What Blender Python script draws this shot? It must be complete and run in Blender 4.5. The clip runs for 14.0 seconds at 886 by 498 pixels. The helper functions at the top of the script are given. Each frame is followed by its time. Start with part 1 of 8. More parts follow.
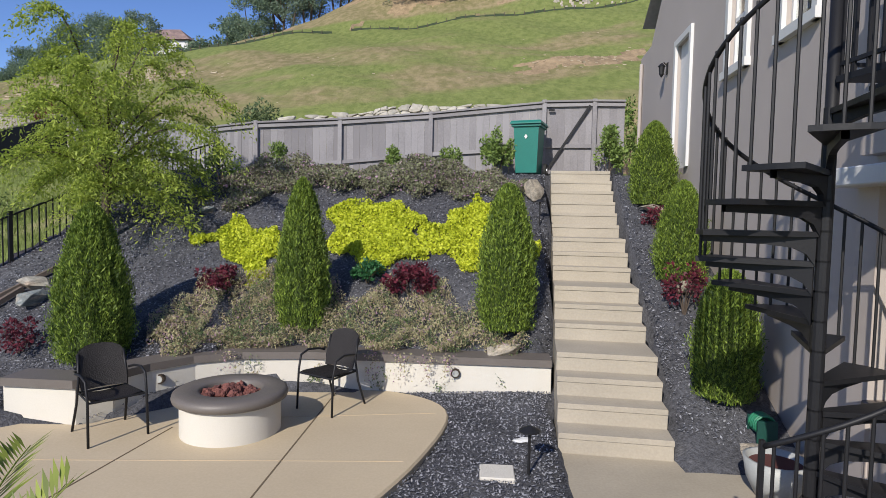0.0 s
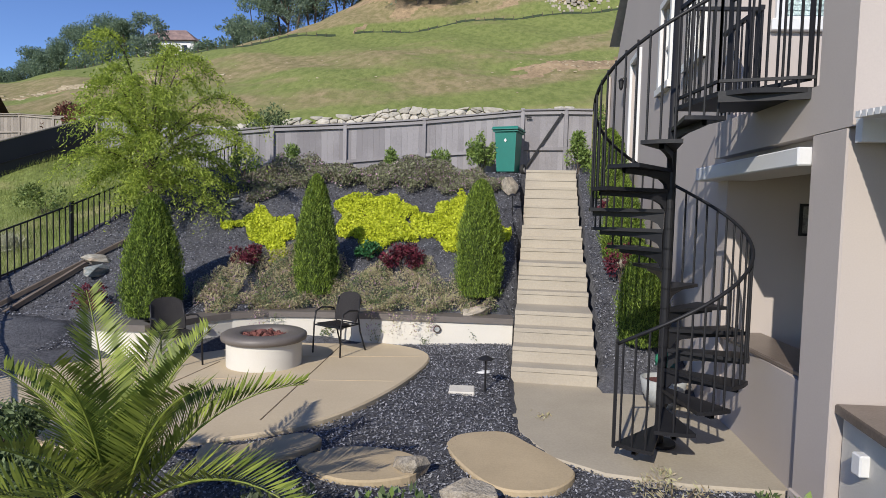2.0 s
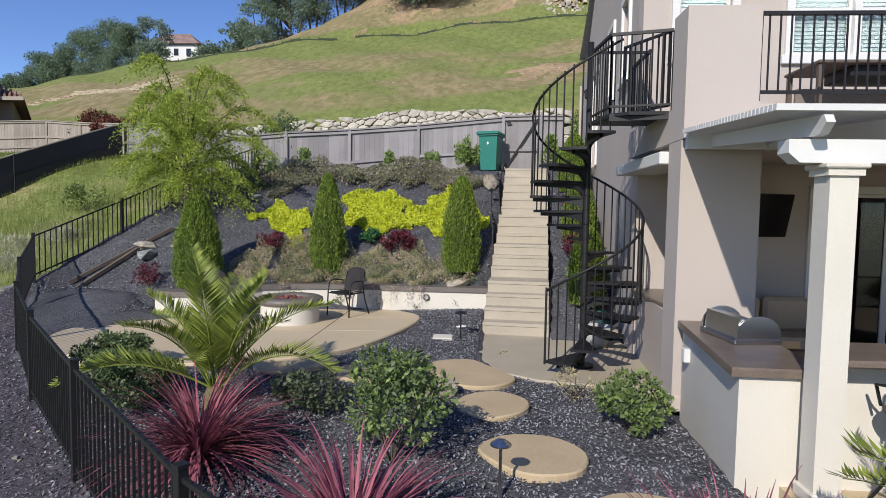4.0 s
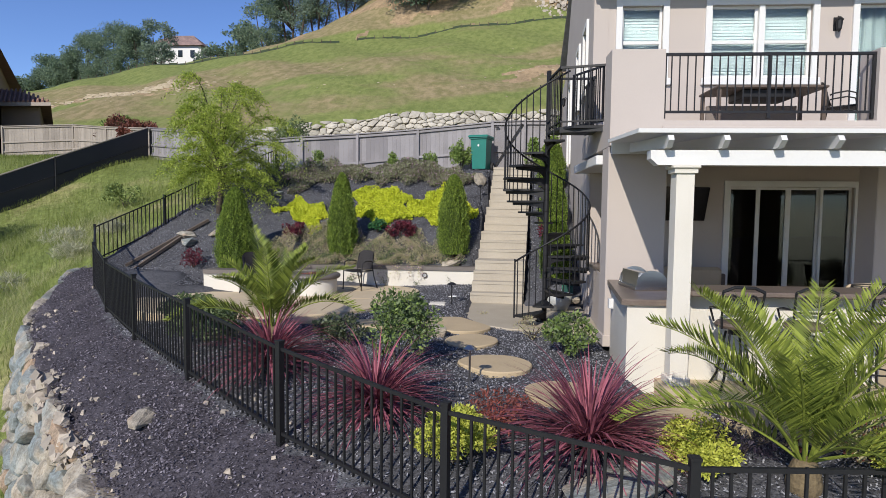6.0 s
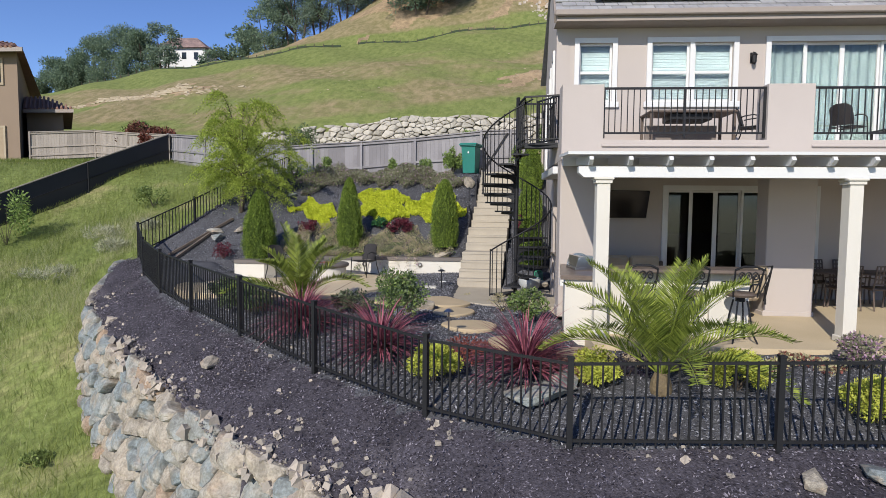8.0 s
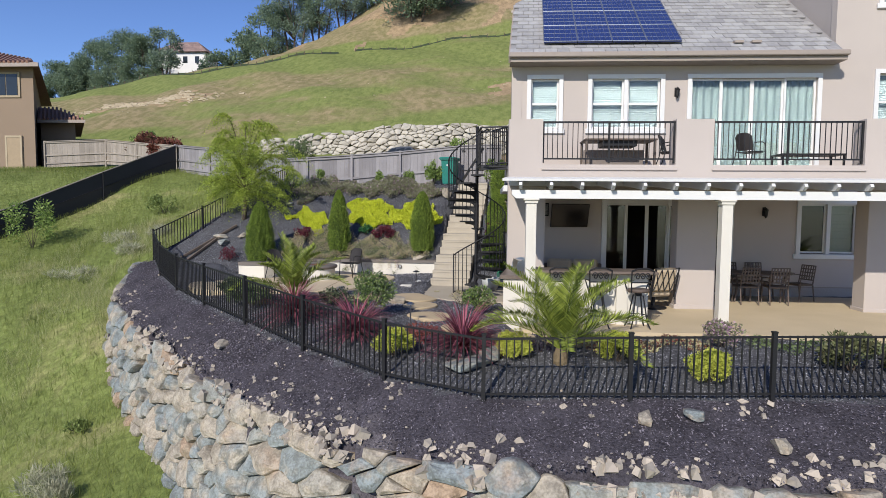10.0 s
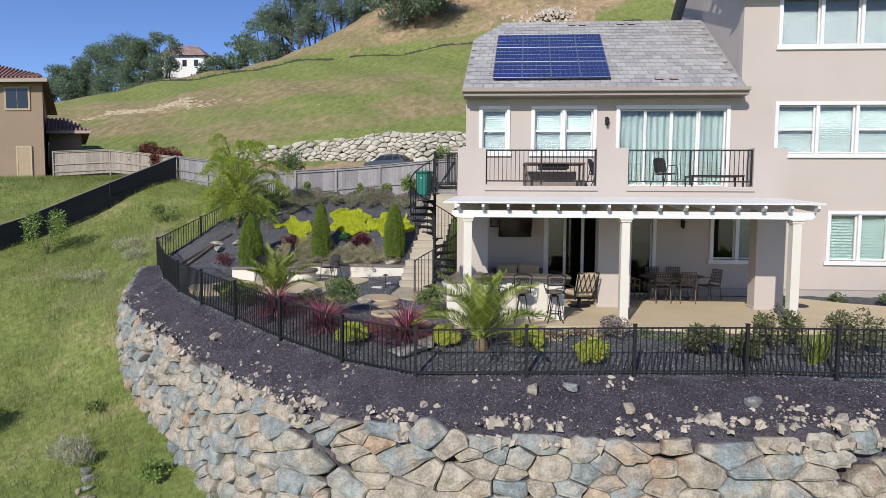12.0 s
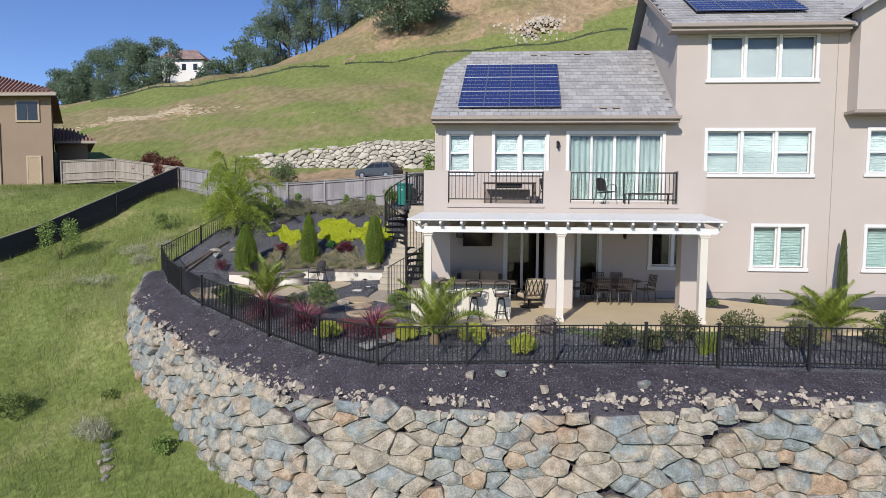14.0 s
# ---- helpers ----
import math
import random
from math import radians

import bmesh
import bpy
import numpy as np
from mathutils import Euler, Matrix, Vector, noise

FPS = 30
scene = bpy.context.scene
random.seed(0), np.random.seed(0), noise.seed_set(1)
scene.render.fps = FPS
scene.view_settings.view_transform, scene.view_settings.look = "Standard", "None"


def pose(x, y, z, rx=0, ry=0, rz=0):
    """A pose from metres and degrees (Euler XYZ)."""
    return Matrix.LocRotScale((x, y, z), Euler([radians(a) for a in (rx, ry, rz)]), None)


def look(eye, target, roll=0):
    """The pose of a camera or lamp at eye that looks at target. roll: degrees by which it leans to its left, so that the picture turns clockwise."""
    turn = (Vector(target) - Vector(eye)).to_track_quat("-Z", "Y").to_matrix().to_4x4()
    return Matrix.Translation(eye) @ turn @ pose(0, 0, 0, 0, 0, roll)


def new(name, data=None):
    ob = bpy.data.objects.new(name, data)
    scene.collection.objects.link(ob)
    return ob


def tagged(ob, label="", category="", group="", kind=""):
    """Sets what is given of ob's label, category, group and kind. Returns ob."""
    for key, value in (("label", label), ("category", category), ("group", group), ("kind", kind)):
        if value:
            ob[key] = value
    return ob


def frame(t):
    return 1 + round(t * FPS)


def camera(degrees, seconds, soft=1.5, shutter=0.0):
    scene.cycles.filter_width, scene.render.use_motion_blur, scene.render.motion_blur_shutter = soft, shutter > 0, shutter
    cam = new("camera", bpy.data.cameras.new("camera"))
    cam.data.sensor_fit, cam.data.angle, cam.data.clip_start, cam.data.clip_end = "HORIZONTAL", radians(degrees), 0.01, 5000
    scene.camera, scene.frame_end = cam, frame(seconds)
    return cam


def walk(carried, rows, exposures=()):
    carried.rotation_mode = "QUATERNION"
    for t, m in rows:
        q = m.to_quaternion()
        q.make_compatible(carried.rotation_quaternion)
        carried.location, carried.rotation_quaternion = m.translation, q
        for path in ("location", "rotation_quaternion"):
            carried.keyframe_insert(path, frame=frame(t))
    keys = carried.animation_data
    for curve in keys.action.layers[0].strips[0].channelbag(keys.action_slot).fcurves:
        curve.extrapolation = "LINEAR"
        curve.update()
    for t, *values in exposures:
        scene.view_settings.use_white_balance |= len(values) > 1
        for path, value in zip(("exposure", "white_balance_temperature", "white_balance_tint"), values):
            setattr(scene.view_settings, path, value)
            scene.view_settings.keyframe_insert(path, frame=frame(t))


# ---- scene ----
cam = camera(74.0, 14.0, 0.7)
PATH = [
    (0, (-3.483, -4.854, 2.425), (-3.593, -2.861, 2.307), 1.1),
    (0.5, (-3.384, -5.329, 2.386), (-3.495, -3.336, 2.269), 1.2),
    (1, (-3.297, -5.828, 2.339), (-3.408, -3.834, 2.223), 1.2),
    (1.5, (-3.204, -6.332, 2.308), (-3.319, -4.339, 2.189), 1.2),
    (2, (-3.096, -6.817, 2.255), (-3.212, -4.824, 2.137), 1.4),
    (2.5, (-2.988, -7.346, 2.212), (-3.106, -5.353, 2.096), 1.3),
    (3, (-2.882, -7.901, 2.169), (-3.001, -5.908, 2.052), 1.2),
    (5.5, (-2.426, -10.882, 1.985), (-2.555, -8.89, 1.858), 0.6),
    (6, (-2.373, -11.465, 1.95), (-2.501, -9.473, 1.822), 0.6),
    (6.5, (-2.292, -12.071, 1.928), (-2.421, -10.079, 1.799), 0.6),
    (7, (-2.216, -12.688, 1.933), (-2.345, -10.696, 1.802), 0.6),
    (7.5, (-2.118, -13.325, 1.94), (-2.248, -11.334, 1.808), 0.5),
    (10, (-1.091, -16.334, 2.241), (-1.22, -14.343, 2.11), 0.5),
    (10.5, (-0.796, -16.927, 2.336), (-0.925, -14.936, 2.203), 0.4),
    (11, (-0.475, -17.563, 2.43), (-0.605, -15.572, 2.297), 0.4),
    (11.5, (-0.137, -18.202, 2.558), (-0.265, -16.21, 2.423), 0.4),
    (12, (0.194, -18.835, 2.672), (0.066, -16.844, 2.537), 0.4),
    (12.5, (0.521, -19.424, 2.771), (0.394, -17.433, 2.636), 0.4),
    (13, (0.82, -20.042, 2.856), (0.694, -18.05, 2.724), 0.4),
    (13.5, (1.093, -20.654, 2.961), (0.969, -18.662, 2.829), 0.4),
    (14, (1.342, -21.277, 3.141), (1.217, -19.286, 3.005), 0.4),
]
walk(cam, [(t, look(eye, target, roll)) for t, eye, target, roll in PATH])

# ---- sky and sun ----
SUN_EL, SUN_AZ = radians(32.3), radians(20.5)
world = bpy.data.worlds.new("sky")
scene.world = world
world.use_nodes = True
wn = world.node_tree
sky = wn.nodes.new("ShaderNodeTexSky")
sky.sky_type, sky.sun_disc = "NISHITA", False
sky.sun_elevation, sky.sun_rotation = SUN_EL, math.pi + SUN_AZ
sky.altitude, sky.air_density, sky.dust_density, sky.ozone_density = 2500, 1.0, 1.2, 3.0
wn.nodes["Background"].inputs["Strength"].default_value = 0.124
hue = wn.nodes.new("ShaderNodeHueSaturation")
hue.inputs["Hue"].default_value, hue.inputs["Saturation"].default_value = 0.512, 1.12
wn.links.new(sky.outputs["Color"], hue.inputs["Color"])
wn.links.new(hue.outputs["Color"], wn.nodes["Background"].inputs["Color"])
sun = new("sun", bpy.data.lights.new("sun", "SUN"))
sun.data.energy, sun.data.angle, sun.data.color = 3.65, radians(0.55), (1.0, 0.935, 0.84)
to_sun = Vector((-math.sin(SUN_AZ) * math.cos(SUN_EL), -math.cos(SUN_AZ) * math.cos(SUN_EL), math.sin(SUN_EL)))
sun.matrix_world = look(to_sun * 100, (0, 0, 0))
scene.view_settings.exposure = 0.43


# ---- materials ----
def mat(name, col, rough=0.7, metal=0.0, col2=None, scale=6.0, fine=60.0, amount=0.5, bump=0.15, bump_scale=40.0, rnd=0.0, island=0.0, coat=0.0, spec=0.5, trans=0.0):
    """A surface with a broad and a fine variation between two colours, a relief, and a change of tone from piece to piece."""
    m = bpy.data.materials.new(name)
    m.use_nodes = True
    nt = m.node_tree
    b = nt.nodes["Principled BSDF"]
    b.inputs["Roughness"].default_value, b.inputs["Metallic"].default_value = rough, metal
    b.inputs["Specular IOR Level"].default_value = spec
    b.inputs["Coat Weight"].default_value = coat
    if col2 is None:
        col2 = tuple(c * 0.75 for c in col)
    co = nt.nodes.new("ShaderNodeTexCoord")
    n1, n2 = nt.nodes.new("ShaderNodeTexNoise"), nt.nodes.new("ShaderNodeTexNoise")
    n1.inputs["Scale"].default_value, n1.inputs["Detail"].default_value = scale, 4
    n2.inputs["Scale"].default_value, n2.inputs["Detail"].default_value = fine, 5
    for n in (n1, n2):
        nt.links.new(co.outputs["Object"], n.inputs["Vector"])
    add = nt.nodes.new("ShaderNodeMath")
    add.operation = "MULTIPLY_ADD"
    nt.links.new(n1.outputs["Fac"], add.inputs[0])
    add.inputs[1].default_value = 0.55
    half = nt.nodes.new("ShaderNodeMath")
    half.operation = "MULTIPLY"
    half.inputs[1].default_value = 0.45
    nt.links.new(n2.outputs["Fac"], half.inputs[0])
    nt.links.new(half.outputs[0], add.inputs[2])
    last = add.outputs[0]
    if rnd or island:
        src = nt.nodes.new("ShaderNodeNewGeometry" if island else "ShaderNodeObjectInfo")
        out = src.outputs["Random Per Island" if island else "Random"]
        mr = nt.nodes.new("ShaderNodeMath")
        mr.operation = "MULTIPLY_ADD"
        mr.inputs[1].default_value = island or rnd
        mr.inputs[2].default_value = -(island or rnd) / 2
        nt.links.new(out, mr.inputs[0])
        ad = nt.nodes.new("ShaderNodeMath")
        nt.links.new(last, ad.inputs[0])
        nt.links.new(mr.outputs[0], ad.inputs[1])
        last = ad.outputs[0]
    ramp = nt.nodes.new("ShaderNodeMapRange")
    ramp.inputs["From Min"].default_value, ramp.inputs["From Max"].default_value = 0.5 - 0.25 / max(amount, 0.05) * 0.5, 0.5 + 0.25 / max(amount, 0.05) * 0.5
    nt.links.new(last, ramp.inputs["Value"])
    mix = nt.nodes.new("ShaderNodeMix")
    mix.data_type = "RGBA"
    mix.inputs["A"].default_value, mix.inputs["B"].default_value = (*col2, 1), (*col, 1)
    nt.links.new(ramp.outputs["Result"], mix.inputs["Factor"])
    nt.links.new(mix.outputs["Result"], b.inputs["Base Color"])
    if bump:
        n3 = nt.nodes.new("ShaderNodeTexNoise")
        n3.inputs["Scale"].default_value, n3.inputs["Detail"].default_value = bump_scale, 6
        nt.links.new(co.outputs["Object"], n3.inputs["Vector"])
        bp = nt.nodes.new("ShaderNodeBump")
        bp.inputs["Strength"].default_value, bp.inputs["Distance"].default_value = bump, 0.02
        nt.links.new(n3.outputs["Fac"], bp.inputs["Height"])
        nt.links.new(bp.outputs["Normal"], b.inputs["Normal"])
    if trans:
        tr = nt.nodes.new("ShaderNodeBsdfTranslucent")
        nt.links.new(mix.outputs["Result"], tr.inputs["Color"])
        ms = nt.nodes.new("ShaderNodeMixShader")
        ms.inputs["Fac"].default_value = trans
        nt.links.new(b.outputs[0], ms.inputs[1])
        nt.links.new(tr.outputs[0], ms.inputs[2])
        nt.links.new(ms.outputs[0], nt.nodes["Material Output"].inputs["Surface"])
    return m


def leaf_mat(name, col, col2, rough=0.55, trans=0.25):
    return mat(name, col, rough, 0, col2, 1.5, 12, 0.6, 0, island=0.7, trans=trans, spec=0.3)


def glass_mat(name, tint, rough=0.03):
    m = bpy.data.materials.new(name)
    m.use_nodes = True
    b = m.node_tree.nodes["Principled BSDF"]
    b.inputs["Base Color"].default_value = (*tint, 1)
    b.inputs["Roughness"].default_value = rough
    b.inputs["Transmission Weight"].default_value = 1.0
    b.inputs["IOR"].default_value = 1.45
    return m


STUCCO = mat("stucco", (0.452, 0.400, 0.366), 0.9, col2=(0.397, 0.350, 0.320), scale=0.8, fine=90, amount=0.5, bump=0.05, bump_scale=220)
STUCCO2 = mat("stucco_garden", (0.64, 0.61, 0.545), 0.9, col2=(0.56, 0.53, 0.465), scale=1.5, fine=80, bump=0.3, bump_scale=180)
WHITE = mat("white_paint", (0.64, 0.64, 0.635), 0.5, col2=(0.58, 0.58, 0.575), scale=2, bump=0.04)
SHADE = mat("window_blind", (0.35, 0.42, 0.43), 0.7, col2=(0.31, 0.375, 0.385), bump=0.02)
GLASS = glass_mat("window_glass", (0.72, 0.765, 0.77))
GLASS_DARK = glass_mat("tinted_door_glass", (0.20, 0.23, 0.27))
GLASS_SCREEN = glass_mat("screened_glass", (0.60, 0.635, 0.645))
DARKROOM = mat("dark_room", (0.05, 0.05, 0.05), 0.9, bump=0)
CURTAIN = mat("curtain", (0.21, 0.265, 0.265), 0.9, col2=(0.16, 0.205, 0.205), scale=3, bump=0.1)
CONCRETE = mat("tan_concrete", (0.54, 0.445, 0.305), 0.75, col2=(0.455, 0.37, 0.25), scale=1.1, fine=45, amount=0.7, bump=0.12, bump_scale=150)
STEPCON = mat("step_concrete", (0.41, 0.365, 0.295), 0.8, col2=(0.32, 0.285, 0.23), scale=1.6, fine=40, amount=0.7, bump=0.12, bump_scale=140)
PATIOCON = mat("patio_concrete", (0.545, 0.445, 0.295), 0.75, col2=(0.46, 0.375, 0.245), scale=1.1, fine=45, amount=0.7, bump=0.12, bump_scale=150)
LANDING = mat("landing_concrete", (0.41, 0.36, 0.28), 0.8, col2=(0.32, 0.28, 0.215), scale=1.6, fine=40, amount=0.7, bump=0.12, bump_scale=140)
CAP = mat("cap_concrete", (0.155, 0.135, 0.12), 0.5, col2=(0.115, 0.10, 0.09), scale=4, fine=60, bump=0.12, bump_scale=90)
COUNTER = mat("counter_concrete", (0.17, 0.135, 0.11), 0.35, col2=(0.11, 0.085, 0.07), scale=5, fine=50, amount=0.8, bump=0.08)
IRON = mat("black_iron", (0.011, 0.011, 0.013), 0.5, col2=(0.016, 0.016, 0.018), bump=0.05, spec=0.3)
WOODGREY = mat("grey_fence_wood", (0.28, 0.268, 0.28), 0.85, col2=(0.20, 0.19, 0.20), scale=1.2, fine=30, amount=0.8, bump=0.25, bump_scale=60, rnd=0.35)
WOODTAN = mat("weathered_fence_wood", (0.33, 0.29, 0.25), 0.85, col2=(0.24, 0.21, 0.18), scale=1.2, fine=30, amount=0.8, bump=0.25, rnd=0.35)
ROOFMAT = mat("roof_tile", (0.335, 0.33, 0.33), 0.85, col2=(0.235, 0.23, 0.235), scale=1.2, fine=9, amount=0.9, bump=0.2, bump_scale=70, rnd=0.5)
FASCIA = mat("fascia_paint", (0.30, 0.255, 0.225), 0.7, col2=(0.26, 0.22, 0.19), bump=0.05)
BINMAT = mat("green_plastic", (0.008, 0.17, 0.135), 0.45, col2=(0.006, 0.13, 0.105), bump=0.06)
RUBBER = mat("black_rubber", (0.02, 0.02, 0.02), 0.8, bump=0.05)
STEEL = mat("brushed_steel", (0.55, 0.55, 0.56), 0.28, 1.0, (0.45, 0.45, 0.46), bump=0.03)
LAVA = mat("red_lava_rock", (0.20, 0.075, 0.06), 0.95, col2=(0.11, 0.04, 0.035), scale=15, fine=80, amount=0.9, bump=0.8, bump_scale=60, rnd=0.5)
FLAG = mat("stepping_stone", (0.47, 0.37, 0.235), 0.8, col2=(0.38, 0.30, 0.19), scale=2, fine=50, amount=0.8, bump=0.15, bump_scale=90, rnd=0.2)
BARK = mat("bark", (0.10, 0.075, 0.055), 0.9, col2=(0.06, 0.045, 0.035), scale=8, bump=0.6, bump_scale=40)
L_CYP = leaf_mat("arborvitae_foliage", (0.25, 0.345, 0.055), (0.065, 0.108, 0.02))
L_TREE = leaf_mat("willow_foliage", (0.44, 0.52, 0.095), (0.22, 0.29, 0.05), trans=0.5)
L_GOLD = leaf_mat("golden_creeper_leaf", (0.66, 0.70, 0.06), (0.40, 0.46, 0.03), trans=0.3)
L_GREEN = leaf_mat("broad_shrub_leaf", (0.17, 0.22, 0.10), (0.08, 0.12, 0.05))
L_BRIGHT = leaf_mat("fresh_shrub_leaf", (0.24, 0.33, 0.09), (0.13, 0.20, 0.05))
L_MAROON = leaf_mat("maroon_leaf", (0.16, 0.028, 0.045), (0.075, 0.018, 0.028))
L_RED = leaf_mat("cordyline_leaf", (0.44, 0.145, 0.19), (0.13, 0.04, 0.06), trans=0.3)
L_HEATH = leaf_mat("heath_leaf", (0.25, 0.27, 0.15), (0.16, 0.15, 0.11))
L_DRY = leaf_mat("trailing_herb_leaf", (0.46, 0.45, 0.245), (0.37, 0.30, 0.20))
L_PINK = leaf_mat("pink_flower", (0.50, 0.33, 0.42), (0.36, 0.22, 0.32))
L_LIME = leaf_mat("lime_mound_leaf", (0.55, 0.57, 0.11), (0.36, 0.40, 0.06))
L_PALM = leaf_mat("palm_leaf", (0.30, 0.355, 0.065), (0.13, 0.17, 0.03), 0.5)
# distance haze is mixed into this oak leaf colour, paler and bluer
L_OAK_HAZED = leaf_mat("hazed_oak_foliage", (0.235, 0.315, 0.205), (0.135, 0.195, 0.135), trans=0.5)
L_GRASS = mat("meadow_grass_blade", (0.255, 0.295, 0.080), 0.6, 0, (0.135, 0.180, 0.045), 0.35, 1.4, 1.0, 0, island=0.30, trans=0.45, spec=0.25)
SOLAR = mat("solar_cell", (0.018, 0.028, 0.11), 0.22, col2=(0.024, 0.036, 0.14), scale=1, fine=8, bump=0, coat=0.6)
ALU = mat("aluminium_frame", (0.5, 0.52, 0.55), 0.4, 0.9, bump=0)
FABRIC = mat("tan_cushion", (0.50, 0.41, 0.29), 0.95, col2=(0.41, 0.33, 0.23), bump=0.2, bump_scale=200)
BROWN = mat("brown_wicker", (0.12, 0.088, 0.07), 0.6, col2=(0.08, 0.06, 0.048), scale=20, bump=0.4, bump_scale=120)
CERAMIC = mat("glazed_pot", (0.40, 0.41, 0.40), 0.5, col2=(0.30, 0.31, 0.30), scale=6, bump=0.15)
BLACKFAB = mat("black_screen_fabric", (0.020, 0.019, 0.024), 0.75, col2=(0.028, 0.027, 0.033), scale=1.5, bump=0.15)
NBRWALL = mat("neighbour_stucco", (0.235, 0.175, 0.125), 0.9, col2=(0.20, 0.147, 0.105), scale=0.6, bump=0.2, bump_scale=120)
NBRROOF = mat("terracotta_tile", (0.30, 0.17, 0.125), 0.85, col2=(0.22, 0.125, 0.095), scale=2, fine=14, amount=0.9, bump=0.4, bump_scale=20)


def two_tone(name, cols, scale, bump, bump_scale, fine, rough=0.95):
    """Ground: three colours by broad noise, with fine grain over it."""
    m = mat(name, cols[0], rough, 0, cols[1], scale, fine, 0.8, bump, bump_scale, spec=0.2)
    nt = m.node_tree
    b = nt.nodes["Principled BSDF"]
    old = b.inputs["Base Color"].links[0].from_socket
    n = nt.nodes.new("ShaderNodeTexNoise")
    n.inputs["Scale"].default_value, n.inputs["Detail"].default_value, n.inputs["Roughness"].default_value = scale * 0.45, 7, 0.65
    co = nt.nodes.new("ShaderNodeTexCoord")
    nt.links.new(co.outputs["Object"], n.inputs["Vector"])
    mr = nt.nodes.new("ShaderNodeMapRange")
    mr.inputs["From Min"].default_value, mr.inputs["From Max"].default_value = cols[3], cols[3] + 0.12
    nt.links.new(n.outputs["Fac"], mr.inputs["Value"])
    mix = nt.nodes.new("ShaderNodeMix")
    mix.data_type = "RGBA"
    nt.links.new(mr.outputs["Result"], mix.inputs["Factor"])
    nt.links.new(old, mix.inputs["A"])
    mix.inputs["B"].default_value = (*cols[2], 1)
    nt.links.new(mix.outputs["Result"], b.inputs["Base Color"])
    return m


GRAVEL = two_tone("black_bark_mulch", ((0.102, 0.093, 0.112), (0.045, 0.041, 0.050), (0.14, 0.127, 0.14), 0.57), 1.5, 1.0, 45, 70)
SLATE = two_tone("slate_grey_mulch", ((0.135, 0.137, 0.152), (0.066, 0.067, 0.076), (0.19, 0.187, 0.195), 0.60), 1.5, 1.0, 45, 70)
GRASS = two_tone("meadow", ((0.235, 0.275, 0.085), (0.14, 0.18, 0.05), (0.34, 0.315, 0.15), 0.53), 0.45, 0.9, 14, 9)


def speckle(m, scale, low, stretch=(1, 1, 1)):
    """Multiplies a ground colour by a fine grain."""
    nt = m.node_tree
    b = nt.nodes["Principled BSDF"]
    old = b.inputs["Base Color"].links[0].from_socket
    co, mp, n = nt.nodes.new("ShaderNodeTexCoord"), nt.nodes.new("ShaderNodeMapping"), nt.nodes.new("ShaderNodeTexNoise")
    mp.inputs["Scale"].default_value = stretch
    n.inputs["Scale"].default_value, n.inputs["Detail"].default_value, n.inputs["Roughness"].default_value = scale, 8, 0.75
    nt.links.new(co.outputs["Object"], mp.inputs["Vector"])
    nt.links.new(mp.outputs["Vector"], n.inputs["Vector"])
    mr = nt.nodes.new("ShaderNodeMapRange")
    mr.inputs["From Min"].default_value, mr.inputs["From Max"].default_value, mr.inputs["To Min"].default_value, mr.inputs["To Max"].default_value = 0.36, 0.64, low, 1.15
    nt.links.new(n.outputs["Fac"], mr.inputs["Value"])
    mul = nt.nodes.new("ShaderNodeMix")
    mul.data_type, mul.blend_type = "RGBA", "MULTIPLY"
    mul.inputs["Factor"].default_value = 1.0
    nt.links.new(old, mul.inputs["A"])
    nt.links.new(mr.outputs["Result"], mul.inputs["B"])
    nt.links.new(mul.outputs["Result"], b.inputs["Base Color"])


speckle(GRASS, 5.0, 0.55)


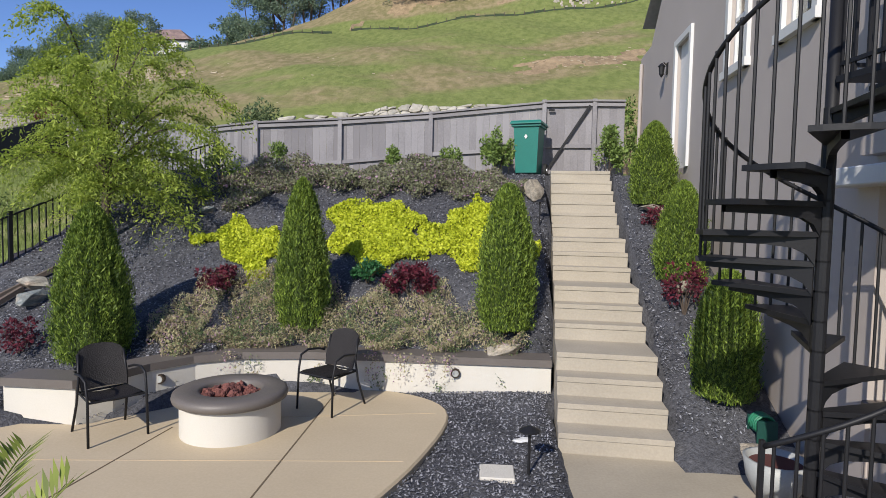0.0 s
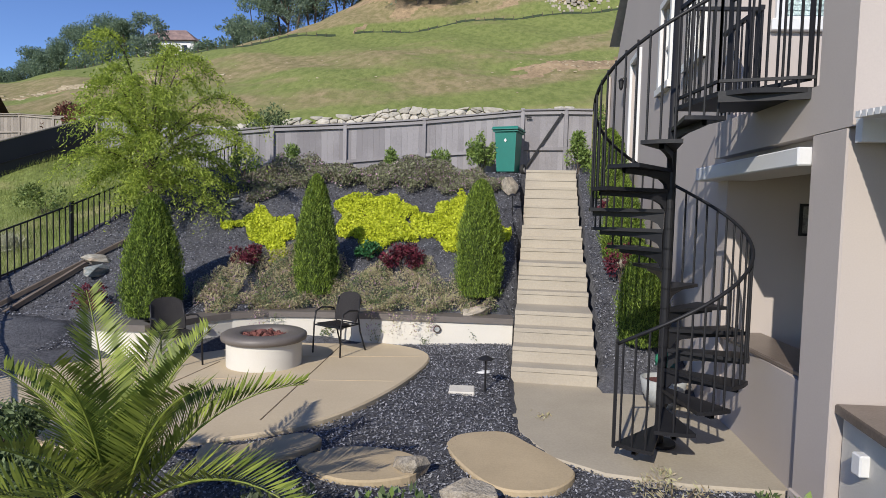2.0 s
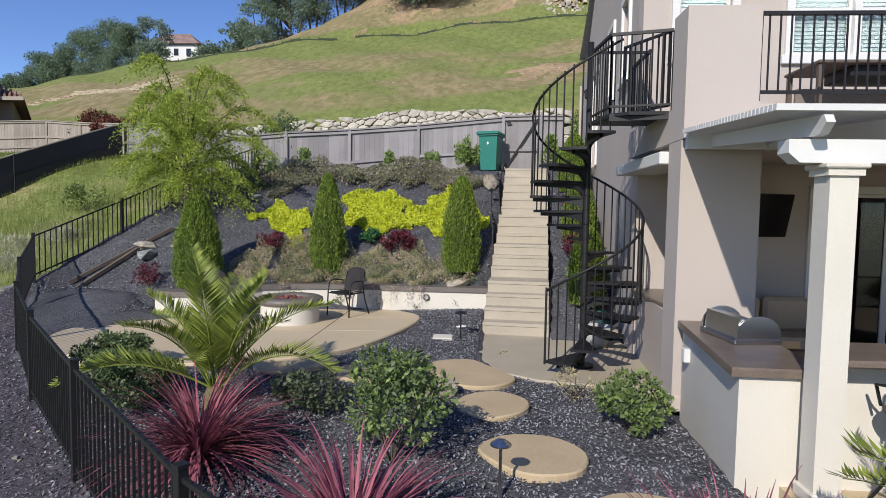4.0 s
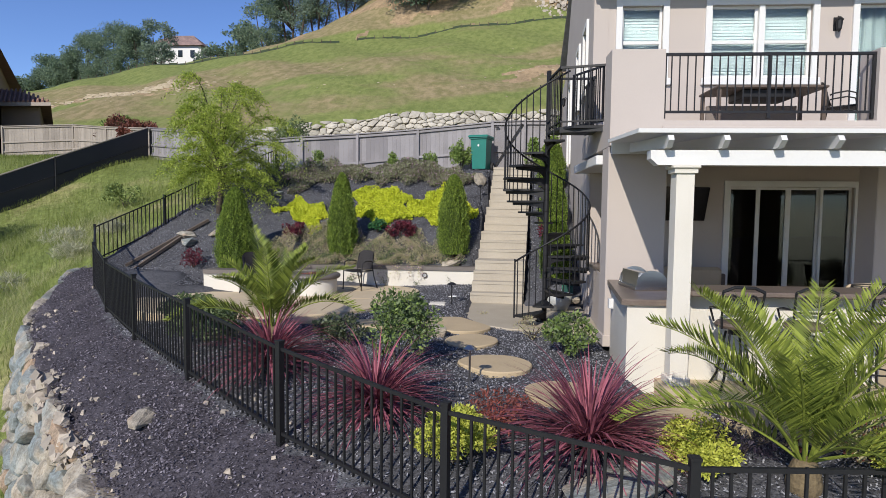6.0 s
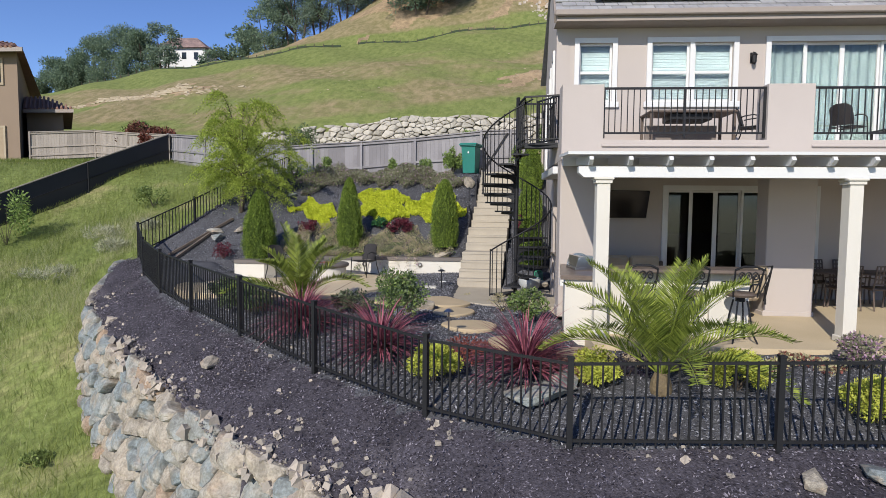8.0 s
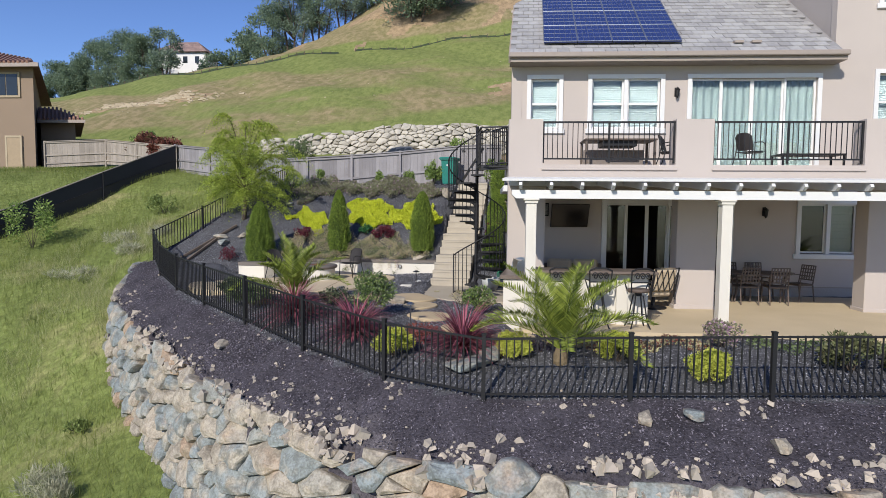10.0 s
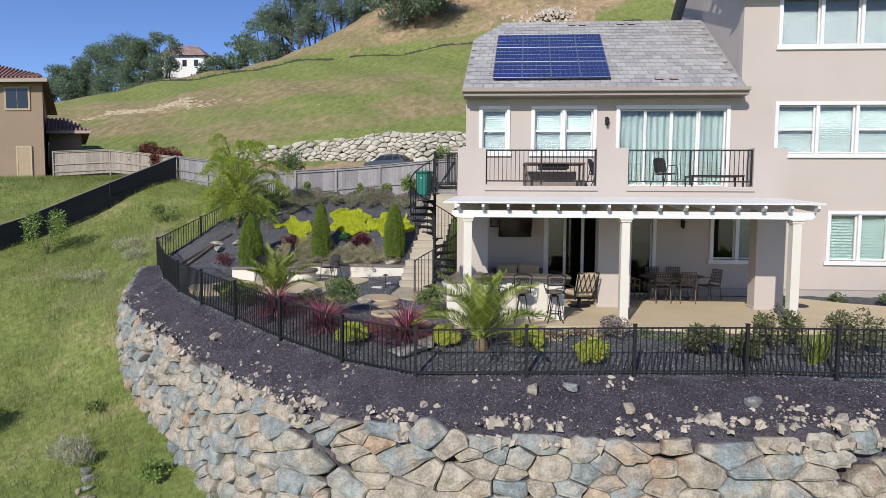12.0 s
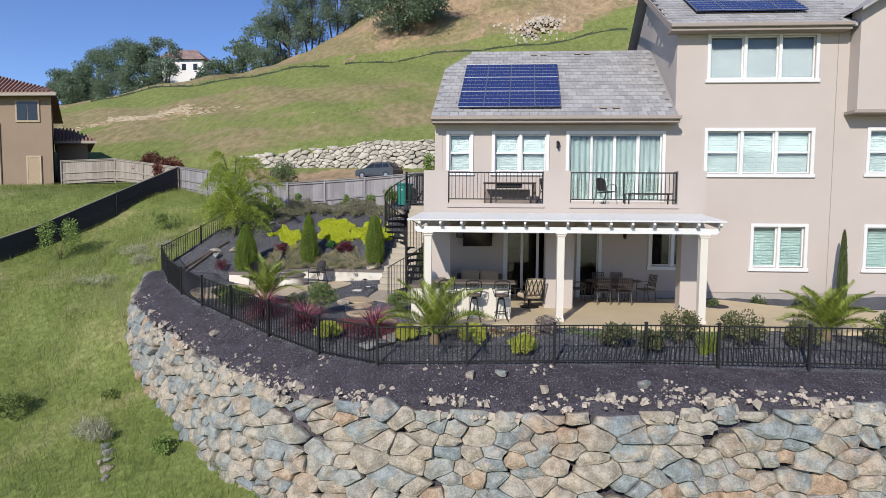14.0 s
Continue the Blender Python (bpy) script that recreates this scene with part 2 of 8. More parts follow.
def hill_mat():
    """Dry spring hillside: green swathes and reddish tan soil in slanting streaks, greener towards the top."""
    m = bpy.data.materials.new("hill_meadow")
    m.use_nodes = True
    nt = m.node_tree
    b = nt.nodes["Principled BSDF"]
    b.inputs["Roughness"].default_value, b.inputs["Specular IOR Level"].default_value = 0.95, 0.15
    co = nt.nodes.new("ShaderNodeTexCoord")

    def noise_at(scale, detail, stretch=(1, 1, 1), turn=0.0, rough=0.6):
        mp, n = nt.nodes.new("ShaderNodeMapping"), nt.nodes.new("ShaderNodeTexNoise")
        mp.inputs["Scale"].default_value, mp.inputs["Rotation"].default_value = stretch, (0, 0, radians(turn))
        n.inputs["Scale"].default_value, n.inputs["Detail"].default_value, n.inputs["Roughness"].default_value = scale, detail, rough
        nt.links.new(co.outputs["Object"], mp.inputs["Vector"])
        nt.links.new(mp.outputs["Vector"], n.inputs["Vector"])
        return n.outputs["Fac"]

    def blend(fac, a, c, lo, hi):
        mr, mx = nt.nodes.new("ShaderNodeMapRange"), nt.nodes.new("ShaderNodeMix")
        mr.interpolation_type = "SMOOTHSTEP"
        mr.inputs["From Min"].default_value, mr.inputs["From Max"].default_value = lo, hi
        nt.links.new(fac, mr.inputs["Value"])
        mx.data_type = "RGBA"
        nt.links.new(mr.outputs["Result"], mx.inputs["Factor"])
        for sock, v in (("A", a), ("B", c)):
            if isinstance(v, tuple):
                mx.inputs[sock].default_value = (*v, 1)
            else:
                nt.links.new(v, mx.inputs[sock])
        return mx.outputs["Result"]

    green = blend(noise_at(1.1, 6, (1.5, 0.7, 1)), (0.128, 0.158, 0.046), (0.190, 0.215, 0.070), 0.32, 0.66)
    tan = blend(noise_at(0.9, 7, (1.4, 0.8, 1)), (0.172, 0.155, 0.070), (0.275, 0.222, 0.125), 0.34, 0.66)
    sep = nt.nodes.new("ShaderNodeSeparateXYZ")
    nt.links.new(co.outputs["Object"], sep.inputs[0])
    up = nt.nodes.new("ShaderNodeFloatCurve")
    span = nt.nodes.new("ShaderNodeMapRange")
    span.inputs["From Min"].default_value, span.inputs["From Max"].default_value = 34.0, 74.0
    nt.links.new(sep.outputs["Y"], span.inputs["Value"])
    points = up.mapping.curves[0].points
    for at, v in ((0.0, 0.50), (0.25, 0.51), (0.42, 0.56), (0.58, 0.52), (0.68, 0.40), (0.90, 0.38), (0.97, 0.5)):
        points.new(at, v)
    up.mapping.update()
    nt.links.new(span.outputs["Result"], up.inputs["Value"])
    add = nt.nodes.new("ShaderNodeMath")
    nt.links.new(noise_at(0.085, 5, (0.75, 1.5, 1.0), 32, 0.55), add.inputs[0])
    nt.links.new(up.outputs["Value"], add.inputs[1])
    col = blend(add.outputs[0], green, tan, 0.96, 1.12)
    pale = blend(noise_at(0.5, 9, (1.2, 1, 1), 0, 0.7), col, (0.46, 0.38, 0.25), 0.66, 0.76)
    nt.links.new(pale, b.inputs["Base Color"])
    bp = nt.nodes.new("ShaderNodeBump")
    bp.inputs["Strength"].default_value, bp.inputs["Distance"].default_value = 0.8, 0.25
    nt.links.new(noise_at(1.6, 8), bp.inputs["Height"])
    nt.links.new(bp.outputs["Normal"], b.inputs["Normal"])
    return m


HILL = hill_mat()
DIRT = two_tone("bare_earth", ((0.36, 0.26, 0.155), (0.29, 0.215, 0.13), (0.22, 0.20, 0.09), 0.60), 0.12, 0.8, 4, 3)
speckle(DIRT, 0.7, 0.6, (1.4, 0.7, 1.0))
speckle(GRAVEL, 22.0, 0.35)
speckle(SLATE, 24.0, 0.45)


# ---- mesh building ----
class Geo:
    """Collects corners and faces of one mesh."""

    def __init__(self):
        self.v, self.f, self.m = [], [], []

    def add(self, verts, faces, slot=0):
        k = len(self.v)
        self.v.extend(tuple(p) for p in verts)
        self.f.extend(tuple(i + k for i in f) for f in faces)
        self.m.extend([slot] * len(faces))
        return self

    def box(self, x0, x1, y0, y1, z0, z1, m=None, c=0.0, slot=0):
        """A box; c rounds its upright and lying edges by a chamfer."""
        if x0 > x1: x0, x1 = x1, x0
        if y0 > y1: y0, y1 = y1, y0
        if z0 > z1: z0, z1 = z1, z0
        if c:
            c = min(c, (x1 - x0) * 0.4, (y1 - y0) * 0.4, (z1 - z0) * 0.4)
            bm = bmesh.new()
            bmesh.ops.create_cube(bm, size=1, matrix=Matrix.Translation(((x0 + x1) / 2, (y0 + y1) / 2, (z0 + z1) / 2)) @ Matrix.Diagonal((x1 - x0, y1 - y0, z1 - z0, 1)))
            bmesh.ops.bevel(bm, geom=bm.edges[:], offset=c, segments=1, affect="EDGES")
            vs = [v.co.copy() for v in bm.verts]
            bm.verts.index_update()
            fs = [[v.index for v in f.verts] for f in bm.faces]
            bm.free()
        else:
            vs = [Vector((x, y, z)) for z in (z0, z1) for y in (y0, y1) for x in (x0, x1)]
            fs = [(0, 2, 3, 1), (4, 5, 7, 6), (0, 1, 5, 4), (2, 6, 7, 3), (0, 4, 6, 2), (1, 3, 7, 5)]
        return self.add([m @ p for p in vs] if m else vs, fs, slot)

    def tube(self, path, r, seg=8, r2=None, slot=0, closed=False):
        """A round bar along a path, tapering from r to r2."""
        path = [Vector(p) for p in path]
        n = len(path)
        r2 = r if r2 is None else r2
        vs = []
        ref = None
        for i, p in enumerate(path):
            d = (path[(i + 1) % n] - path[i - 1]) if closed else path[min(i + 1, n - 1)] - path[max(i - 1, 0)]
            d.normalize()
            if ref is None:
                ref = Vector((0, 0, 1)) if abs(d.z) < 0.9 else Vector((1, 0, 0))
            u = d.cross(ref).normalized()
            w = u.cross(d).normalized()
            ref = w
            rr = r + (r2 - r) * i / max(n - 1, 1)
            for k in range(seg):
                a = 2 * math.pi * k / seg
                vs.append(p + u * (math.cos(a) * rr) + w * (math.sin(a) * rr))
        fs = []
        for i in range(n if closed else n - 1):
            for k in range(seg):
                a, b = i * seg + k, i * seg + (k + 1) % seg
                c, d2 = ((i + 1) % n) * seg + (k + 1) % seg, ((i + 1) % n) * seg + k
                fs.append((a, b, c, d2))
        if not closed:
            fs += [tuple(range(seg))[::-1], tuple(range((n - 1) * seg, n * seg))]
        return self.add(vs, fs, slot)

    def bar(self, p, q, w, d=None, slot=0):
        """A square bar from p to q."""
        p, q = Vector(p), Vector(q)
        d = w if d is None else d
        ax = (q - p).normalized()
        ref = Vector((0, 0, 1)) if abs(ax.z) < 0.95 else Vector((0, 1, 0))
        u = ax.cross(ref).normalized()
        s = u.cross(ax).normalized()
        vs = [e + u * a * w / 2 + s * b * d / 2 for e in (p, q) for a, b in ((-1, -1), (1, -1), (1, 1), (-1, 1))]
        return self.add(vs, [(0, 1, 2, 3), (7, 6, 5, 4), (0, 4, 5, 1), (1, 5, 6, 2), (2, 6, 7, 3), (3, 7, 4, 0)], slot)

    def prism(self, poly, z0, z1, slot=0, inset=0.0):
        """An upright slab over a flat outline; z0 and z1 are numbers or functions of x, y. inset rounds its upper edge."""
        n = len(poly)
        f0 = z0 if callable(z0) else (lambda x, y: z0)
        f1 = z1 if callable(z1) else (lambda x, y: z1)
        lo = [(x, y, f0(x, y)) for x, y in poly]
        if inset:
            cx, cy = sum(p[0] for p in poly) / n, sum(p[1] for p in poly) / n
            mid = [(x, y, f1(x, y) - inset) for x, y in poly]
            up = []
            for x, y in poly:
                L = math.hypot(x - cx, y - cy) or 1
                k = 1 - inset / L
                up.append((cx + (x - cx) * k, cy + (y - cy) * k, f1(x, y)))
            fs = [tuple(range(n))[::-1], tuple(range(2 * n, 3 * n))]
            for i in range(n):
                j = (i + 1) % n
                fs += [(i, j, n + j, n + i), (n + i, n + j, 2 * n + j, 2 * n + i)]
            return self.add(lo + mid + up, fs, slot)
        up = [(x, y, f1(x, y)) for x, y in poly]
        return self.add(lo + up, [tuple(range(n))[::-1], tuple(range(n, 2 * n))] + [(i, (i + 1) % n, n + (i + 1) % n, n + i) for i in range(n)], slot)

    def lathe(self, prof, centre=(0, 0, 0), seg=32, slot=0, arc=None):
        """Turns a profile of (radius, height) round an upright axis."""
        cx, cy, cz = centre
        n = len(prof)
        vs = [(cx + r * math.cos(2 * math.pi * k / seg), cy + r * math.sin(2 * math.pi * k / seg), cz + z) for k in range(seg) for r, z in prof]
        fs = [(k * n + i, ((k + 1) % seg) * n + i, ((k + 1) % seg) * n + i + 1, k * n + i + 1) for k in range(seg) for i in range(n - 1)]
        return self.add(vs, fs, slot)

    def wall(self, path, thick, z0, z1, slot=0):
        """A wall along a plan path, thick to its left side; heights are numbers or functions."""
        f0 = z0 if callable(z0) else (lambda x, y: z0)
        f1 = z1 if callable(z1) else (lambda x, y: z1)
        n = len(path)
        off = []
        for i, (x, y) in enumerate(path):
            a, b = path[max(i - 1, 0)], path[min(i + 1, n - 1)]
            dx, dy = b[0] - a[0], b[1] - a[1]
            L = math.hypot(dx, dy)
            off.append((x - dy / L * thick, y + dx / L * thick))
        vs = []
        for (x, y), (u, w) in zip(path, off):
            vs += [(x, y, f0(x, y)), (x, y, f1(x, y)), (u, w, f1(x, y)), (u, w, f0(x, y))]
        fs = [(0, 1, 2, 3), (4 * n - 1, 4 * n - 2, 4 * n - 3, 4 * n - 4)]
        for i in range(n - 1):
            for k in range(4):
                a, b = 4 * i + k, 4 * i + (k + 1) % 4
                fs.append((a, a + 4, b + 4, b))
        return self.add(vs, fs, slot)

    def mesh(self, name, mats, smooth=False):
        me = bpy.data.meshes.new(name)
        me.from_pydata([tuple(p) for p in self.v], [], self.f)
        for m in mats if isinstance(mats, (list, tuple)) else [mats]:
            me.materials.append(m)
        if any(self.m):
            me.polygons.foreach_set("material_index", self.m)
        if smooth:
            me.polygons.foreach_set("use_smooth", [True] * len(self.f))
        me.validate()
        me.update()
        return me


def part(name, geo, mats, parent=None, label="", smooth=False):
    """One mesh object under a thing or a part."""
    ob = new(name, geo.mesh(name, mats, smooth) if isinstance(geo, Geo) else geo)
    if parent is not None:
        ob.parent = parent
        ob.matrix_parent_inverse = Matrix()
    if label:
        tagged(ob, label)
    return ob


def thing(name, at, label, category, group="", kind="", rz=0.0):
    ob = new(name)
    ob.empty_display_size = 0.1
    ob.matrix_basis = pose(*at, 0, 0, rz)
    return tagged(ob, label, category, group, kind)


def solid(name, geo, mats, label, category, group="", kind="", smooth=False):
    """A thing of one mesh, at its own place in the world."""
    return tagged(part(name, geo, mats, smooth=smooth), label, category, group, kind)


rng = np.random.default_rng(7)


# ---- the lie of the land ----
ROCK_TOP = [(-12.9, 3.3, 0.25), (-12.3, 1.0, -0.30), (-11.4, -0.5, -0.62), (-9.4, -2.7, -0.80), (-7.2, -5.0, -0.95), (-5.4, -6.8, -1.10),
            (-3.4, -8.2, -1.18), (-1.0, -9.1, -1.15), (3.0, -9.4, -1.10), (8.9, -9.0, -0.92), (14.0, -8.9, -0.85), (27.0, -8.9, -0.85)]
FENCE = [(-9.35, 8.25, 3.05), (-10.35, 6.35, 2.25), (-11.25, 4.55, 1.35), (-12.15, 2.85, 0.55), (-10.75, 0.75, 0.22), (-9.2, -1.2, 0.05), (-7.6, -2.95, -0.03),
         (-5.95, -4.55, -0.13), (-4.27, -6.05, -0.28), (-2.62, -7.10, -0.48), (-1.03, -7.82, -0.54), (1.07, -7.88, -0.46), (3.08, -7.81, -0.42),
         (5.17, -7.68, -0.40), (6.82, -7.64, -0.40), (8.85, -7.6, -0.40), (10.9, -7.6, -0.40), (12.95, -7.6, -0.40), (15.0, -7.6, -0.40), (17.05, -7.6, -0.40)]
STAIR = ((-2.63, 0.70), (-2.01, 7.05))  # the left side of the flight, bottom and top
SEAT_WALL = [(-8.42, 0.98), (-7.62, 0.96), (-7.40, 1.25), (-7.22, 1.72), (-6.90, 2.12), (-6.40, 2.40), (-5.6, 2.52), (-4.6, 2.52), (-3.5, 2.50), (-2.50, 2.48)]


def inside(poly, X, Y):
    hit = np.zeros(X.shape, bool)
    j = len(poly) - 1
    for i in range(len(poly)):
        xi, yi, xj, yj = poly[i][0], poly[i][1], poly[j][0], poly[j][1]
        c = ((yi > Y) != (yj > Y)) & (X < (xj - xi) * (Y - yi) / ((yj - yi) or 1e-9) + xi)
        hit ^= c
        j = i
    return hit


def surface(points):
    """A smooth height through given points (x, y, z)."""
    p = np.array(points, float)
    d = np.linalg.norm(p[:, None, :2] - p[None, :, :2], axis=2)
    n = len(p)
    A = np.zeros((n + 3, n + 3))
    A[:n, :n] = d
    A[:n, n], A[:n, n + 1:], A[n, :n], A[n + 1:, :n] = 1, p[:, :2], 1, p[:, :2].T
    w = np.linalg.solve(A, np.concatenate([p[:, 2], np.zeros(3)]))

    def f(X, Y):
        z = w[n] + w[n + 1] * X + w[n + 2] * Y
        for k in range(n):
            z = z + w[k] * np.hypot(X - p[k, 0], Y - p[k, 1])
        return z
    return f


low_yard = surface([(-8, 0.5, 0.1), (-6, 0, 0.1), (-4, 0, 0.08), (-3, 1.2, 0.1), (-2.6, 2.6, 0.22), (-3, -2, -0.03), (0, -5.6, -0.1), (4, -5.6, -0.08), (9, -5.6, -0.06),
                    (12, -1, -0.06), (20, -3, -0.05), (-1, -3, -0.04), (-9.3, 1.3, 0.45), (-2.7, 0.5, 0.03), (0, 0, -0.08), (6, 0, -0.08), (-4.5, 2.4, 0.1)] + FENCE[3:14] + [(14, -7.6, -0.4), (26, -7.6, -0.4)] + [(x, y, z + 0.06) for x, y, z in ROCK_TOP])
meadow = surface([(-17.9, 15.2, 4.0), (-19.4, 11.1, 2.5), (-21.1, 7.2, 0.95), (-22.7, 3.2, -0.4), (-24.3, -0.8, -1.6), (-18.5, 7.7, 0.9), (-16.45, 3.0, -0.3), (-14.7, 2.83, -0.55), (-13.45, -2.1, -2.9),
                  (-12.1, -0.8, -1.65), (-10.1, -3.1, -2.8), (-7.9, -5.5, -3.0), (-6.1, -7.3, -3.2), (-3.9, -9.0, -3.6), (3, -11, -3.7), (12, -11, -3.7), (-10.5, -8.0, -4.2), (-13.0, 1.2, -0.75),
                  (-13.7, 3.5, 0.1), (-12.7, 5.2, 1.2), (-11, 7.6, 2.3), (-9.5, 9.5, 3.35), (-28, 18, 5.05), (-27, 8, 2.2), (-9, 14, 4.1), (-18, -14, -6.5), (8, -24, -6), (26, -12, -3.8), (-40, 0, 0.5)])


def garden(X, Y):
    z = 0.58 + (Y - 2.15) * 0.535 - np.clip(-8.3 - X, 0, 4) * 0.13
    z = np.where((X > -7.0) & (Y > 2.4), np.minimum(z, 0.60 + np.clip(Y - 2.82, 0, 9) * 0.95), z)
    return np.minimum(z, 3.25)


HILL_EYE, HILL_K = (-1.5, -15.0, 2.0), 0.75


def on_hill(x, y):
    """A place of the hill plan, drawn in to its true distance."""
    return HILL_EYE[0] + HILL_K * (x - HILL_EYE[0]), HILL_EYE[1] + HILL_K * (y - HILL_EYE[1])


def hill_plan(X, Y):
    flat = 3.25 + np.clip(Y - 7.3, 0, 36) * 0.095 + np.clip(Y - 43.3, 0, 7.3) * 0.29
    step = np.clip((X + 44) / 10, 0, 1)
    base = 8.79 + (2.1 + 0.06 * (X + 15)).clip(0, 6) * step
    crest = 33 + 0.125 * (X + 25)
    t = np.clip((Y - 50.6) / 47.4, 0, 1)
    z = base + t * (crest - base)
    z = z + np.clip(Y - 98, 0, None) * np.clip(0.15 + (X + 65) * 0.014, 0.12, 0.80) * np.clip(1 - (Y - 98) / 400, 0.1, 1)
    bumps = np.clip(t * 3, 0, 1)
    z = z + bumps * (0.6 * np.sin(X * 0.07 + Y * 0.05) + 0.4 * np.sin(X * 0.19 - Y * 0.11) + 0.25 * np.sin(X * 0.43 + Y * 0.37))
    return np.where(Y < 50.6, flat, z)


def far_hill(X, Y):
    """The hill at its true distance; on its far left the land runs on to the ridge with the oaks."""
    cx, cy, cz = HILL_EYE
    z = cz + HILL_K * (hill_plan((X - cx) / HILL_K + cx, (Y - cy) / HILL_K + cy) - cz)
    w = np.clip((Y - 72) / 30, 0, 1)
    w = w * w * (3 - 2 * w) * np.clip((-44 - X) / 12, 0, 1)
    return z * (1 - w) + hill_plan(X, Y) * w


PADS = ([(-2.6, 2.2), (-2.58, -0.3), (-2.2, -1.2), (-1.5, -1.6), (-0.1, -1.7), (-0.1, 0.7), (-1.5, 0.8), (-1.5, 2.2)], [(-4.0, 1.7), (-4.1, 0.5), (-4.7, -0.9), (-6.6, -1.8), (-8.3, -1.4), (-9.0, -0.4), (-8.3, 0.85), (-7.4, 1.0), (-6.2, 2.2), (-4.6, 2.3)])
YARD = [(x, y) for x, y, z in ROCK_TOP] + [(27, 9.0), (-9.0, 9.0), (-9.6, 8.3)] + [(x - 0.25, y + 0.05) for x, y, z in FENCE[1:4]]
BEHIND_WALL = [(x, y + 0.12) for x, y in SEAT_WALL] + [(-2.48, 2.6), (-2.02, 7.2), (-1.95, 9.0), (-9.0, 9.0), (-9.6, 8.3)] + [(x - 0.3, y) for x, y, z in FENCE[1:4]] + [(-12.0, 2.6), (-9.5, 1.9)]
BESIDE_STAIR = [(-1.36, 0.9), (-0.2, 0.75), (0.7, 9.0), (-0.62, 9.0)]


def height(X, Y):
    X, Y = np.asarray(X, float), np.asarray(Y, float)
    back = far_hill(X, Y)
    out = meadow(X, Y)
    k = np.clip((Y - 10) / 6, 0, 1)
    k = k * k * (3 - 2 * k)
    z = np.where(X > -30, out * (1 - k) + back * k, np.where(Y > 4, back, out))
    lk = np.clip((-27 - X) / 10, 0, 1)
    z = z * (1 - lk) + (np.where(Y > 7.3, back, 3.25 + (Y - 7.3) * 0.095)) * lk
    yard = low_yard(X, Y)
    ya = inside(YARD, X, Y)
    z = np.where(ya, yard, z)
    z = np.where(inside(PADS[0], X, Y), -0.2, z)
    z = np.where(inside(PADS[1], X, Y), -0.02, z)
    z = np.where(ya & (X > -0.5) & (Y > -5.15) & (Y < -0.1), -0.2, z)
    z = np.where(inside(BEHIND_WALL, X, Y), garden(X, Y), z)
    z = np.where(inside(BESIDE_STAIR, X, Y), np.clip(0.0 + (Y - 0.9) * 0.54, -0.04, 3.25), z)
    z = np.where(ya & (Y > 7.25) & (X < 0.2), 3.25, z)
    return z


def ground_at(x, y):
    return float(height(np.array([x]), np.array([y]))[0])


def axis(lo, hi, fine0, fine1, step, grow=1.16):
    a = list(np.arange(fine0, fine1 + 1e-6, step))
    s = step
    while a[-1] < hi:
        s *= grow
        a.append(a[-1] + s)
    s = step
    while a[0] > lo:
        s *= grow
        a.insert(0, a[0] - s)
    return np.array(a)


def spread(lo, hi, cuts, steps):
    """Grid lines, close together near the yard and wider away from it."""
    a = [np.arange(p, q, st) for p, q, st in zip(cuts, cuts[1:], steps)]
    a = list(np.concatenate(a)) + [cuts[-1]]
    return np.concatenate([[v for v in axis(lo, a[0], a[0], a[0] + 0.01, 1.2) if v < a[0] - 1], a, [v for v in axis(a[-1], hi, a[-1], a[-1] + 0.01, 1.2) if v > a[-1] + 1]])


gx = spread(-600, 600, (-62, -24, -16, 17, 34), (0.9, 0.5, 0.2, 0.9))
gy = spread(-300, 900, (-28, -13, 12, 22, 84), (0.6, 0.2, 0.5, 0.8))
GX, GY = np.meshgrid(gx, gy)
GZ = height(GX, GY)
NX, NY = len(gx), len(gy)
noisy = 0.02 * np.sin(GX * 7.1 + np.sin(GY * 5.3) * 2) * np.cos(GY * 6.3 + GX * 2.1)
GZ = GZ + noisy * np.where(inside(YARD, GX, GY), 1.0, 2.0)
ground_me = bpy.data.meshes.new("ground")
idx = np.arange(NX * NY).reshape(NY, NX)
quads = np.stack([idx[:-1, :-1], idx[:-1, 1:], idx[1:, 1:], idx[1:, :-1]], -1).reshape(-1, 4)
ground_me.from_pydata(np.stack([GX, GY, GZ], -1).reshape(-1, 3).tolist(), [], quads.tolist())
for m in (GRAVEL, GRASS, HILL, DIRT, SLATE):
    ground_me.materials.append(m)
CX = (GX[:-1, :-1] + GX[1:, 1:]) / 2
CY = (GY[:-1, :-1] + GY[1:, 1:]) / 2
slot = np.where(inside(YARD, CX, CY), 0, np.where(CY < 17, 1, 2))
PLANTED = [(x, y) for x, y, z in FENCE] + [(27, 9.0), (-9.0, 9.0)]
slot = np.where((slot == 0) & inside(PLANTED, CX, CY), 4, slot)
slot = np.where((CY > 12) & (CY < 33.5) & (CX > -11.5 - 9 * (CY > 24)) & (np.sin(CX * 0.5) + np.sin(CY * 0.7) > -0.8), 3, slot)
slot = np.where((CY > 73 + 2.5 * np.sin(CX * 0.35) + 1.5 * np.sin(CX * 0.9 + CY * 0.4)) & (CY < 130) & (CX > -34) & (np.sin(CX * 0.31 + 0.9 * np.sin(CY * 0.3)) + np.sin(CY * 0.23) > -0.75 - 0.06 * (CX + 8)), 3, slot)
steep = np.maximum.reduce([GZ[:-1, :-1], GZ[1:, 1:], GZ[:-1, 1:], GZ[1:, :-1]]) - np.minimum.reduce([GZ[:-1, :-1], GZ[1:, 1:], GZ[:-1, 1:], GZ[1:, :-1]])
slot = np.where((steep > 0.5) & (CY < 2) & (CY > -12) & (CX > -14), 0, slot)
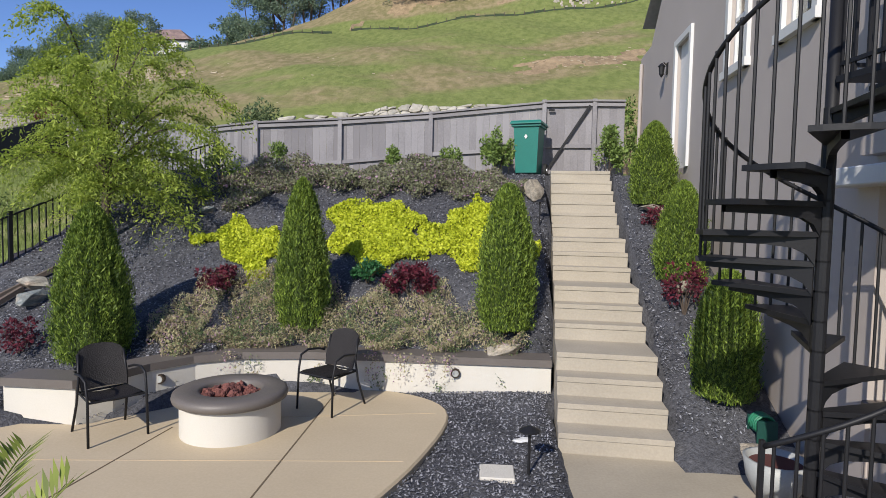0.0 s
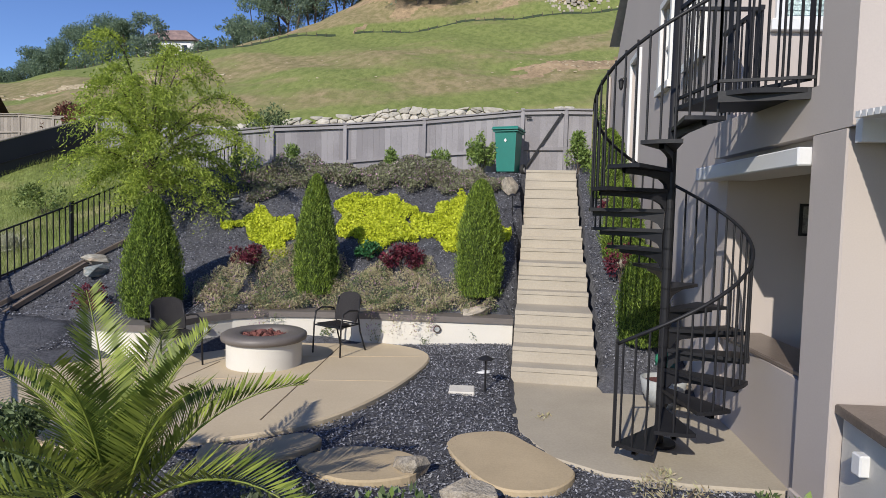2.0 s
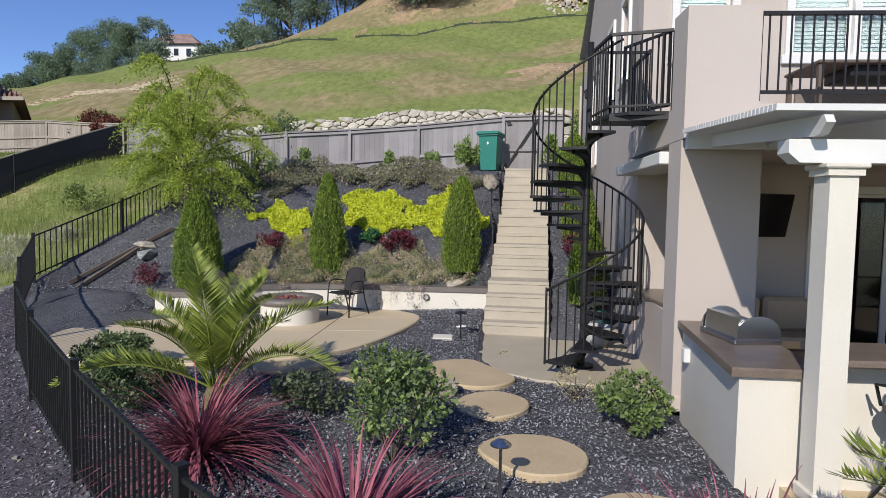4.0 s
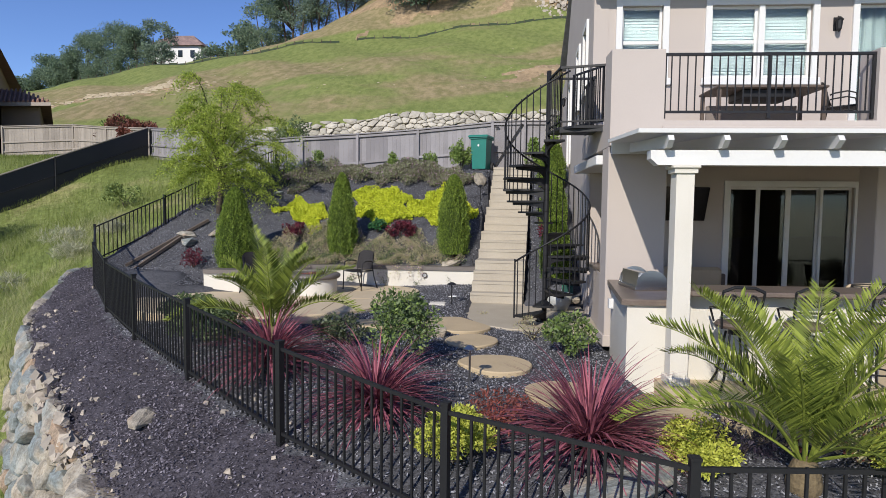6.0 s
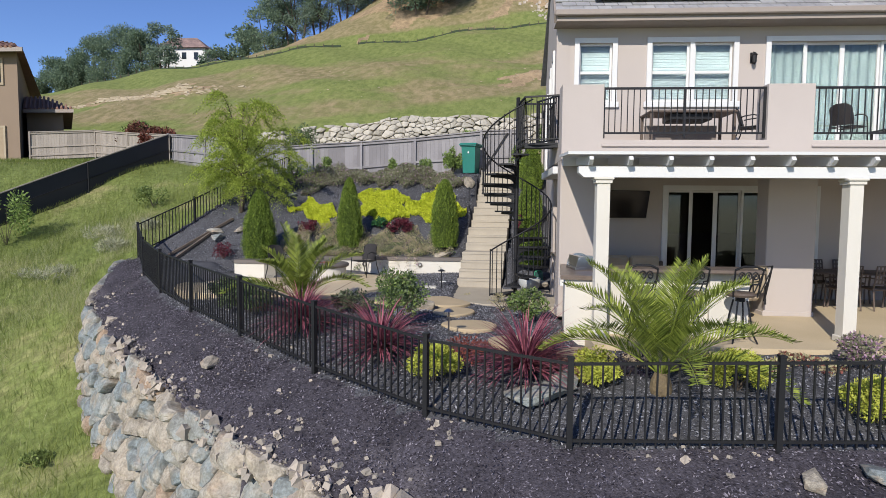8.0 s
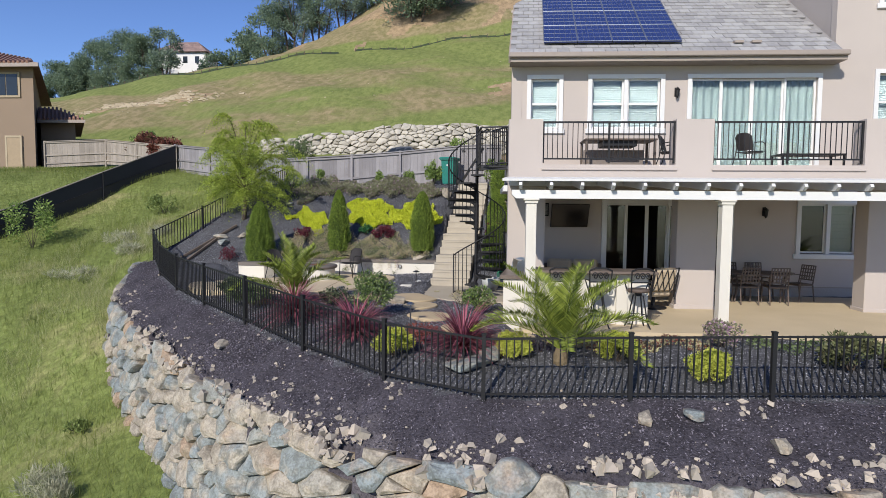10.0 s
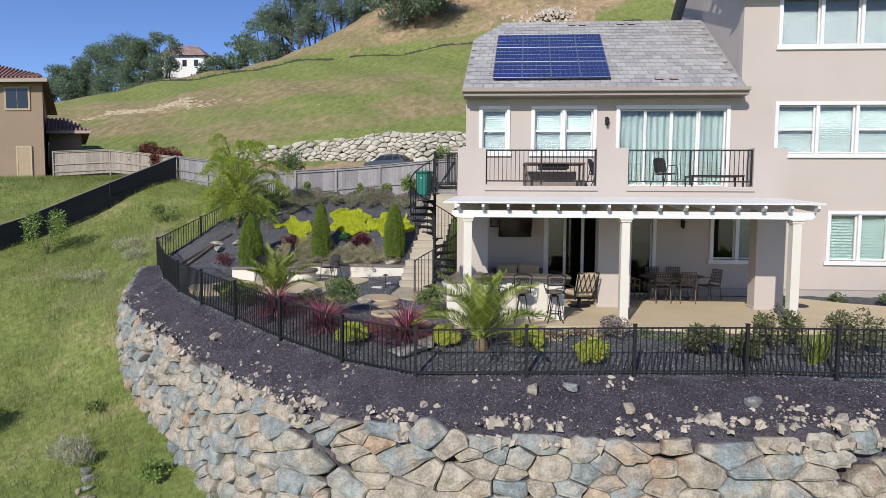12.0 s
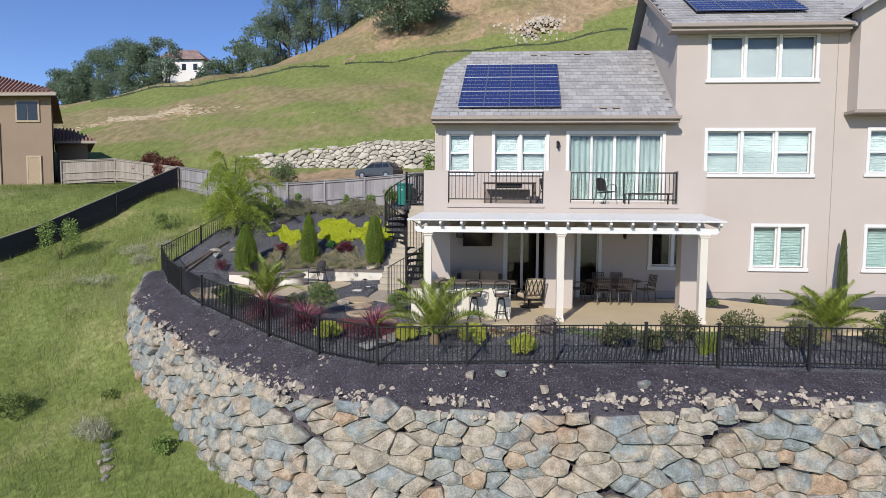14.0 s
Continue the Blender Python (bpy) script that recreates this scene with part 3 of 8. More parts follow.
slot = np.where(((CX + 41) / 8) ** 2 + ((CY - 51) / 2.0) ** 2 + 0.9 * np.sin(CX * 1.3) * np.sin(CY * 1.9 + CX * 0.5) < 0.75, 3, slot)
slot = np.where(((CX - 5) / 6) ** 2 + ((CY - 45.3) / 2.6) ** 2 + 0.8 * np.sin(CX * 1.1 + 0.6 * CY) * np.sin(CY * 1.7) < 0.8, 3, slot)
slot = np.where((CY > 102) & (CY < 122 + 6 * np.sin(CX * 0.3)) & (CX > -50) & (CX < 0) & (np.sin(CX * 0.37 + CY * 0.21) > -0.2), 3, slot)
slot = np.where((CY > 101) & (CY < 106 + 6 * np.sin(CX * 0.2)) & (CX > -40) & (CX < 5), 3, slot)
ground_me.polygons.foreach_set("material_index", slot.reshape(-1).astype(int))
ground_me.polygons.foreach_set("use_smooth", [True] * len(quads))
ground_me.update()
ground = tagged(new("ground", ground_me), "sloping yard of dark bark mulch with green meadow hillside around", "ground", kind="structure")

# ---- house ----
house = thing("house", (0, 0, 0), "three storey beige stucco house with grey tiled roofs", "house")


def holed(geo, x0, x1, y0, y1, z0, z1, holes):
    """A wall facing y, with openings (x0, x1, z0, z1) that go through."""
    xs = sorted({x0, x1, *[h[0] for h in holes], *[h[1] for h in holes]})
    zs = sorted({z0, z1, *[h[2] for h in holes], *[h[3] for h in holes]})
    nx, nz = len(xs), len(zs)

    def full(i, j):
        if not (0 <= i < nx - 1 and 0 <= j < nz - 1):
            return False
        cx, cz = (xs[i] + xs[i + 1]) / 2, (zs[j] + zs[j + 1]) / 2
        return not any(h[0] < cx < h[1] and h[2] < cz < h[3] for h in holes)
    vid = lambda i, j, k: (k * nz + j) * nx + i
    vs = [(x, y, z) for y in (y0, y1) for z in zs for x in xs]
    fs = []
    for i in range(nx - 1):
        for j in range(nz - 1):
            if full(i, j):
                fs += [(vid(i, j, 0), vid(i + 1, j, 0), vid(i + 1, j + 1, 0), vid(i, j + 1, 0)), (vid(i, j + 1, 1), vid(i + 1, j + 1, 1), vid(i + 1, j, 1), vid(i, j, 1))]
                if not full(i - 1, j): fs.append((vid(i, j, 0), vid(i, j + 1, 0), vid(i, j + 1, 1), vid(i, j, 1)))
                if not full(i + 1, j): fs.append((vid(i + 1, j, 0), vid(i + 1, j, 1), vid(i + 1, j + 1, 1), vid(i + 1, j + 1, 0)))
                if not full(i, j - 1): fs.append((vid(i, j, 0), vid(i, j, 1), vid(i + 1, j, 1), vid(i + 1, j, 0)))
                if not full(i, j + 1): fs.append((vid(i, j + 1, 0), vid(i + 1, j + 1, 0), vid(i + 1, j + 1, 1), vid(i, j + 1, 1)))
    geo.add(vs, fs)


TRIM = 0.11
WINDOWS = [  # outer trim x0, x1, z0, z1, number of sashes, kind
    (0.10, 1.07, 4.37, 5.92, 1, "hung"), (1.73, 3.76, 4.37, 5.92, 2, "hung"), (4.35, 7.80, 3.42, 5.92, 4, "slider"),
    (9.12, 12.85, 7.58, 9.26, 3, "fixed"), (9.12, 12.83, 4.33, 6.02, 3, "hung"), (10.81, 12.76, 1.05, 2.71, 2, "side"),
    (14.62, 17.0, 1.05, 2.71, 2, "side"), (14.56, 17.0, 4.36, 6.03, 2, "hung"),
    (2.19, 4.66, 0.0, 2.58, 4, "slider"), (4.80, 5.68, 0.0, 2.58, 1, "slider"), (7.32, 8.98, 1.05, 2.60, 2, "side")]
wall_geo = Geo()
opening = lambda w: (w[0] + TRIM, w[1] - TRIM, w[2] + (TRIM if w[2] > 0.5 and w[5] != "slider" else 0.03), w[3] - TRIM)
holed(wall_geo, -0.27, 8.1, 0, 0.25, -0.3, 6.3, [opening(w) for w in WINDOWS if w[0] < 8.0 and w[1] < 8.3] + [(7.43, 8.1, 1.16, 2.49)])
holed(wall_geo, 8.1, 26, 0, 0.25, -0.3, 9.45, [opening(w) for w in WINDOWS if w[0] > 8.5] + [(8.1, 8.87, 1.16, 2.49)])
part("front_wall", wall_geo, STUCCO, house)
FOOTING = mat("footing_concrete", (0.40, 0.36, 0.33), 0.9, col2=(0.30, 0.27, 0.25), scale=2, fine=40, bump=0.2)
for x0, x1 in ((0.0, 2.19), (5.68, 26.0)):
    part("footing", Geo().box(x0, x1, -0.006, 0.0, -0.1, 0.25), FOOTING, house)
    part("weep_screed", Geo().box(x0, x1, -0.018, 0.0, 0.25, 0.275), FASCIA, house)


SHUTTER = mat("grey_green_shutter", (0.20, 0.29, 0.295), 0.7, bump=0.03)


def window(x0, x1, z0, z1, n, kind, y=0.0):
    deep = kind == "slider"
    w = thing("window" if not deep else "sliding_door", (x0, y, z0), "white framed sliding glass door" if deep else "white framed window with pale blinds behind the glass", "door" if deep else "window", "windows of the house")
    W, H = x1 - x0, z1 - z0
    bottom = 0.0 if deep else TRIM
    tr = Geo().box(0, TRIM, -0.045, 0, 0, H).box(W - TRIM, W, -0.045, 0, 0, H).box(TRIM, W - TRIM, -0.045, 0, H - TRIM, H)
    part("trim", tr, WHITE, w)
    if not deep:
        part("window_sill", Geo().box(-0.05, W + 0.05, -0.07, 0, -0.02, TRIM, c=0.01), WHITE, w)
    a, b = TRIM, W - TRIM
    lo, hi = bottom + 0.02, H - TRIM
    step = (b - a) / n
    for i in range(n):
        u0, u1 = a + i * step, a + (i + 1) * step
        if n > 1 and kind != "slider":
            g = 0.05
            u0, u1 = u0 + (g if i else 0), u1 - (g if i < n - 1 else 0)
        yy = 0.06 + (0.05 if kind == "slider" and i in (1, 2) else 0)
        s = 0.045 if kind != "slider" else 0.048
        fr = Geo().box(u0, u0 + s, yy, yy + 0.05, lo, hi).box(u1 - s, u1, yy, yy + 0.05, lo, hi).box(u0 + s, u1 - s, yy, yy + 0.05, lo, lo + s).box(u0 + s, u1 - s, yy, yy + 0.05, hi - s, hi)
        if kind == "hung" and not (n == 3 and i == 1):
            fr.box(u0 + s, u1 - s, yy - 0.01, yy + 0.05, (lo + hi) / 2 - 0.03, (lo + hi) / 2 + 0.03)
        f = part("sash", fr, WHITE, w)
        halves = ((lo + s, (lo + hi) / 2, GLASS_SCREEN), ((lo + hi) / 2, hi - s, GLASS)) if kind == "hung" else ((lo + s, hi - s, GLASS_DARK if (deep and z0 < 1) or (x0 == 7.32 and i == 0) else GLASS),)
        for za, zb, gm in halves:
            part("pane", Geo().box(u0 + s, u1 - s, yy + 0.02, yy + 0.026, za, zb), gm, f).visible_shadow = False
    if n > 1 and kind != "slider":
        mu = Geo()
        for i in range(1, n):
            mu.box(a + i * step - 0.05, a + i * step + 0.05, -0.02, 0.1, bottom, hi)
        part("mullion", mu, WHITE, w)
    if kind in ("hung", "side"):
        bl = Geo()
        if x0 == 7.32:
            a = W * 0.52
        pitch = 0.059 if kind == "hung" else 0.092
        zz = lo + 0.03
        while zz < hi - 0.02:
            tz, ty = pitch * 1.15, 0.012 if kind == "hung" else 0.045
            bl.add([(a, 0.185, zz), (b, 0.185, zz), (b, 0.185 + ty, zz + tz), (a, 0.185 + ty, zz + tz), (a, 0.180, zz + 0.003), (b, 0.180, zz + 0.003), (b, 0.180 + ty, zz + tz + 0.002), (a, 0.180 + ty, zz + tz + 0.002)], [(0, 1, 2, 3), (7, 6, 5, 4), (0, 4, 5, 1), (3, 2, 6, 7)])
            zz += pitch
        part("blind", bl, SHADE if kind == "hung" else SHUTTER, w)
    elif kind == "fixed":
        part("roller_blind", Geo().box(a, b, 0.17, 0.175, lo, hi), mat("grey_roller", (0.29, 0.325, 0.345), 0.9, bump=0.05), w)
    elif y == 0 and z0 > 3:
        cu = Geo()
        N = 90
        vs = []
        for i in range(N + 1):
            x = a + (b - a) * i / N
            yv = 0.22 + 0.025 * math.sin(i * 1.1)
            vs += [(x, yv, lo), (x, yv, hi)]
        cu.add(vs, [(2 * i, 2 * i + 2, 2 * i + 3, 2 * i + 1) for i in range(N)])
        part("curtain", cu, CURTAIN, w)
    return w


for w in WINDOWS:
    window(*w)

# rooms behind the glass, closed; their dimness is put into a near-black colour
INNER = mat("dimmed_room", (0.05, 0.048, 0.046), 0.9, bump=0.02)
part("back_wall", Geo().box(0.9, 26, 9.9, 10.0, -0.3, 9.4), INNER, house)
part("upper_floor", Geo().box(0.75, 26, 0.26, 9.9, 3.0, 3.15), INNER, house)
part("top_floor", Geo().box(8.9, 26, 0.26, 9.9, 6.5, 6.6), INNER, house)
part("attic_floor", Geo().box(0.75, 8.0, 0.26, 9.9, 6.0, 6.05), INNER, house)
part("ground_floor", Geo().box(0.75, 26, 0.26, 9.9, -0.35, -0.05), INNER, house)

# side walls run back a little askew to the front
SK = 0.075


def askew(points):
    return [(x + SK * y, y, z) for x, y, z in points]


def gap_wall(geo, x0, x1, y0, y1, z0, z1, holes):
    """A wall facing x, askew to the house front, with openings (y0, y1, z0, z1)."""
    b = Geo()
    holed(b, y0, y1, x0, x1, z0, z1, holes)
    geo.add(askew([(y, x, z) for x, y, z in b.v]), [f[::-1] for f in b.f])


SIDE_WINDOWS = [(1.12, 2.02, 4.38, 5.95), (2.92, 3.78, 4.38, 5.95)]
side = Geo()
gap_wall(side, -0.29, -0.04, 0.25, 10.0, -0.5, 6.3, [(a + TRIM, b - TRIM, c + TRIM, d - TRIM) for a, b, c, d in SIDE_WINDOWS] + [(5.62, 6.5, 3.33, 5.62)])
part("side_wall", side, STUCCO, house)
part("side_corner", Geo().box(-0.31, -0.04, -0.012, 0.25, -0.3, 6.3), STUCCO, house)
gable = Geo().add(askew([(-0.28, 0.0, 6.26), (-0.28, 9.0, 6.26), (-0.28, 5.9, 8.8), (-0.28, 3.1, 8.8), (-0.05, 0, 6.26), (-0.05, 9.0, 6.26), (-0.05, 5.9, 8.8), (-0.05, 3.1, 8.8)]),
                  [(3, 2, 1, 0), (4, 5, 6, 7), (0, 4, 7, 3), (2, 6, 5, 1), (3, 7, 6, 2)])
part("gable_wall", gable, STUCCO, house)
wing = Geo().box(8.1, 8.35, 0.25, 10.0, 3, 9.4)
wing.add([(8.1, 0.26, 9.4), (8.1, 10, 9.4), (8.1, 5, 12.4), (8.35, 0.26, 9.4), (8.35, 10, 9.4), (8.35, 5, 12.4)], [(2, 1, 0), (3, 4, 5), (0, 3, 5, 2), (2, 5, 4, 1)])
wing.v = askew(wing.v)
part("wing_side_wall", wing, STUCCO, house)
for y0, y1, z0, z1 in SIDE_WINDOWS:
    sw = thing("window", (-0.29 + SK * y0, y0, z0), "white framed side window with a dark pane", "window", "windows of the house", rz=90 - math.degrees(math.atan(SK)))
    W, H = y1 - y0, z1 - z0
    tr = Geo().box(0, TRIM, 0, 0.05, 0, H).box(W - TRIM, W, 0, 0.05, 0, H).box(TRIM, W - TRIM, 0, 0.05, H - TRIM, H).box(-0.04, W + 0.04, 0, 0.08, 0, TRIM)
    part("trim", tr, WHITE, sw)
    part("sash", Geo().box(TRIM, W - TRIM, -0.1, -0.05, H / 2 - 0.03, H / 2 + 0.03).box(TRIM, TRIM + 0.04, -0.1, -0.05, TRIM, H - TRIM).box(W - TRIM - 0.04, W - TRIM, -0.1, -0.05, TRIM, H - TRIM), WHITE, sw)
    part("pane", Geo().box(TRIM, W - TRIM, -0.085, -0.08, TRIM, H - TRIM), GLASS, sw).visible_shadow = False
sd = thing("side_door", (-0.29 + SK * 5.5, 5.5, 3.33), "white framed side door on the beige wall", "door", rz=90 - math.degrees(math.atan(SK)))
part("trim", Geo().box(0, 0.12, 0, 0.05, 0, 2.4).box(1.0, 1.12, 0, 0.05, 0, 2.4).box(0.12, 1.0, 0, 0.05, 2.29, 2.4), WHITE, sd)
part("door_leaf", Geo().box(0.12, 1.0, -0.1, -0.06, 0.02, 2.29), WHITE, sd)
part("door_handle", Geo().tube([(0.2, -0.06, 1.0), (0.2, 0.0, 1.0), (0.3, 0.0, 1.0)], 0.012, 6), STEEL, sd)
part("downspout", Geo().tube(askew([(-0.34, 9.7, 3.3), (-0.34, 9.7, 6.1)]), 0.04, 8), STUCCO, house)

# jutting bay at the upper storey
bay = Geo().box(13.85, 19, -0.55, 0, 6.55, 9.9)
part("upper_bay", bay, STUCCO, house)
part("bay_ledge", Geo().box(13.75, 19.1, -0.65, 0, 6.42, 6.55, c=0.02), FASCIA, house)
part("control_joint", Geo().bar((13.47, -0.004, 0.3), (13.47, -0.004, 9.2), 0.018, 0.008), mat("joint_shadow_bead", (0.30, 0.27, 0.24), 0.8, bump=0), house)


low_roof = part("low_roof", Geo().add(askew([(-0.35, -0.5, 6.36), (8.1, -0.5, 6.36), (8.1, 4.5, 9.86), (0.70, 4.5, 9.86), (-0.33, 3.1, 8.88), (-0.35, -0.5, 6.26), (8.1, -0.5, 6.26), (8.1, 4.5, 9.76), (0.70, 4.5, 9.76), (-0.33, 3.1, 8.78)]),
                [(0, 1, 2, 3, 4), (9, 8, 7, 6, 5), (0, 5, 6, 1), (1, 6, 7, 2), (2, 7, 8, 3), (3, 8, 9, 4), (4, 9, 5, 0)]), ROOFMAT, house)
part("low_roof_hip", Geo().add(askew([(0.70, 4.5, 9.86), (-0.33, 3.1, 8.88), (-0.33, 5.9, 8.88), (0.70, 4.5, 9.76), (-0.33, 3.1, 8.78), (-0.33, 5.9, 8.78)]), [(0, 1, 2), (5, 4, 3), (1, 4, 5, 2), (0, 3, 4, 1), (2, 5, 3, 0)]), ROOFMAT, house)
part("low_roof_back", Geo().add(askew([(-0.48, 9.0, 6.71), (8.1, 9.0, 6.71), (8.1, 4.5, 9.86), (0.70, 4.5, 9.86), (-0.33, 5.9, 8.88)]), [(4, 3, 2, 1, 0)]), ROOFMAT, house)
part("fascia", Geo().box(-0.38, 8.1, -0.56, -0.50, 6.14, 6.36).box(-0.38, 8.1, -0.5, 0.0, 6.14, 6.17), FASCIA, house)
part("gutter", Geo().box(-0.42, 8.12, -0.66, -0.565, 6.24, 6.37, c=0.02), FASCIA, house)
part("rake_board", Geo().bar(*askew([(-0.37, -0.5, 6.22), (-0.36, 3.1, 8.74)]), 0.05, 0.2), FASCIA, house)
part("high_roof", Geo().add(askew([(7.75, -0.45, 9.42), (13.6, -0.45, 9.42), (26, -0.45, 9.42), (26, 5, 12.9), (7.75, 5, 12.9), (7.75, -0.45, 9.32), (13.6, -0.45, 9.32), (26, -0.45, 9.32), (26, 5, 12.8), (7.75, 5, 12.8)]),
     [(0, 1, 2, 3, 4), (9, 8, 7, 6, 5), (0, 5, 6, 7, 2, 1), (4, 9, 5, 0), (2, 7, 8, 3)]), ROOFMAT, house)
part("high_roof_back", Geo().add(askew([(7.75, 10.45, 9.42), (26, 10.45, 9.42), (26, 5, 12.9), (7.75, 5, 12.9)]), [(3, 2, 1, 0)]), ROOFMAT, house)
part("bay_roof", Geo().add([(13.6, -1.0, 9.75), (16.5, -1.0, 11.6), (19.4, -1.0, 9.75), (13.6, 1.2, 9.75), (16.5, 3.5, 11.6), (19.4, 1.2, 9.75), (13.6, -1.0, 9.65), (16.5, -1.0, 11.5), (19.4, -1.0, 9.65)], [(0, 1, 4, 3), (1, 2, 5, 4), (0, 6, 7, 1), (1, 7, 8, 2)]), ROOFMAT, house)
part("bay_gable", Geo().add([(13.85, -0.55, 9.9), (19, -0.55, 9.9), (16.45, -0.55, 11.45)], [(0, 1, 2)]), STUCCO, house)
part("high_fascia", Geo().box(7.72, 13.6, -0.52, -0.46, 9.2, 9.42).box(7.72, 13.6, -0.46, 0.0, 9.2, 9.24), FASCIA, house)
part("high_gutter", Geo().box(7.7, 13.65, -0.62, -0.525, 9.3, 9.43, c=0.02), FASCIA, house)
part("high_rake", Geo().bar((7.74, -0.45, 9.3), (7.74, 5, 12.78), 0.05, 0.2), FASCIA, house)

# balcony and the piers that bear it
balc = Geo()
balc.box(-0.47, 8.34, -2.45, 0.0, 2.95, 3.33)
part("balcony_deck", balc, STUCCO, house)
for x0, x1 in ((0.28, 3.36), (4.14, 7.51)):
    part("balcony_ledge", Geo().box(x0, x1, -2.495, -2.45, 3.20, 3.245, c=0.008), STUCCO, house)
for x0, x1 in ((-0.47, 0.31), (3.33, 4.17), (7.48, 8.34)):
    part("balcony_pier", Geo().box(x0, x1, -2.45, -2.0, 3.33, 4.37), STUCCO, house)
for x0, x1 in ((-0.47, 0.40), (3.43, 4.33), (7.66, 8.42)):
    gp = part("ground_pier", Geo().box(x0, x1, -2.4, -1.95, -0.1, 2.95, c=0.012), STUCCO, house)
    part("pier_foot", Geo().box(x0 - 0.02, x1 + 0.02, -2.42, -1.93, -0.1, 0.08, c=0.01), STUCCO, gp)
part("patio_ceiling", Geo().box(-0.20, 8.2, -2.42, -0.002, 2.90, 2.948), STUCCO, house)
part("side_half_wall", Geo().add(askew(Geo().box(-0.27, -0.02, -1.95, -0.01, -0.3, 0.95).v), Geo().box(0, 1, 0, 1, 0, 1).f), STUCCO, house)
part("side_counter", Geo().box(-0.36, 0.15, -1.95, -0.01, 0.95, 1.0, c=0.012), COUNTER, house)
part("side_lintel", Geo().box(-0.57, -0.02, -1.945, 0.27, 2.71, 2.86, c=0.012), WHITE, house)
part("side_band", Geo().box(-0.335, -0.03, -1.949, 0.0, 2.86, 2.949), STUCCO, house)


def railing(x0, x1, y, z0, z1, parent_label, n=None, d=0.0):
    r = thing("balcony_railing", (x0, y, z0), parent_label, "railing", "balcony railings")
    L, H = x1 - x0, z1 - z0
    part("top_rail", Geo().box(0, L, -0.022, 0.022, H - 0.04, H), IRON, r)
    part("bottom_rail", Geo().box(0, L, -0.018, 0.018, 0.05, 0.085), IRON, r)
    for u in (0.0, L / 2, L - 0.04):
        part("post", Geo().box(u, u + 0.04, -0.02, 0.02, -0.03, H), IRON, r)
    n = n or int(L / 0.115)
    bal = Geo().box(-0.008, 0.008, -0.008, 0.008, 0.085, H - 0.04).mesh("baluster", IRON)
    for i in range(1, n):
        part("baluster", bal, IRON, r).location = (L * i / n, 0, 0)
    return r


railing(0.31, 3.33, -2.36, 3.40, 4.33, "black iron balcony railing with straight balusters")
railing(4.17, 7.48, -2.36, 3.40, 4.33, "black iron balcony railing with straight balusters")

# patio slab and its joints
def smooth_loop(points, n=8):
    """A rounded closed outline through points."""
    out = []
    k = len(points)
    for i in range(k):
        p0, p1, p2, p3 = [Vector(points[(i + j - 1) % k]) for j in range(4)]
        for s in range(n):
            t = s / n
            out.append(tuple(0.5 * ((2 * p1) + (p2 - p0) * t + (2 * p0 - 5 * p1 + 4 * p2 - p3) * t * t + (3 * p1 - p0 - 3 * p2 + p3) * t ** 3)))
    return out


slab = Geo()
slab.prism([(-0.3, -5.25), (9.2, -5.25), (10.2, -4.9), (24, -4.6), (24, -1.9), (12.4, -1.75), (11.0, -1.05), (9.9, -0.0), (-0.27, 0.0), (-0.27, -1.8)], -0.25, 0.0)
tagged(part("pavement", slab, PATIOCON), "tan stained concrete patio slab under the pergola", "pavement", kind="structure")
solid("planting_pocket", Geo().prism([(9.1 + 0.42 * math.cos(0.3 * k), -1.5 + 0.5 * math.sin(0.3 * k)) for k in range(21)], -0.05, 0.012), GRAVEL, "round pocket of dark mulch in the concrete walk", "planting bed")
land = [(-2.58, 1.25), (-2.66, -0.2), (-2.60, -0.75), (-2.35, -1.35), (-1.9, -1.66), (-1.2, -1.8), (-0.28, -1.84), (-0.28, 0.9), (-1.38, 1.3)]
tagged(part("pavement", Geo().prism(land, -0.25, -0.004, inset=0.02), LANDING), "tan concrete landing at the foot of the stairs", "pavement", kind="structure")
FIRE_PATIO = smooth_loop([(-3.78, 1.9), (-3.95, 0.5), (-4.5, -0.85), (-5.3, -1.6), (-6.6, -2.0), (-8.4, -1.6), (-9.2, -0.5), (-9.0, 0.6), (-8.4, 1.0), (-7.6, 0.98), (-7.38, 1.3), (-7.12, 1.8), (-6.7, 2.22), (-6.0, 2.46), (-4.6, 2.54)], 6)
tagged(part("pavement", Geo().prism(FIRE_PATIO, -0.1, 0.15, inset=0.02), CONCRETE), "tan concrete patio with saw cut joints round the fire pit", "pavement", kind="structure")

JOINT = mat("saw_cut", (0.17, 0.125, 0.075), 0.95, bump=0.1)
PALE_JOINT = mat("filled_saw_cut", (0.56, 0.44, 0.29), 0.9, bump=0.1)
patio_slab = bpy.data.objects["pavement.002"]
for (ax, ay), (bx, by) in (((-6.85, -1.2), (-6.6, 1.0)), ((-5.22, -1.15), (-5.2, 2.35)), ((-8.3, 0.02), (-4.1, 0.40)), ((-5.6, 1.42), (-3.9, 1.74))):
    across = abs(bx - ax) > abs(by - ay)
    part("joint", Geo().bar((ax, ay, 0.1515), (bx, by, 0.1515), 0.009 if across else 0.014, 0.004), PALE_JOINT if across else JOINT, patio_slab)

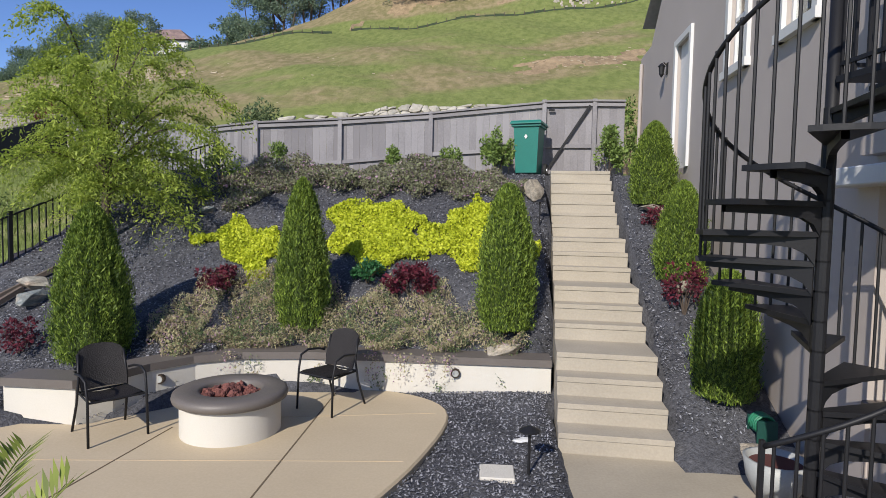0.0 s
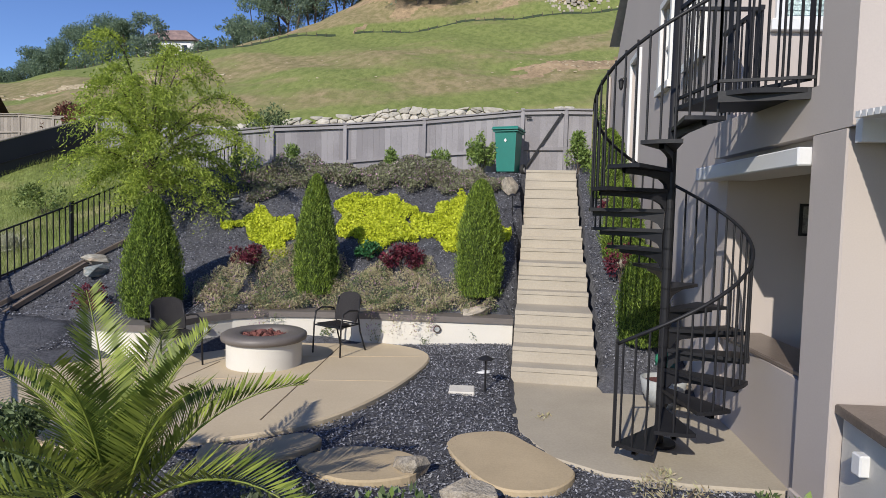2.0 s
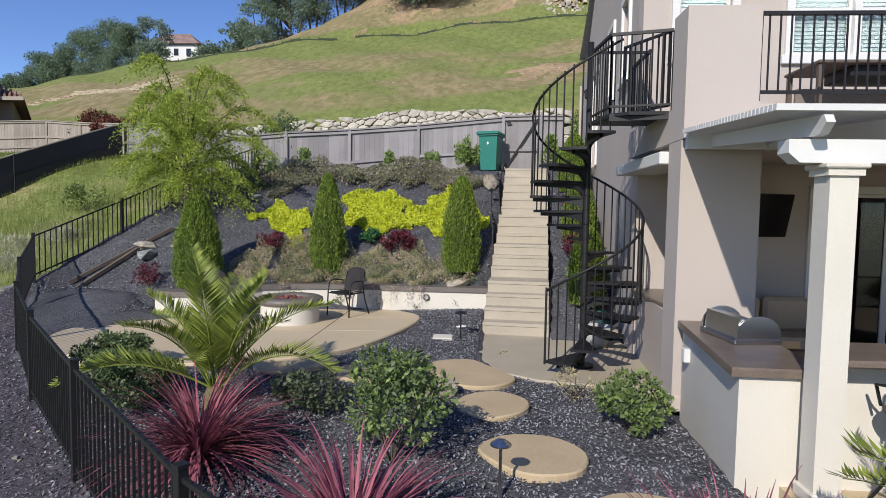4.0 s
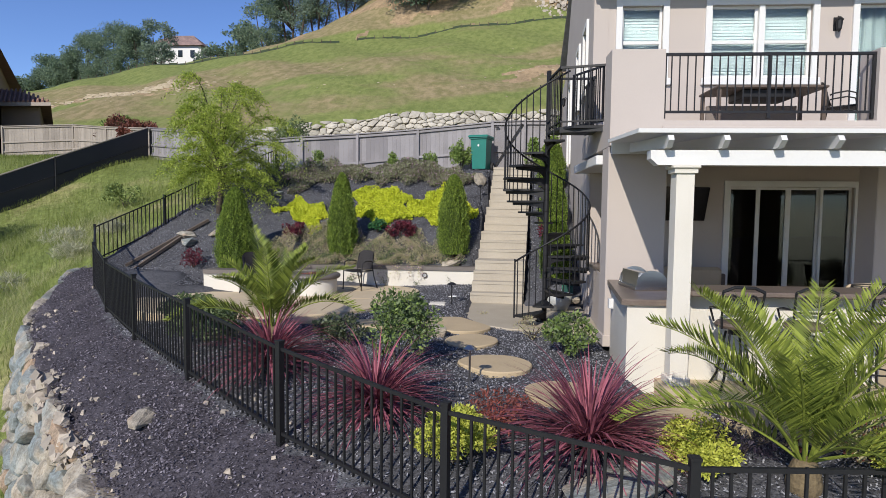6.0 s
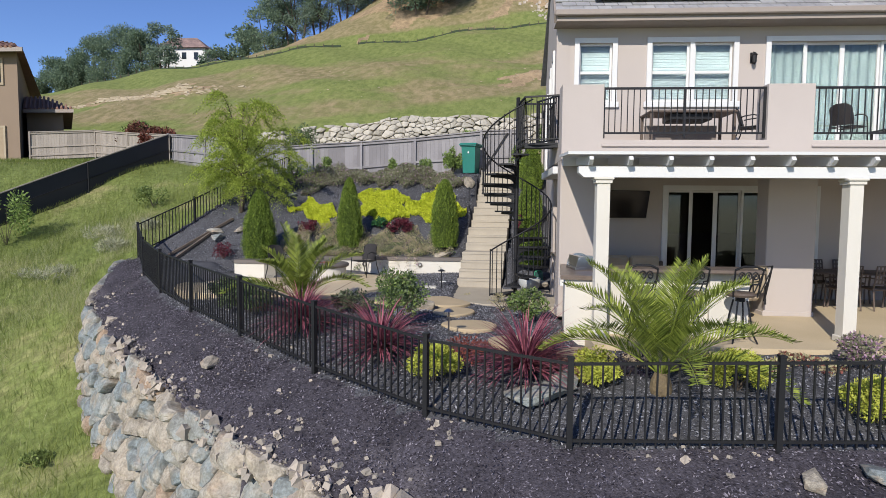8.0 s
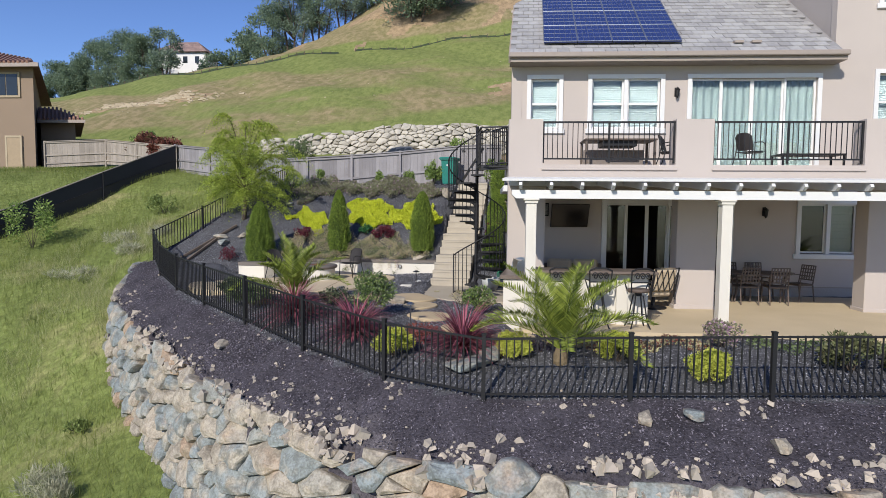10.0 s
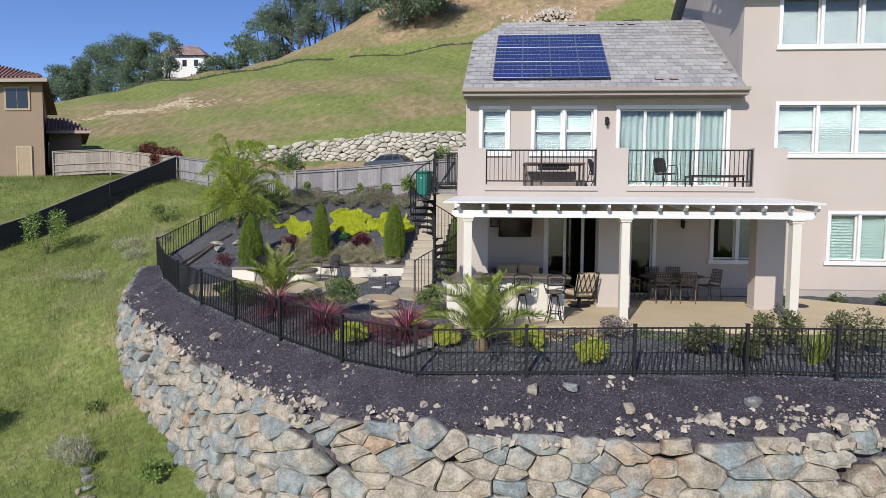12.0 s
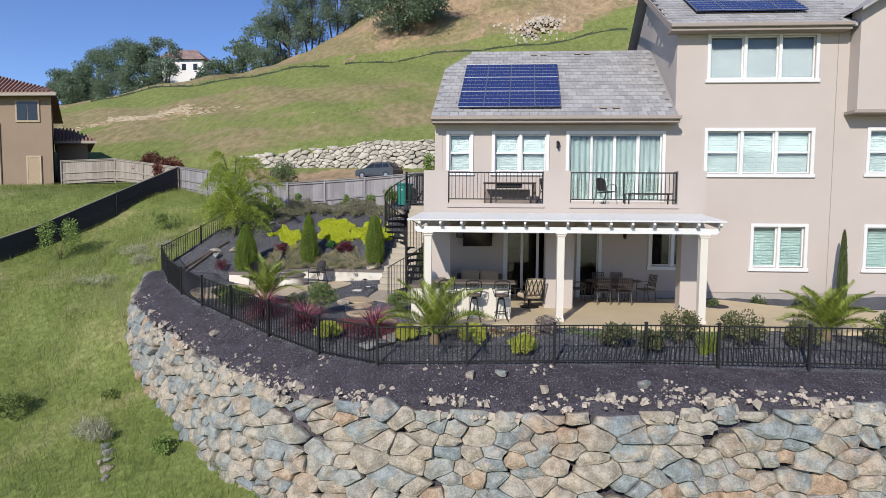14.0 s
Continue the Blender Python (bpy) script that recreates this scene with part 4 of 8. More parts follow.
# stairs between garden beds
stairs = thing("garden_stairs", (0, 0, 0), "long flight of pale tan concrete garden steps", "stairs")
(sx0, sy0), (sx1, sy1) = STAIR
N_STEP = 16
lens = [2.5 if i % 3 == 0 and 0 < i < 12 else 1.0 for i in range(N_STEP - 1)]
lens[0] = 2.5
tot = sum(lens)
RISE = 3.33 / N_STEP
acc = 0.0
wdir = (math.cos(math.atan2(sy1 - sy0, sx1 - sx0) - math.pi / 2), math.sin(math.atan2(sy1 - sy0, sx1 - sx0) - math.pi / 2))
for i in range(N_STEP):
    s0 = acc / tot if i else 0.068
    acc += lens[i] if i < N_STEP - 1 else 0
    s1 = acc / tot if i < N_STEP - 1 else 1.16
    ax, ay = sx0 + (sx1 - sx0) * s0, sy0 + (sy1 - sy0) * s0
    bx, by = sx0 + (sx1 - sx0) * s1, sy0 + (sy1 - sy0) * s1
    W = 1.14
    z = RISE * (i + 1)
    bx, by = bx + (sx1 - sx0) * 0.01, by + (sy1 - sy0) * 0.01
    poly = [(ax, ay), (ax + wdir[0] * W, ay + wdir[1] * W), (bx + wdir[0] * W, by + wdir[1] * W), (bx, by)]
    st = part("step", Geo().prism(poly, z - 0.75, z - 0.004), STEPCON, stairs)
    nose = [(ax - 0.002, ay - 0.014), (ax + wdir[0] * W, ay - 0.014 + wdir[1] * W), (ax + wdir[0] * W + 0.01, ay + 0.06 + wdir[1] * W), (ax + 0.01, ay + 0.06)]
    part("nosing", Geo().prism(nose, z - 0.055, z + 0.002, inset=0.008), STEPCON, st)

# ---- seat wall and fire pit ----
seat_wall = thing("seat_wall", (0, 0, 0), "curved cream stucco seat wall with a grey concrete cap", "wall")
fine_wall = []
for i in range(len(SEAT_WALL) - 1):
    a, b = SEAT_WALL[i], SEAT_WALL[i + 1]
    for s in range(3):
        fine_wall.append((a[0] + (b[0] - a[0]) * s / 3, a[1] + (b[1] - a[1]) * s / 3))
fine_wall.append(SEAT_WALL[-1])
part("wall_body", Geo().wall(fine_wall, 0.30, -0.2, 0.54), STUCCO2, seat_wall)
part("wall_cap", Geo().wall([(x, y - 0.04) for x, y in fine_wall], 0.38, 0.54, 0.63), CAP, seat_wall, "grey brown concrete cap")
for x, y in ((-7.17, 1.80), (-5.29, 2.50), (-3.70, 2.49)):
    wl = thing("wall_light", (x, y, 0.42), "small round bronze light set in the seat wall", "light", "lights in the seat wall")
    part("rim", Geo().tube([(0, -0.03, 0), (0, 0.02, 0)], 0.06, 14), mat("bronze", (0.12, 0.09, 0.07), 0.4, 0.8, bump=0.02), wl)
    part("lens", Geo().tube([(0, -0.036, 0), (0, -0.028, 0)], 0.042, 12), CERAMIC, wl)

pit = thing("fire_pit", (-5.98, 1.02, 0.15), "round cream stucco fire pit with grey cap and red lava rock", "fire pit")
part("base", Geo().lathe([(0.0, 0.0), (0.50, 0.0), (0.50, 0.34)], seg=144), STUCCO2, pit, "cream stucco drum", smooth=False)
part("cap_ring", Geo().lathe([(0.30, 0.33), (0.53, 0.33), (0.565, 0.35), (0.575, 0.385), (0.565, 0.42), (0.53, 0.44), (0.33, 0.44), (0.30, 0.42), (0.30, 0.33)], seg=56), CAP, pit, "grey concrete cap", smooth=True)
part("burner_pan", Geo().lathe([(0.0, 0.34), (0.302, 0.34)], seg=40), RUBBER, pit)


def rock_geo(seed, sx, sy, sz, rough=0.22, sub=2, flat=0.0):
    """An uneven stone."""
    bm = bmesh.new()
    bmesh.ops.create_icosphere(bm, subdivisions=sub, radius=1)
    off = Vector((seed * 3.17, seed * 1.31, seed * 0.77))
    g = Geo()
    vs = []
    for v in bm.verts:
        p = v.co.copy()
        m = max(abs(p.x), abs(p.y), abs(p.z))
        p = p * (1 - 0.45 + 0.45 / m * 0.72)
        k = 1 + rough * noise.noise(v.co * 1.3 + off) * 2 + rough * 0.5 * noise.noise(v.co * 3.1 + off)
        vs.append((p.x * k * sx, p.y * k * sy, p.z * k * sz))
    bm.verts.index_update()
    g.add(vs, [[v.index for v in f.verts] for f in bm.faces])
    bm.free()
    return g


lava_meshes = [rock_geo(i + 50, 0.055, 0.048, 0.042, 0.4, 2).mesh("lava_rock", LAVA) for i in range(5)]
for i in range(46):
    a, r = rng.uniform(0, 6.283), 0.27 * math.sqrt(rng.uniform(0, 1))
    o = part("lava_rock", lava_meshes[i % 5], LAVA, pit)
    o.matrix_basis = pose(r * math.cos(a), r * math.sin(a), 0.375 + 0.05 * rng.uniform(0, 1) * (1 - r / 0.3), *rng.uniform(0, 360, 3))


# ---- chairs by the fire ----
def fire_chair(at, rz):
    c = thing("patio_chair", at, "black wicker stacking armchair with slim metal legs", "chair", "chairs at the fire pit", rz=rz)
    seat = Geo()
    N = 9
    vs = []
    for j in range(N):
        for i in range(N):
            u, w = i / (N - 1), j / (N - 1)
            vs.append(((u - 0.5) * (0.46 - 0.05 * w), -0.23 + 0.44 * w, 0.43 - 0.03 * math.sin(u * math.pi) + 0.02 * (1 - w)))
    seat.add(vs, [(j * N + i, j * N + i + 1, (j + 1) * N + i + 1, (j + 1) * N + i) for j in range(N - 1) for i in range(N - 1)])
    seat.add([(x, y, z - 0.02) for x, y, z in vs], [((j + 1) * N + i, (j + 1) * N + i + 1, j * N + i + 1, j * N + i) for j in range(N - 1) for i in range(N - 1)])
    part("seat", seat, BROWN_BLACK, c, smooth=True)
    back = Geo()
    vs = []
    for j in range(N):
        for i in range(N):
            a = (i / (N - 1) - 0.5) * 1.9
            w = j / (N - 1)
            top = 0.40 + 0.03 - 0.10 * (abs(a) / 0.95) ** 3
            vs.append((0.26 * math.sin(a) * (1 + 0.08 * w), 0.19 + 0.10 * w - 0.13 * (1 - math.cos(a)), 0.45 + w * top))
    back.add(vs, [(j * N + i, j * N + i + 1, (j + 1) * N + i + 1, (j + 1) * N + i) for j in range(N - 1) for i in range(N - 1)])
    back.add([(x, y + 0.02, z) for x, y, z in vs], [((j + 1) * N + i, (j + 1) * N + i + 1, j * N + i + 1, j * N + i) for j in range(N - 1) for i in range(N - 1)])
    part("backrest", back, BROWN_BLACK, c, smooth=True)
    for s in (-1, 1):
        part("front_leg", Geo().tube([(s * 0.27, -0.26, 0), (s * 0.265, -0.24, 0.45), (s * 0.27, -0.20, 0.62), (s * 0.275, -0.08, 0.66), (s * 0.27, 0.10, 0.64), (s * 0.235, 0.16, 0.62)], 0.013, 7), IRON, c, smooth=True)
        part("back_leg", Geo().tube([(s * 0.25, 0.33, 0), (s * 0.235, 0.22, 0.3), (s * 0.225, 0.18, 0.55), (s * 0.21, 0.24, 0.8)], 0.013, 7), IRON, c, smooth=True)
    part("seat_frame", Geo().tube([(-0.25, -0.235, 0.42), (0.25, -0.235, 0.42), (0.22, 0.21, 0.42), (-0.22, 0.21, 0.42)], 0.012, 6, closed=True), IRON, c)
    return c


BROWN_BLACK = mat("black_wicker", (0.022, 0.018, 0.018), 0.5, col2=(0.012, 0.010, 0.010), scale=30, fine=160, bump=0.7, bump_scale=150)
fire_chair((-7.12, 0.76, 0.15), 50)
fire_chair((-5.14, 1.82, 0.15), -29)

# ---- iron fence round the yard ----
fence = thing("iron_fence", (0, 0, 0), "black ornamental iron fence along the top of the rock wall", "fence")
FH = 0.93
bar_meshes = {}
for k in range(len(FENCE) - 1):
    (x0, y0, z0), (x1, y1, z1) = FENCE[k], FENCE[k + 1]
    L = math.hypot(x1 - x0, y1 - y0)
    ang = math.degrees(math.atan2(y1 - y0, x1 - x0))
    po = part("post", Geo().box(-0.03, 0.03, -0.03, 0.03, -0.2, FH + 0.04).box(-0.036, 0.036, -0.036, 0.036, FH + 0.04, FH + 0.06), IRON, fence)
    po.matrix_basis = pose(x0, y0, z0, 0, 0, ang)
    sl = (z1 - z0) / L
    for h in (0.09, FH - 0.02):
        part("rail", Geo().bar((x0, y0, z0 + h), (x1, y1, z1 + h), 0.026, 0.03), IRON, fence)
    n = int(L / 0.108)
    for i in range(1, n):
        t = i / n
        o = part("picket", bar_meshes.setdefault("p", Geo().box(-0.009, 0.009, -0.009, 0.009, 0.03, FH).mesh("picket", IRON)), IRON, fence)
        o.matrix_basis = pose(x0 + (x1 - x0) * t, y0 + (y1 - y0) * t, z0 + (z1 - z0) * t, 0, 0, ang)
po = part("post", Geo().box(-0.03, 0.03, -0.03, 0.03, -0.2, FH + 0.04), IRON, fence)
po.matrix_basis = pose(*FENCE[-1])

# ---- grey board fence and gate at the back ----
WOOD_LINE = [(-18.2, 15.8, 4.35, 5.78), (-15.0, 13.2, 3.95, 5.35), (-12.0, 10.9, 3.45, 4.85), (-9.9, 9.25, 3.0, 4.45), (-8.46, 8.25, 2.7, 4.42), (-6.62, 8.55, 2.85, 4.56), (-4.55, 8.6, 3.1, 4.72), (-2.06, 8.35, 3.2, 4.93)]
wood = thing("board_fence", (0, 0, 0), "grey stained wooden board fence with posts and rails", "fence")


def board_fence(parent, line, material):
    for k in range(len(line) - 1):
        (x0, y0, a0, b0), (x1, y1, a1, b1) = line[k], line[k + 1]
        L = math.hypot(x1 - x0, y1 - y0)
        ux, uy = (x1 - x0) / L, (y1 - y0) / L
        n = max(2, int(L / 0.145))
        mid0, mid1 = a0 + (b0 - a0) * 0.42, a1 + (b1 - a1) * 0.42
        for i in range(n):
            t0, t1 = i / n + 0.0008, (i + 1) / n - 0.0008
            zt0, zt1 = b0 + (b1 - b0) * t0, b0 + (b1 - b0) * t1
            zb = a0 + (a1 - a0) * t0 - 0.1
            p, q = (x0 + (x1 - x0) * t0, y0 + (y1 - y0) * t0), (x0 + (x1 - x0) * t1, y0 + (y1 - y0) * t1)
            o = rng.uniform(-0.004, 0.004)
            nx, ny = -uy, ux
            vs = [(p[0] + nx * o, p[1] + ny * o, zb), (q[0] + nx * o, q[1] + ny * o, zb), (q[0] + nx * o, q[1] + ny * o, zt1 - 0.03), (p[0] + nx * o, p[1] + ny * o, zt0 - 0.03)]
            vs += [(a + nx * 0.018, b + ny * 0.018, c) for a, b, c in vs]
            part("board", Geo().add(vs, [(0, 1, 2, 3), (7, 6, 5, 4), (0, 4, 5, 1), (1, 5, 6, 2), (2, 6, 7, 3), (3, 7, 4, 0)]), material, parent)
        nx, ny = uy * 0.035, -ux * 0.035
        for za, zb2, h in ((b0 - 0.02, b1 - 0.02, 0.04), (b0 - 0.10, b1 - 0.10, 0.07), (mid0, mid1, 0.08), (a0 + 0.15, a1 + 0.15, 0.08)):
            part("rail", Geo().bar((x0 + nx, y0 + ny, za), (x1 + nx, y1 + ny, zb2), 0.05 if h > 0.05 else 0.12, h), material, parent)
        part("post", Geo().box(-0.045, 0.045, -0.045, 0.045, a0 - 0.3 - b0, 0.02), material, parent).location = (x0 + nx, y0 + ny, b0)


board_fence(wood, WOOD_LINE, WOODGREY)
gate = thing("garden_gate", (0, 0, 0), "grey wooden garden gate with a diagonal brace", "gate")
board_fence(gate, [(-2.04, 8.35, 3.25, 4.95), (-0.98, 8.3, 3.25, 4.97)], WOODGREY)
part("brace", Geo().bar((-1.95, 8.28, 3.45), (-1.06, 8.24, 4.85), 0.03, 0.05), IRON, gate, "thin dark diagonal brace")
part("latch", Geo().box(-1.95, -1.82, 8.24, 8.28, 4.72, 4.76), IRON, gate)
wood2 = thing("board_fence", (0, 0, 0), "short grey board fence panel between gate and house", "fence")
board_fence(wood2, [(-0.96, 8.3, 3.25, 4.97), (-0.3, 8.3, 3.25, 4.97)], WOODGREY)

# ---- tall screen fence and the neighbour's fence ----
screen = thing("screen_fence", (0, 0, 0), "long fence covered in black screen fabric", "fence")
SL = [(-17.9, 15.2, 4.1, 5.68), (-19.4, 11.1, 2.5, 3.94), (-21.1, 7.2, 0.95, 2.14), (-22.7, 3.2, -0.5, 0.75), (-24.3, -0.8, -1.8, -0.5)]
for k in range(len(SL) - 1):
    (x0, y0, a0, b0), (x1, y1, a1, b1) = SL[k], SL[k + 1]
    part("fabric_panel", Geo().add([(x0, y0, a0 - 0.3), (x1, y1, a1 - 0.3), (x1, y1, b1), (x0, y0, b0), (x0 + 0.02, y0, a0 - 0.3), (x1 + 0.02, y1, a1 - 0.3), (x1 + 0.02, y1, b1), (x0 + 0.02, y0, b0)], [(0, 1, 2, 3), (7, 6, 5, 4), (3, 2, 6, 7)]), BLACKFAB, screen)
    part("post", Geo().tube([(x1 + 0.05, y1, a1 - 0.3), (x1 + 0.05, y1, b1 + 0.02)], 0.03, 8), IRON, screen)
    part("mid_rail", Geo().tube([(x0 + 0.05, y0, (a0 + b0) / 2), (x1 + 0.05, y1, (a1 + b1) / 2)], 0.018, 6), IRON, screen)
    part("top_rail", Geo().tube([(x0 + 0.02, y0, b0), (x1 + 0.02, y1, b1)], 0.03, 6), WOODTAN, screen)
nf = thing("neighbour_fence", (0, 0, 0), "weathered tan wooden board fence of the neighbouring plot", "fence")
board_fence(nf, [(-29.5, 20.5, 4.9, 6.5), (-26.0, 21.5, 5.2, 6.75), (-22.5, 19.2, 4.9, 6.3), (-17.95, 15.4, 4.2, 5.7)], WOODTAN)


# ---- foliage ----
def leaf_mesh(name, pts, size, material, aspect=0.45, up=0.0, out=None, jitter=0.35, bend=0.15, mats=None, slots=None, flat=0.0):
    """Many small pointed leaves, one at each point."""
    n = len(pts)
    d = rng.normal(size=(n, 3))
    if out is not None:
        d = d * 0.7 + out * 1.2
    d[:, 2] += up
    d /= np.linalg.norm(d, axis=1)[:, None] + 1e-9
    rnd = rng.normal(size=(n, 3)) if not flat else rng.normal(size=(n, 3)) * flat + np.array([0.0, 0.0, 1.0])
    s = np.cross(d, rnd)
    s /= np.linalg.norm(s, axis=1)[:, None] + 1e-9
    L = size * (1 + jitter * rng.normal(size=n)).clip(0.4, 1.8)
    nrm = np.cross(d, s)
    L = L[:, None]
    a = pts - d * L * 0.5
    b = pts + s * L * aspect * 0.5 - nrm * L * bend * 0.3
    c = pts + d * L * 0.5 - nrm * L * bend
    e = pts - s * L * aspect * 0.5 - nrm * L * bend * 0.3
    co = np.stack([a, b, c, e], 1).reshape(-1, 3)
    me = bpy.data.meshes.new(name)
    me.vertices.add(4 * n)
    me.vertices.foreach_set("co", co.reshape(-1))
    me.loops.add(4 * n)
    me.loops.foreach_set("vertex_index", np.arange(4 * n))
    me.polygons.add(n)
    me.polygons.foreach_set("loop_start", np.arange(0, 4 * n, 4))
    me.polygons.foreach_set("loop_total", np.full(n, 4))
    for m in mats or [material]:
        me.materials.append(m)
    if slots is not None:
        me.polygons.foreach_set("material_index", slots)
    me.update(calc_edges=True)
    return me


def clump_points(n, rx, ry, h, clumps=16, spread=0.32, hollow=0.55):
    """Points of an uneven crown, with its foot at z = 0."""
    a = rng.uniform(0, 2 * math.pi, clumps)
    w = rng.uniform(-0.55, 1, clumps)
    r = np.sqrt(np.clip(1 - w * w, 0, 1)) * rng.uniform(0.65, 1.0, clumps)
    c = np.stack([rx * 0.72 * r * np.cos(a), ry * 0.72 * r * np.sin(a), h * 0.5 + h * 0.36 * w], 1)
    k = rng.integers(0, clumps, n)
    g = rng.normal(size=(n, 3))
    g /= np.linalg.norm(g, axis=1)[:, None]
    g *= rng.uniform(hollow, 1, n)[:, None] * spread
    p = c[k] + g * np.array([rx, ry, h * 0.75])
    p[:, 2] = np.abs(p[:, 2] - 0.02) + 0.02
    return p, g / (np.linalg.norm(g, axis=1)[:, None] + 1e-9)


def bush(name, x, y, rx, h, n, size, material, label, category="shrub", group="", ry=None, flowers=None, share=0.1, clumps=16, aspect=0.5, z=None, stems=5, up=0.2):
    b = thing(name, (x, y, ground_at(x, y) if z is None else z), label, category, group)
    p, o = clump_points(n, rx, ry or rx, h, clumps)
    if flowers:
        sl = (rng.uniform(0, 1, n) < share).astype(int)
        part("foliage", leaf_mesh("foliage", p, size, None, aspect, up, o, mats=[material, flowers], slots=sl), material, b)
    else:
        part("foliage", leaf_mesh("foliage", p, size, material, aspect, up, o), material, b)
    for i in range(stems):
        a = 6.283 * i / stems + rng.uniform(0, 1)
        part("stem", Geo().tube([(0, 0, -0.05), (rx * 0.2 * math.cos(a), rx * 0.2 * math.sin(a), h * 0.3), (rx * 0.6 * math.cos(a), rx * 0.6 * math.sin(a), h * 0.65)], 0.012, 5, 0.005), BARK, b)
    return b


def cover(name, poly, h, n, size, material, label, category, flowers=None, share=0.1, aspect=0.6, lumps=1.6, up=0.4, edge=0.25, follow=None):
    """Low planting over a patch of ground."""
    xs, ys = [p[0] for p in poly], [p[1] for p in poly]
    X = rng.uniform(min(xs) - edge, max(xs) + edge, n * 6)
    Y = rng.uniform(min(ys) - edge, max(ys) + edge, n * 6)
    wx, wy = X + edge * 0.6 * np.sin(Y * 7 + X * 3) , Y + edge * 0.6 * np.sin(X * 8 - Y * 2)
    keep = inside(poly, wx, wy)
    X, Y = X[keep][:n], Y[keep][:n]
    lump = 0.55 + 0.45 * np.sin(X * lumps * 3.1 + 1.3 * np.sin(Y * lumps * 2.3)) * np.sin(Y * lumps * 2.9 + np.sin(X * lumps * 1.7))
    Z = height(X, Y) + h * lump.clip(0.3, 1) * np.sqrt(rng.uniform(0.05, 1, len(X)))
    pts = np.stack([X, Y, Z], 1)
    sl = (rng.uniform(0, 1, len(X)) < share).astype(int) if flowers else None
    me = leaf_mesh(name, pts, size, material, aspect, up, mats=[material, flowers] if flowers else None, slots=sl)
    return tagged(new(name, me), label, category, kind="stuff")


L_ITALIAN = leaf_mat("italian_cypress_foliage", (0.13, 0.17, 0.065), (0.07, 0.095, 0.035))


def arborvitae(x, y, h, r, flat=0.0, label="dense clipped green arborvitae with a pointed top", leaf=L_CYP):
    t = thing("arborvitae", (x, y, ground_at(x, y)), label, "conifer", "columnar conifers")
    prof = lambda u: r * np.clip((1 - u) / (0.60 - 0.14 * flat), 0, 1) ** max(0.40, 0.52 - 0.12 * flat) * (0.88 + 0.12 * np.clip(u / 0.2, 0, 1))
    # added solid core; the shade inside the crown is put into its dark colour
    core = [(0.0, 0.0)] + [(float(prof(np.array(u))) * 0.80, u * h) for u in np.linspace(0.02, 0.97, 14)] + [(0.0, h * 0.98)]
    part("dark_core", Geo().lathe(core, seg=18), mat("conifer_dark_core", (0.06, 0.09, 0.02), 0.9, bump=0.5, bump_scale=25), t)
    n = int(36000 * r * h / 0.7)
    u = rng.uniform(0, 1, n) ** 0.9
    a = rng.uniform(0, 6.283, n)
    rib = 1 + 0.07 * np.sin(a * 9 + u * 6 + x) + 0.06 * np.sin(a * 17 - u * 15) + 0.05 * np.sin(a * 4 + u * 19 + y)
    rr = prof(u) * rib * (rng.uniform(0.78, 1.05, n) + 0.08 * np.abs(rng.normal(0, 1, n)) * (rng.uniform(0, 1, n) < 0.3))
    pts = np.stack([rr * np.cos(a), rr * np.sin(a), u * h + 0.03], 1)
    out = np.stack([np.cos(a) * 0.5, np.sin(a) * 0.5, np.full(n, 0.9)], 1)
    part("foliage", leaf_mesh("foliage", pts, 0.044, leaf, 0.26, 0.5, out), leaf, t)
    part("trunk", Geo().tube([(0, 0, -0.1), (0, 0, 0.2)], 0.05, 8), BARK, t)
    return t


arborvitae(-8.16, 2.07, 1.90, 0.41)
arborvitae(-5.84, 3.06, 2.02, 0.33)
arborvitae(-3.05, 3.10, 1.95, 0.36, 0.5)
arborvitae(-0.37, 5.80, 1.45, 0.37, 0.2)
arborvitae(-0.55, 3.70, 1.42, 0.34, 0.1)
arborvitae(-0.70, 1.72, 1.40, 0.32, 0.9)
arborvitae(13.55, -0.75, 2.7, 0.14, 0.0, "tall slim Italian cypress by the house wall", L_ITALIAN)


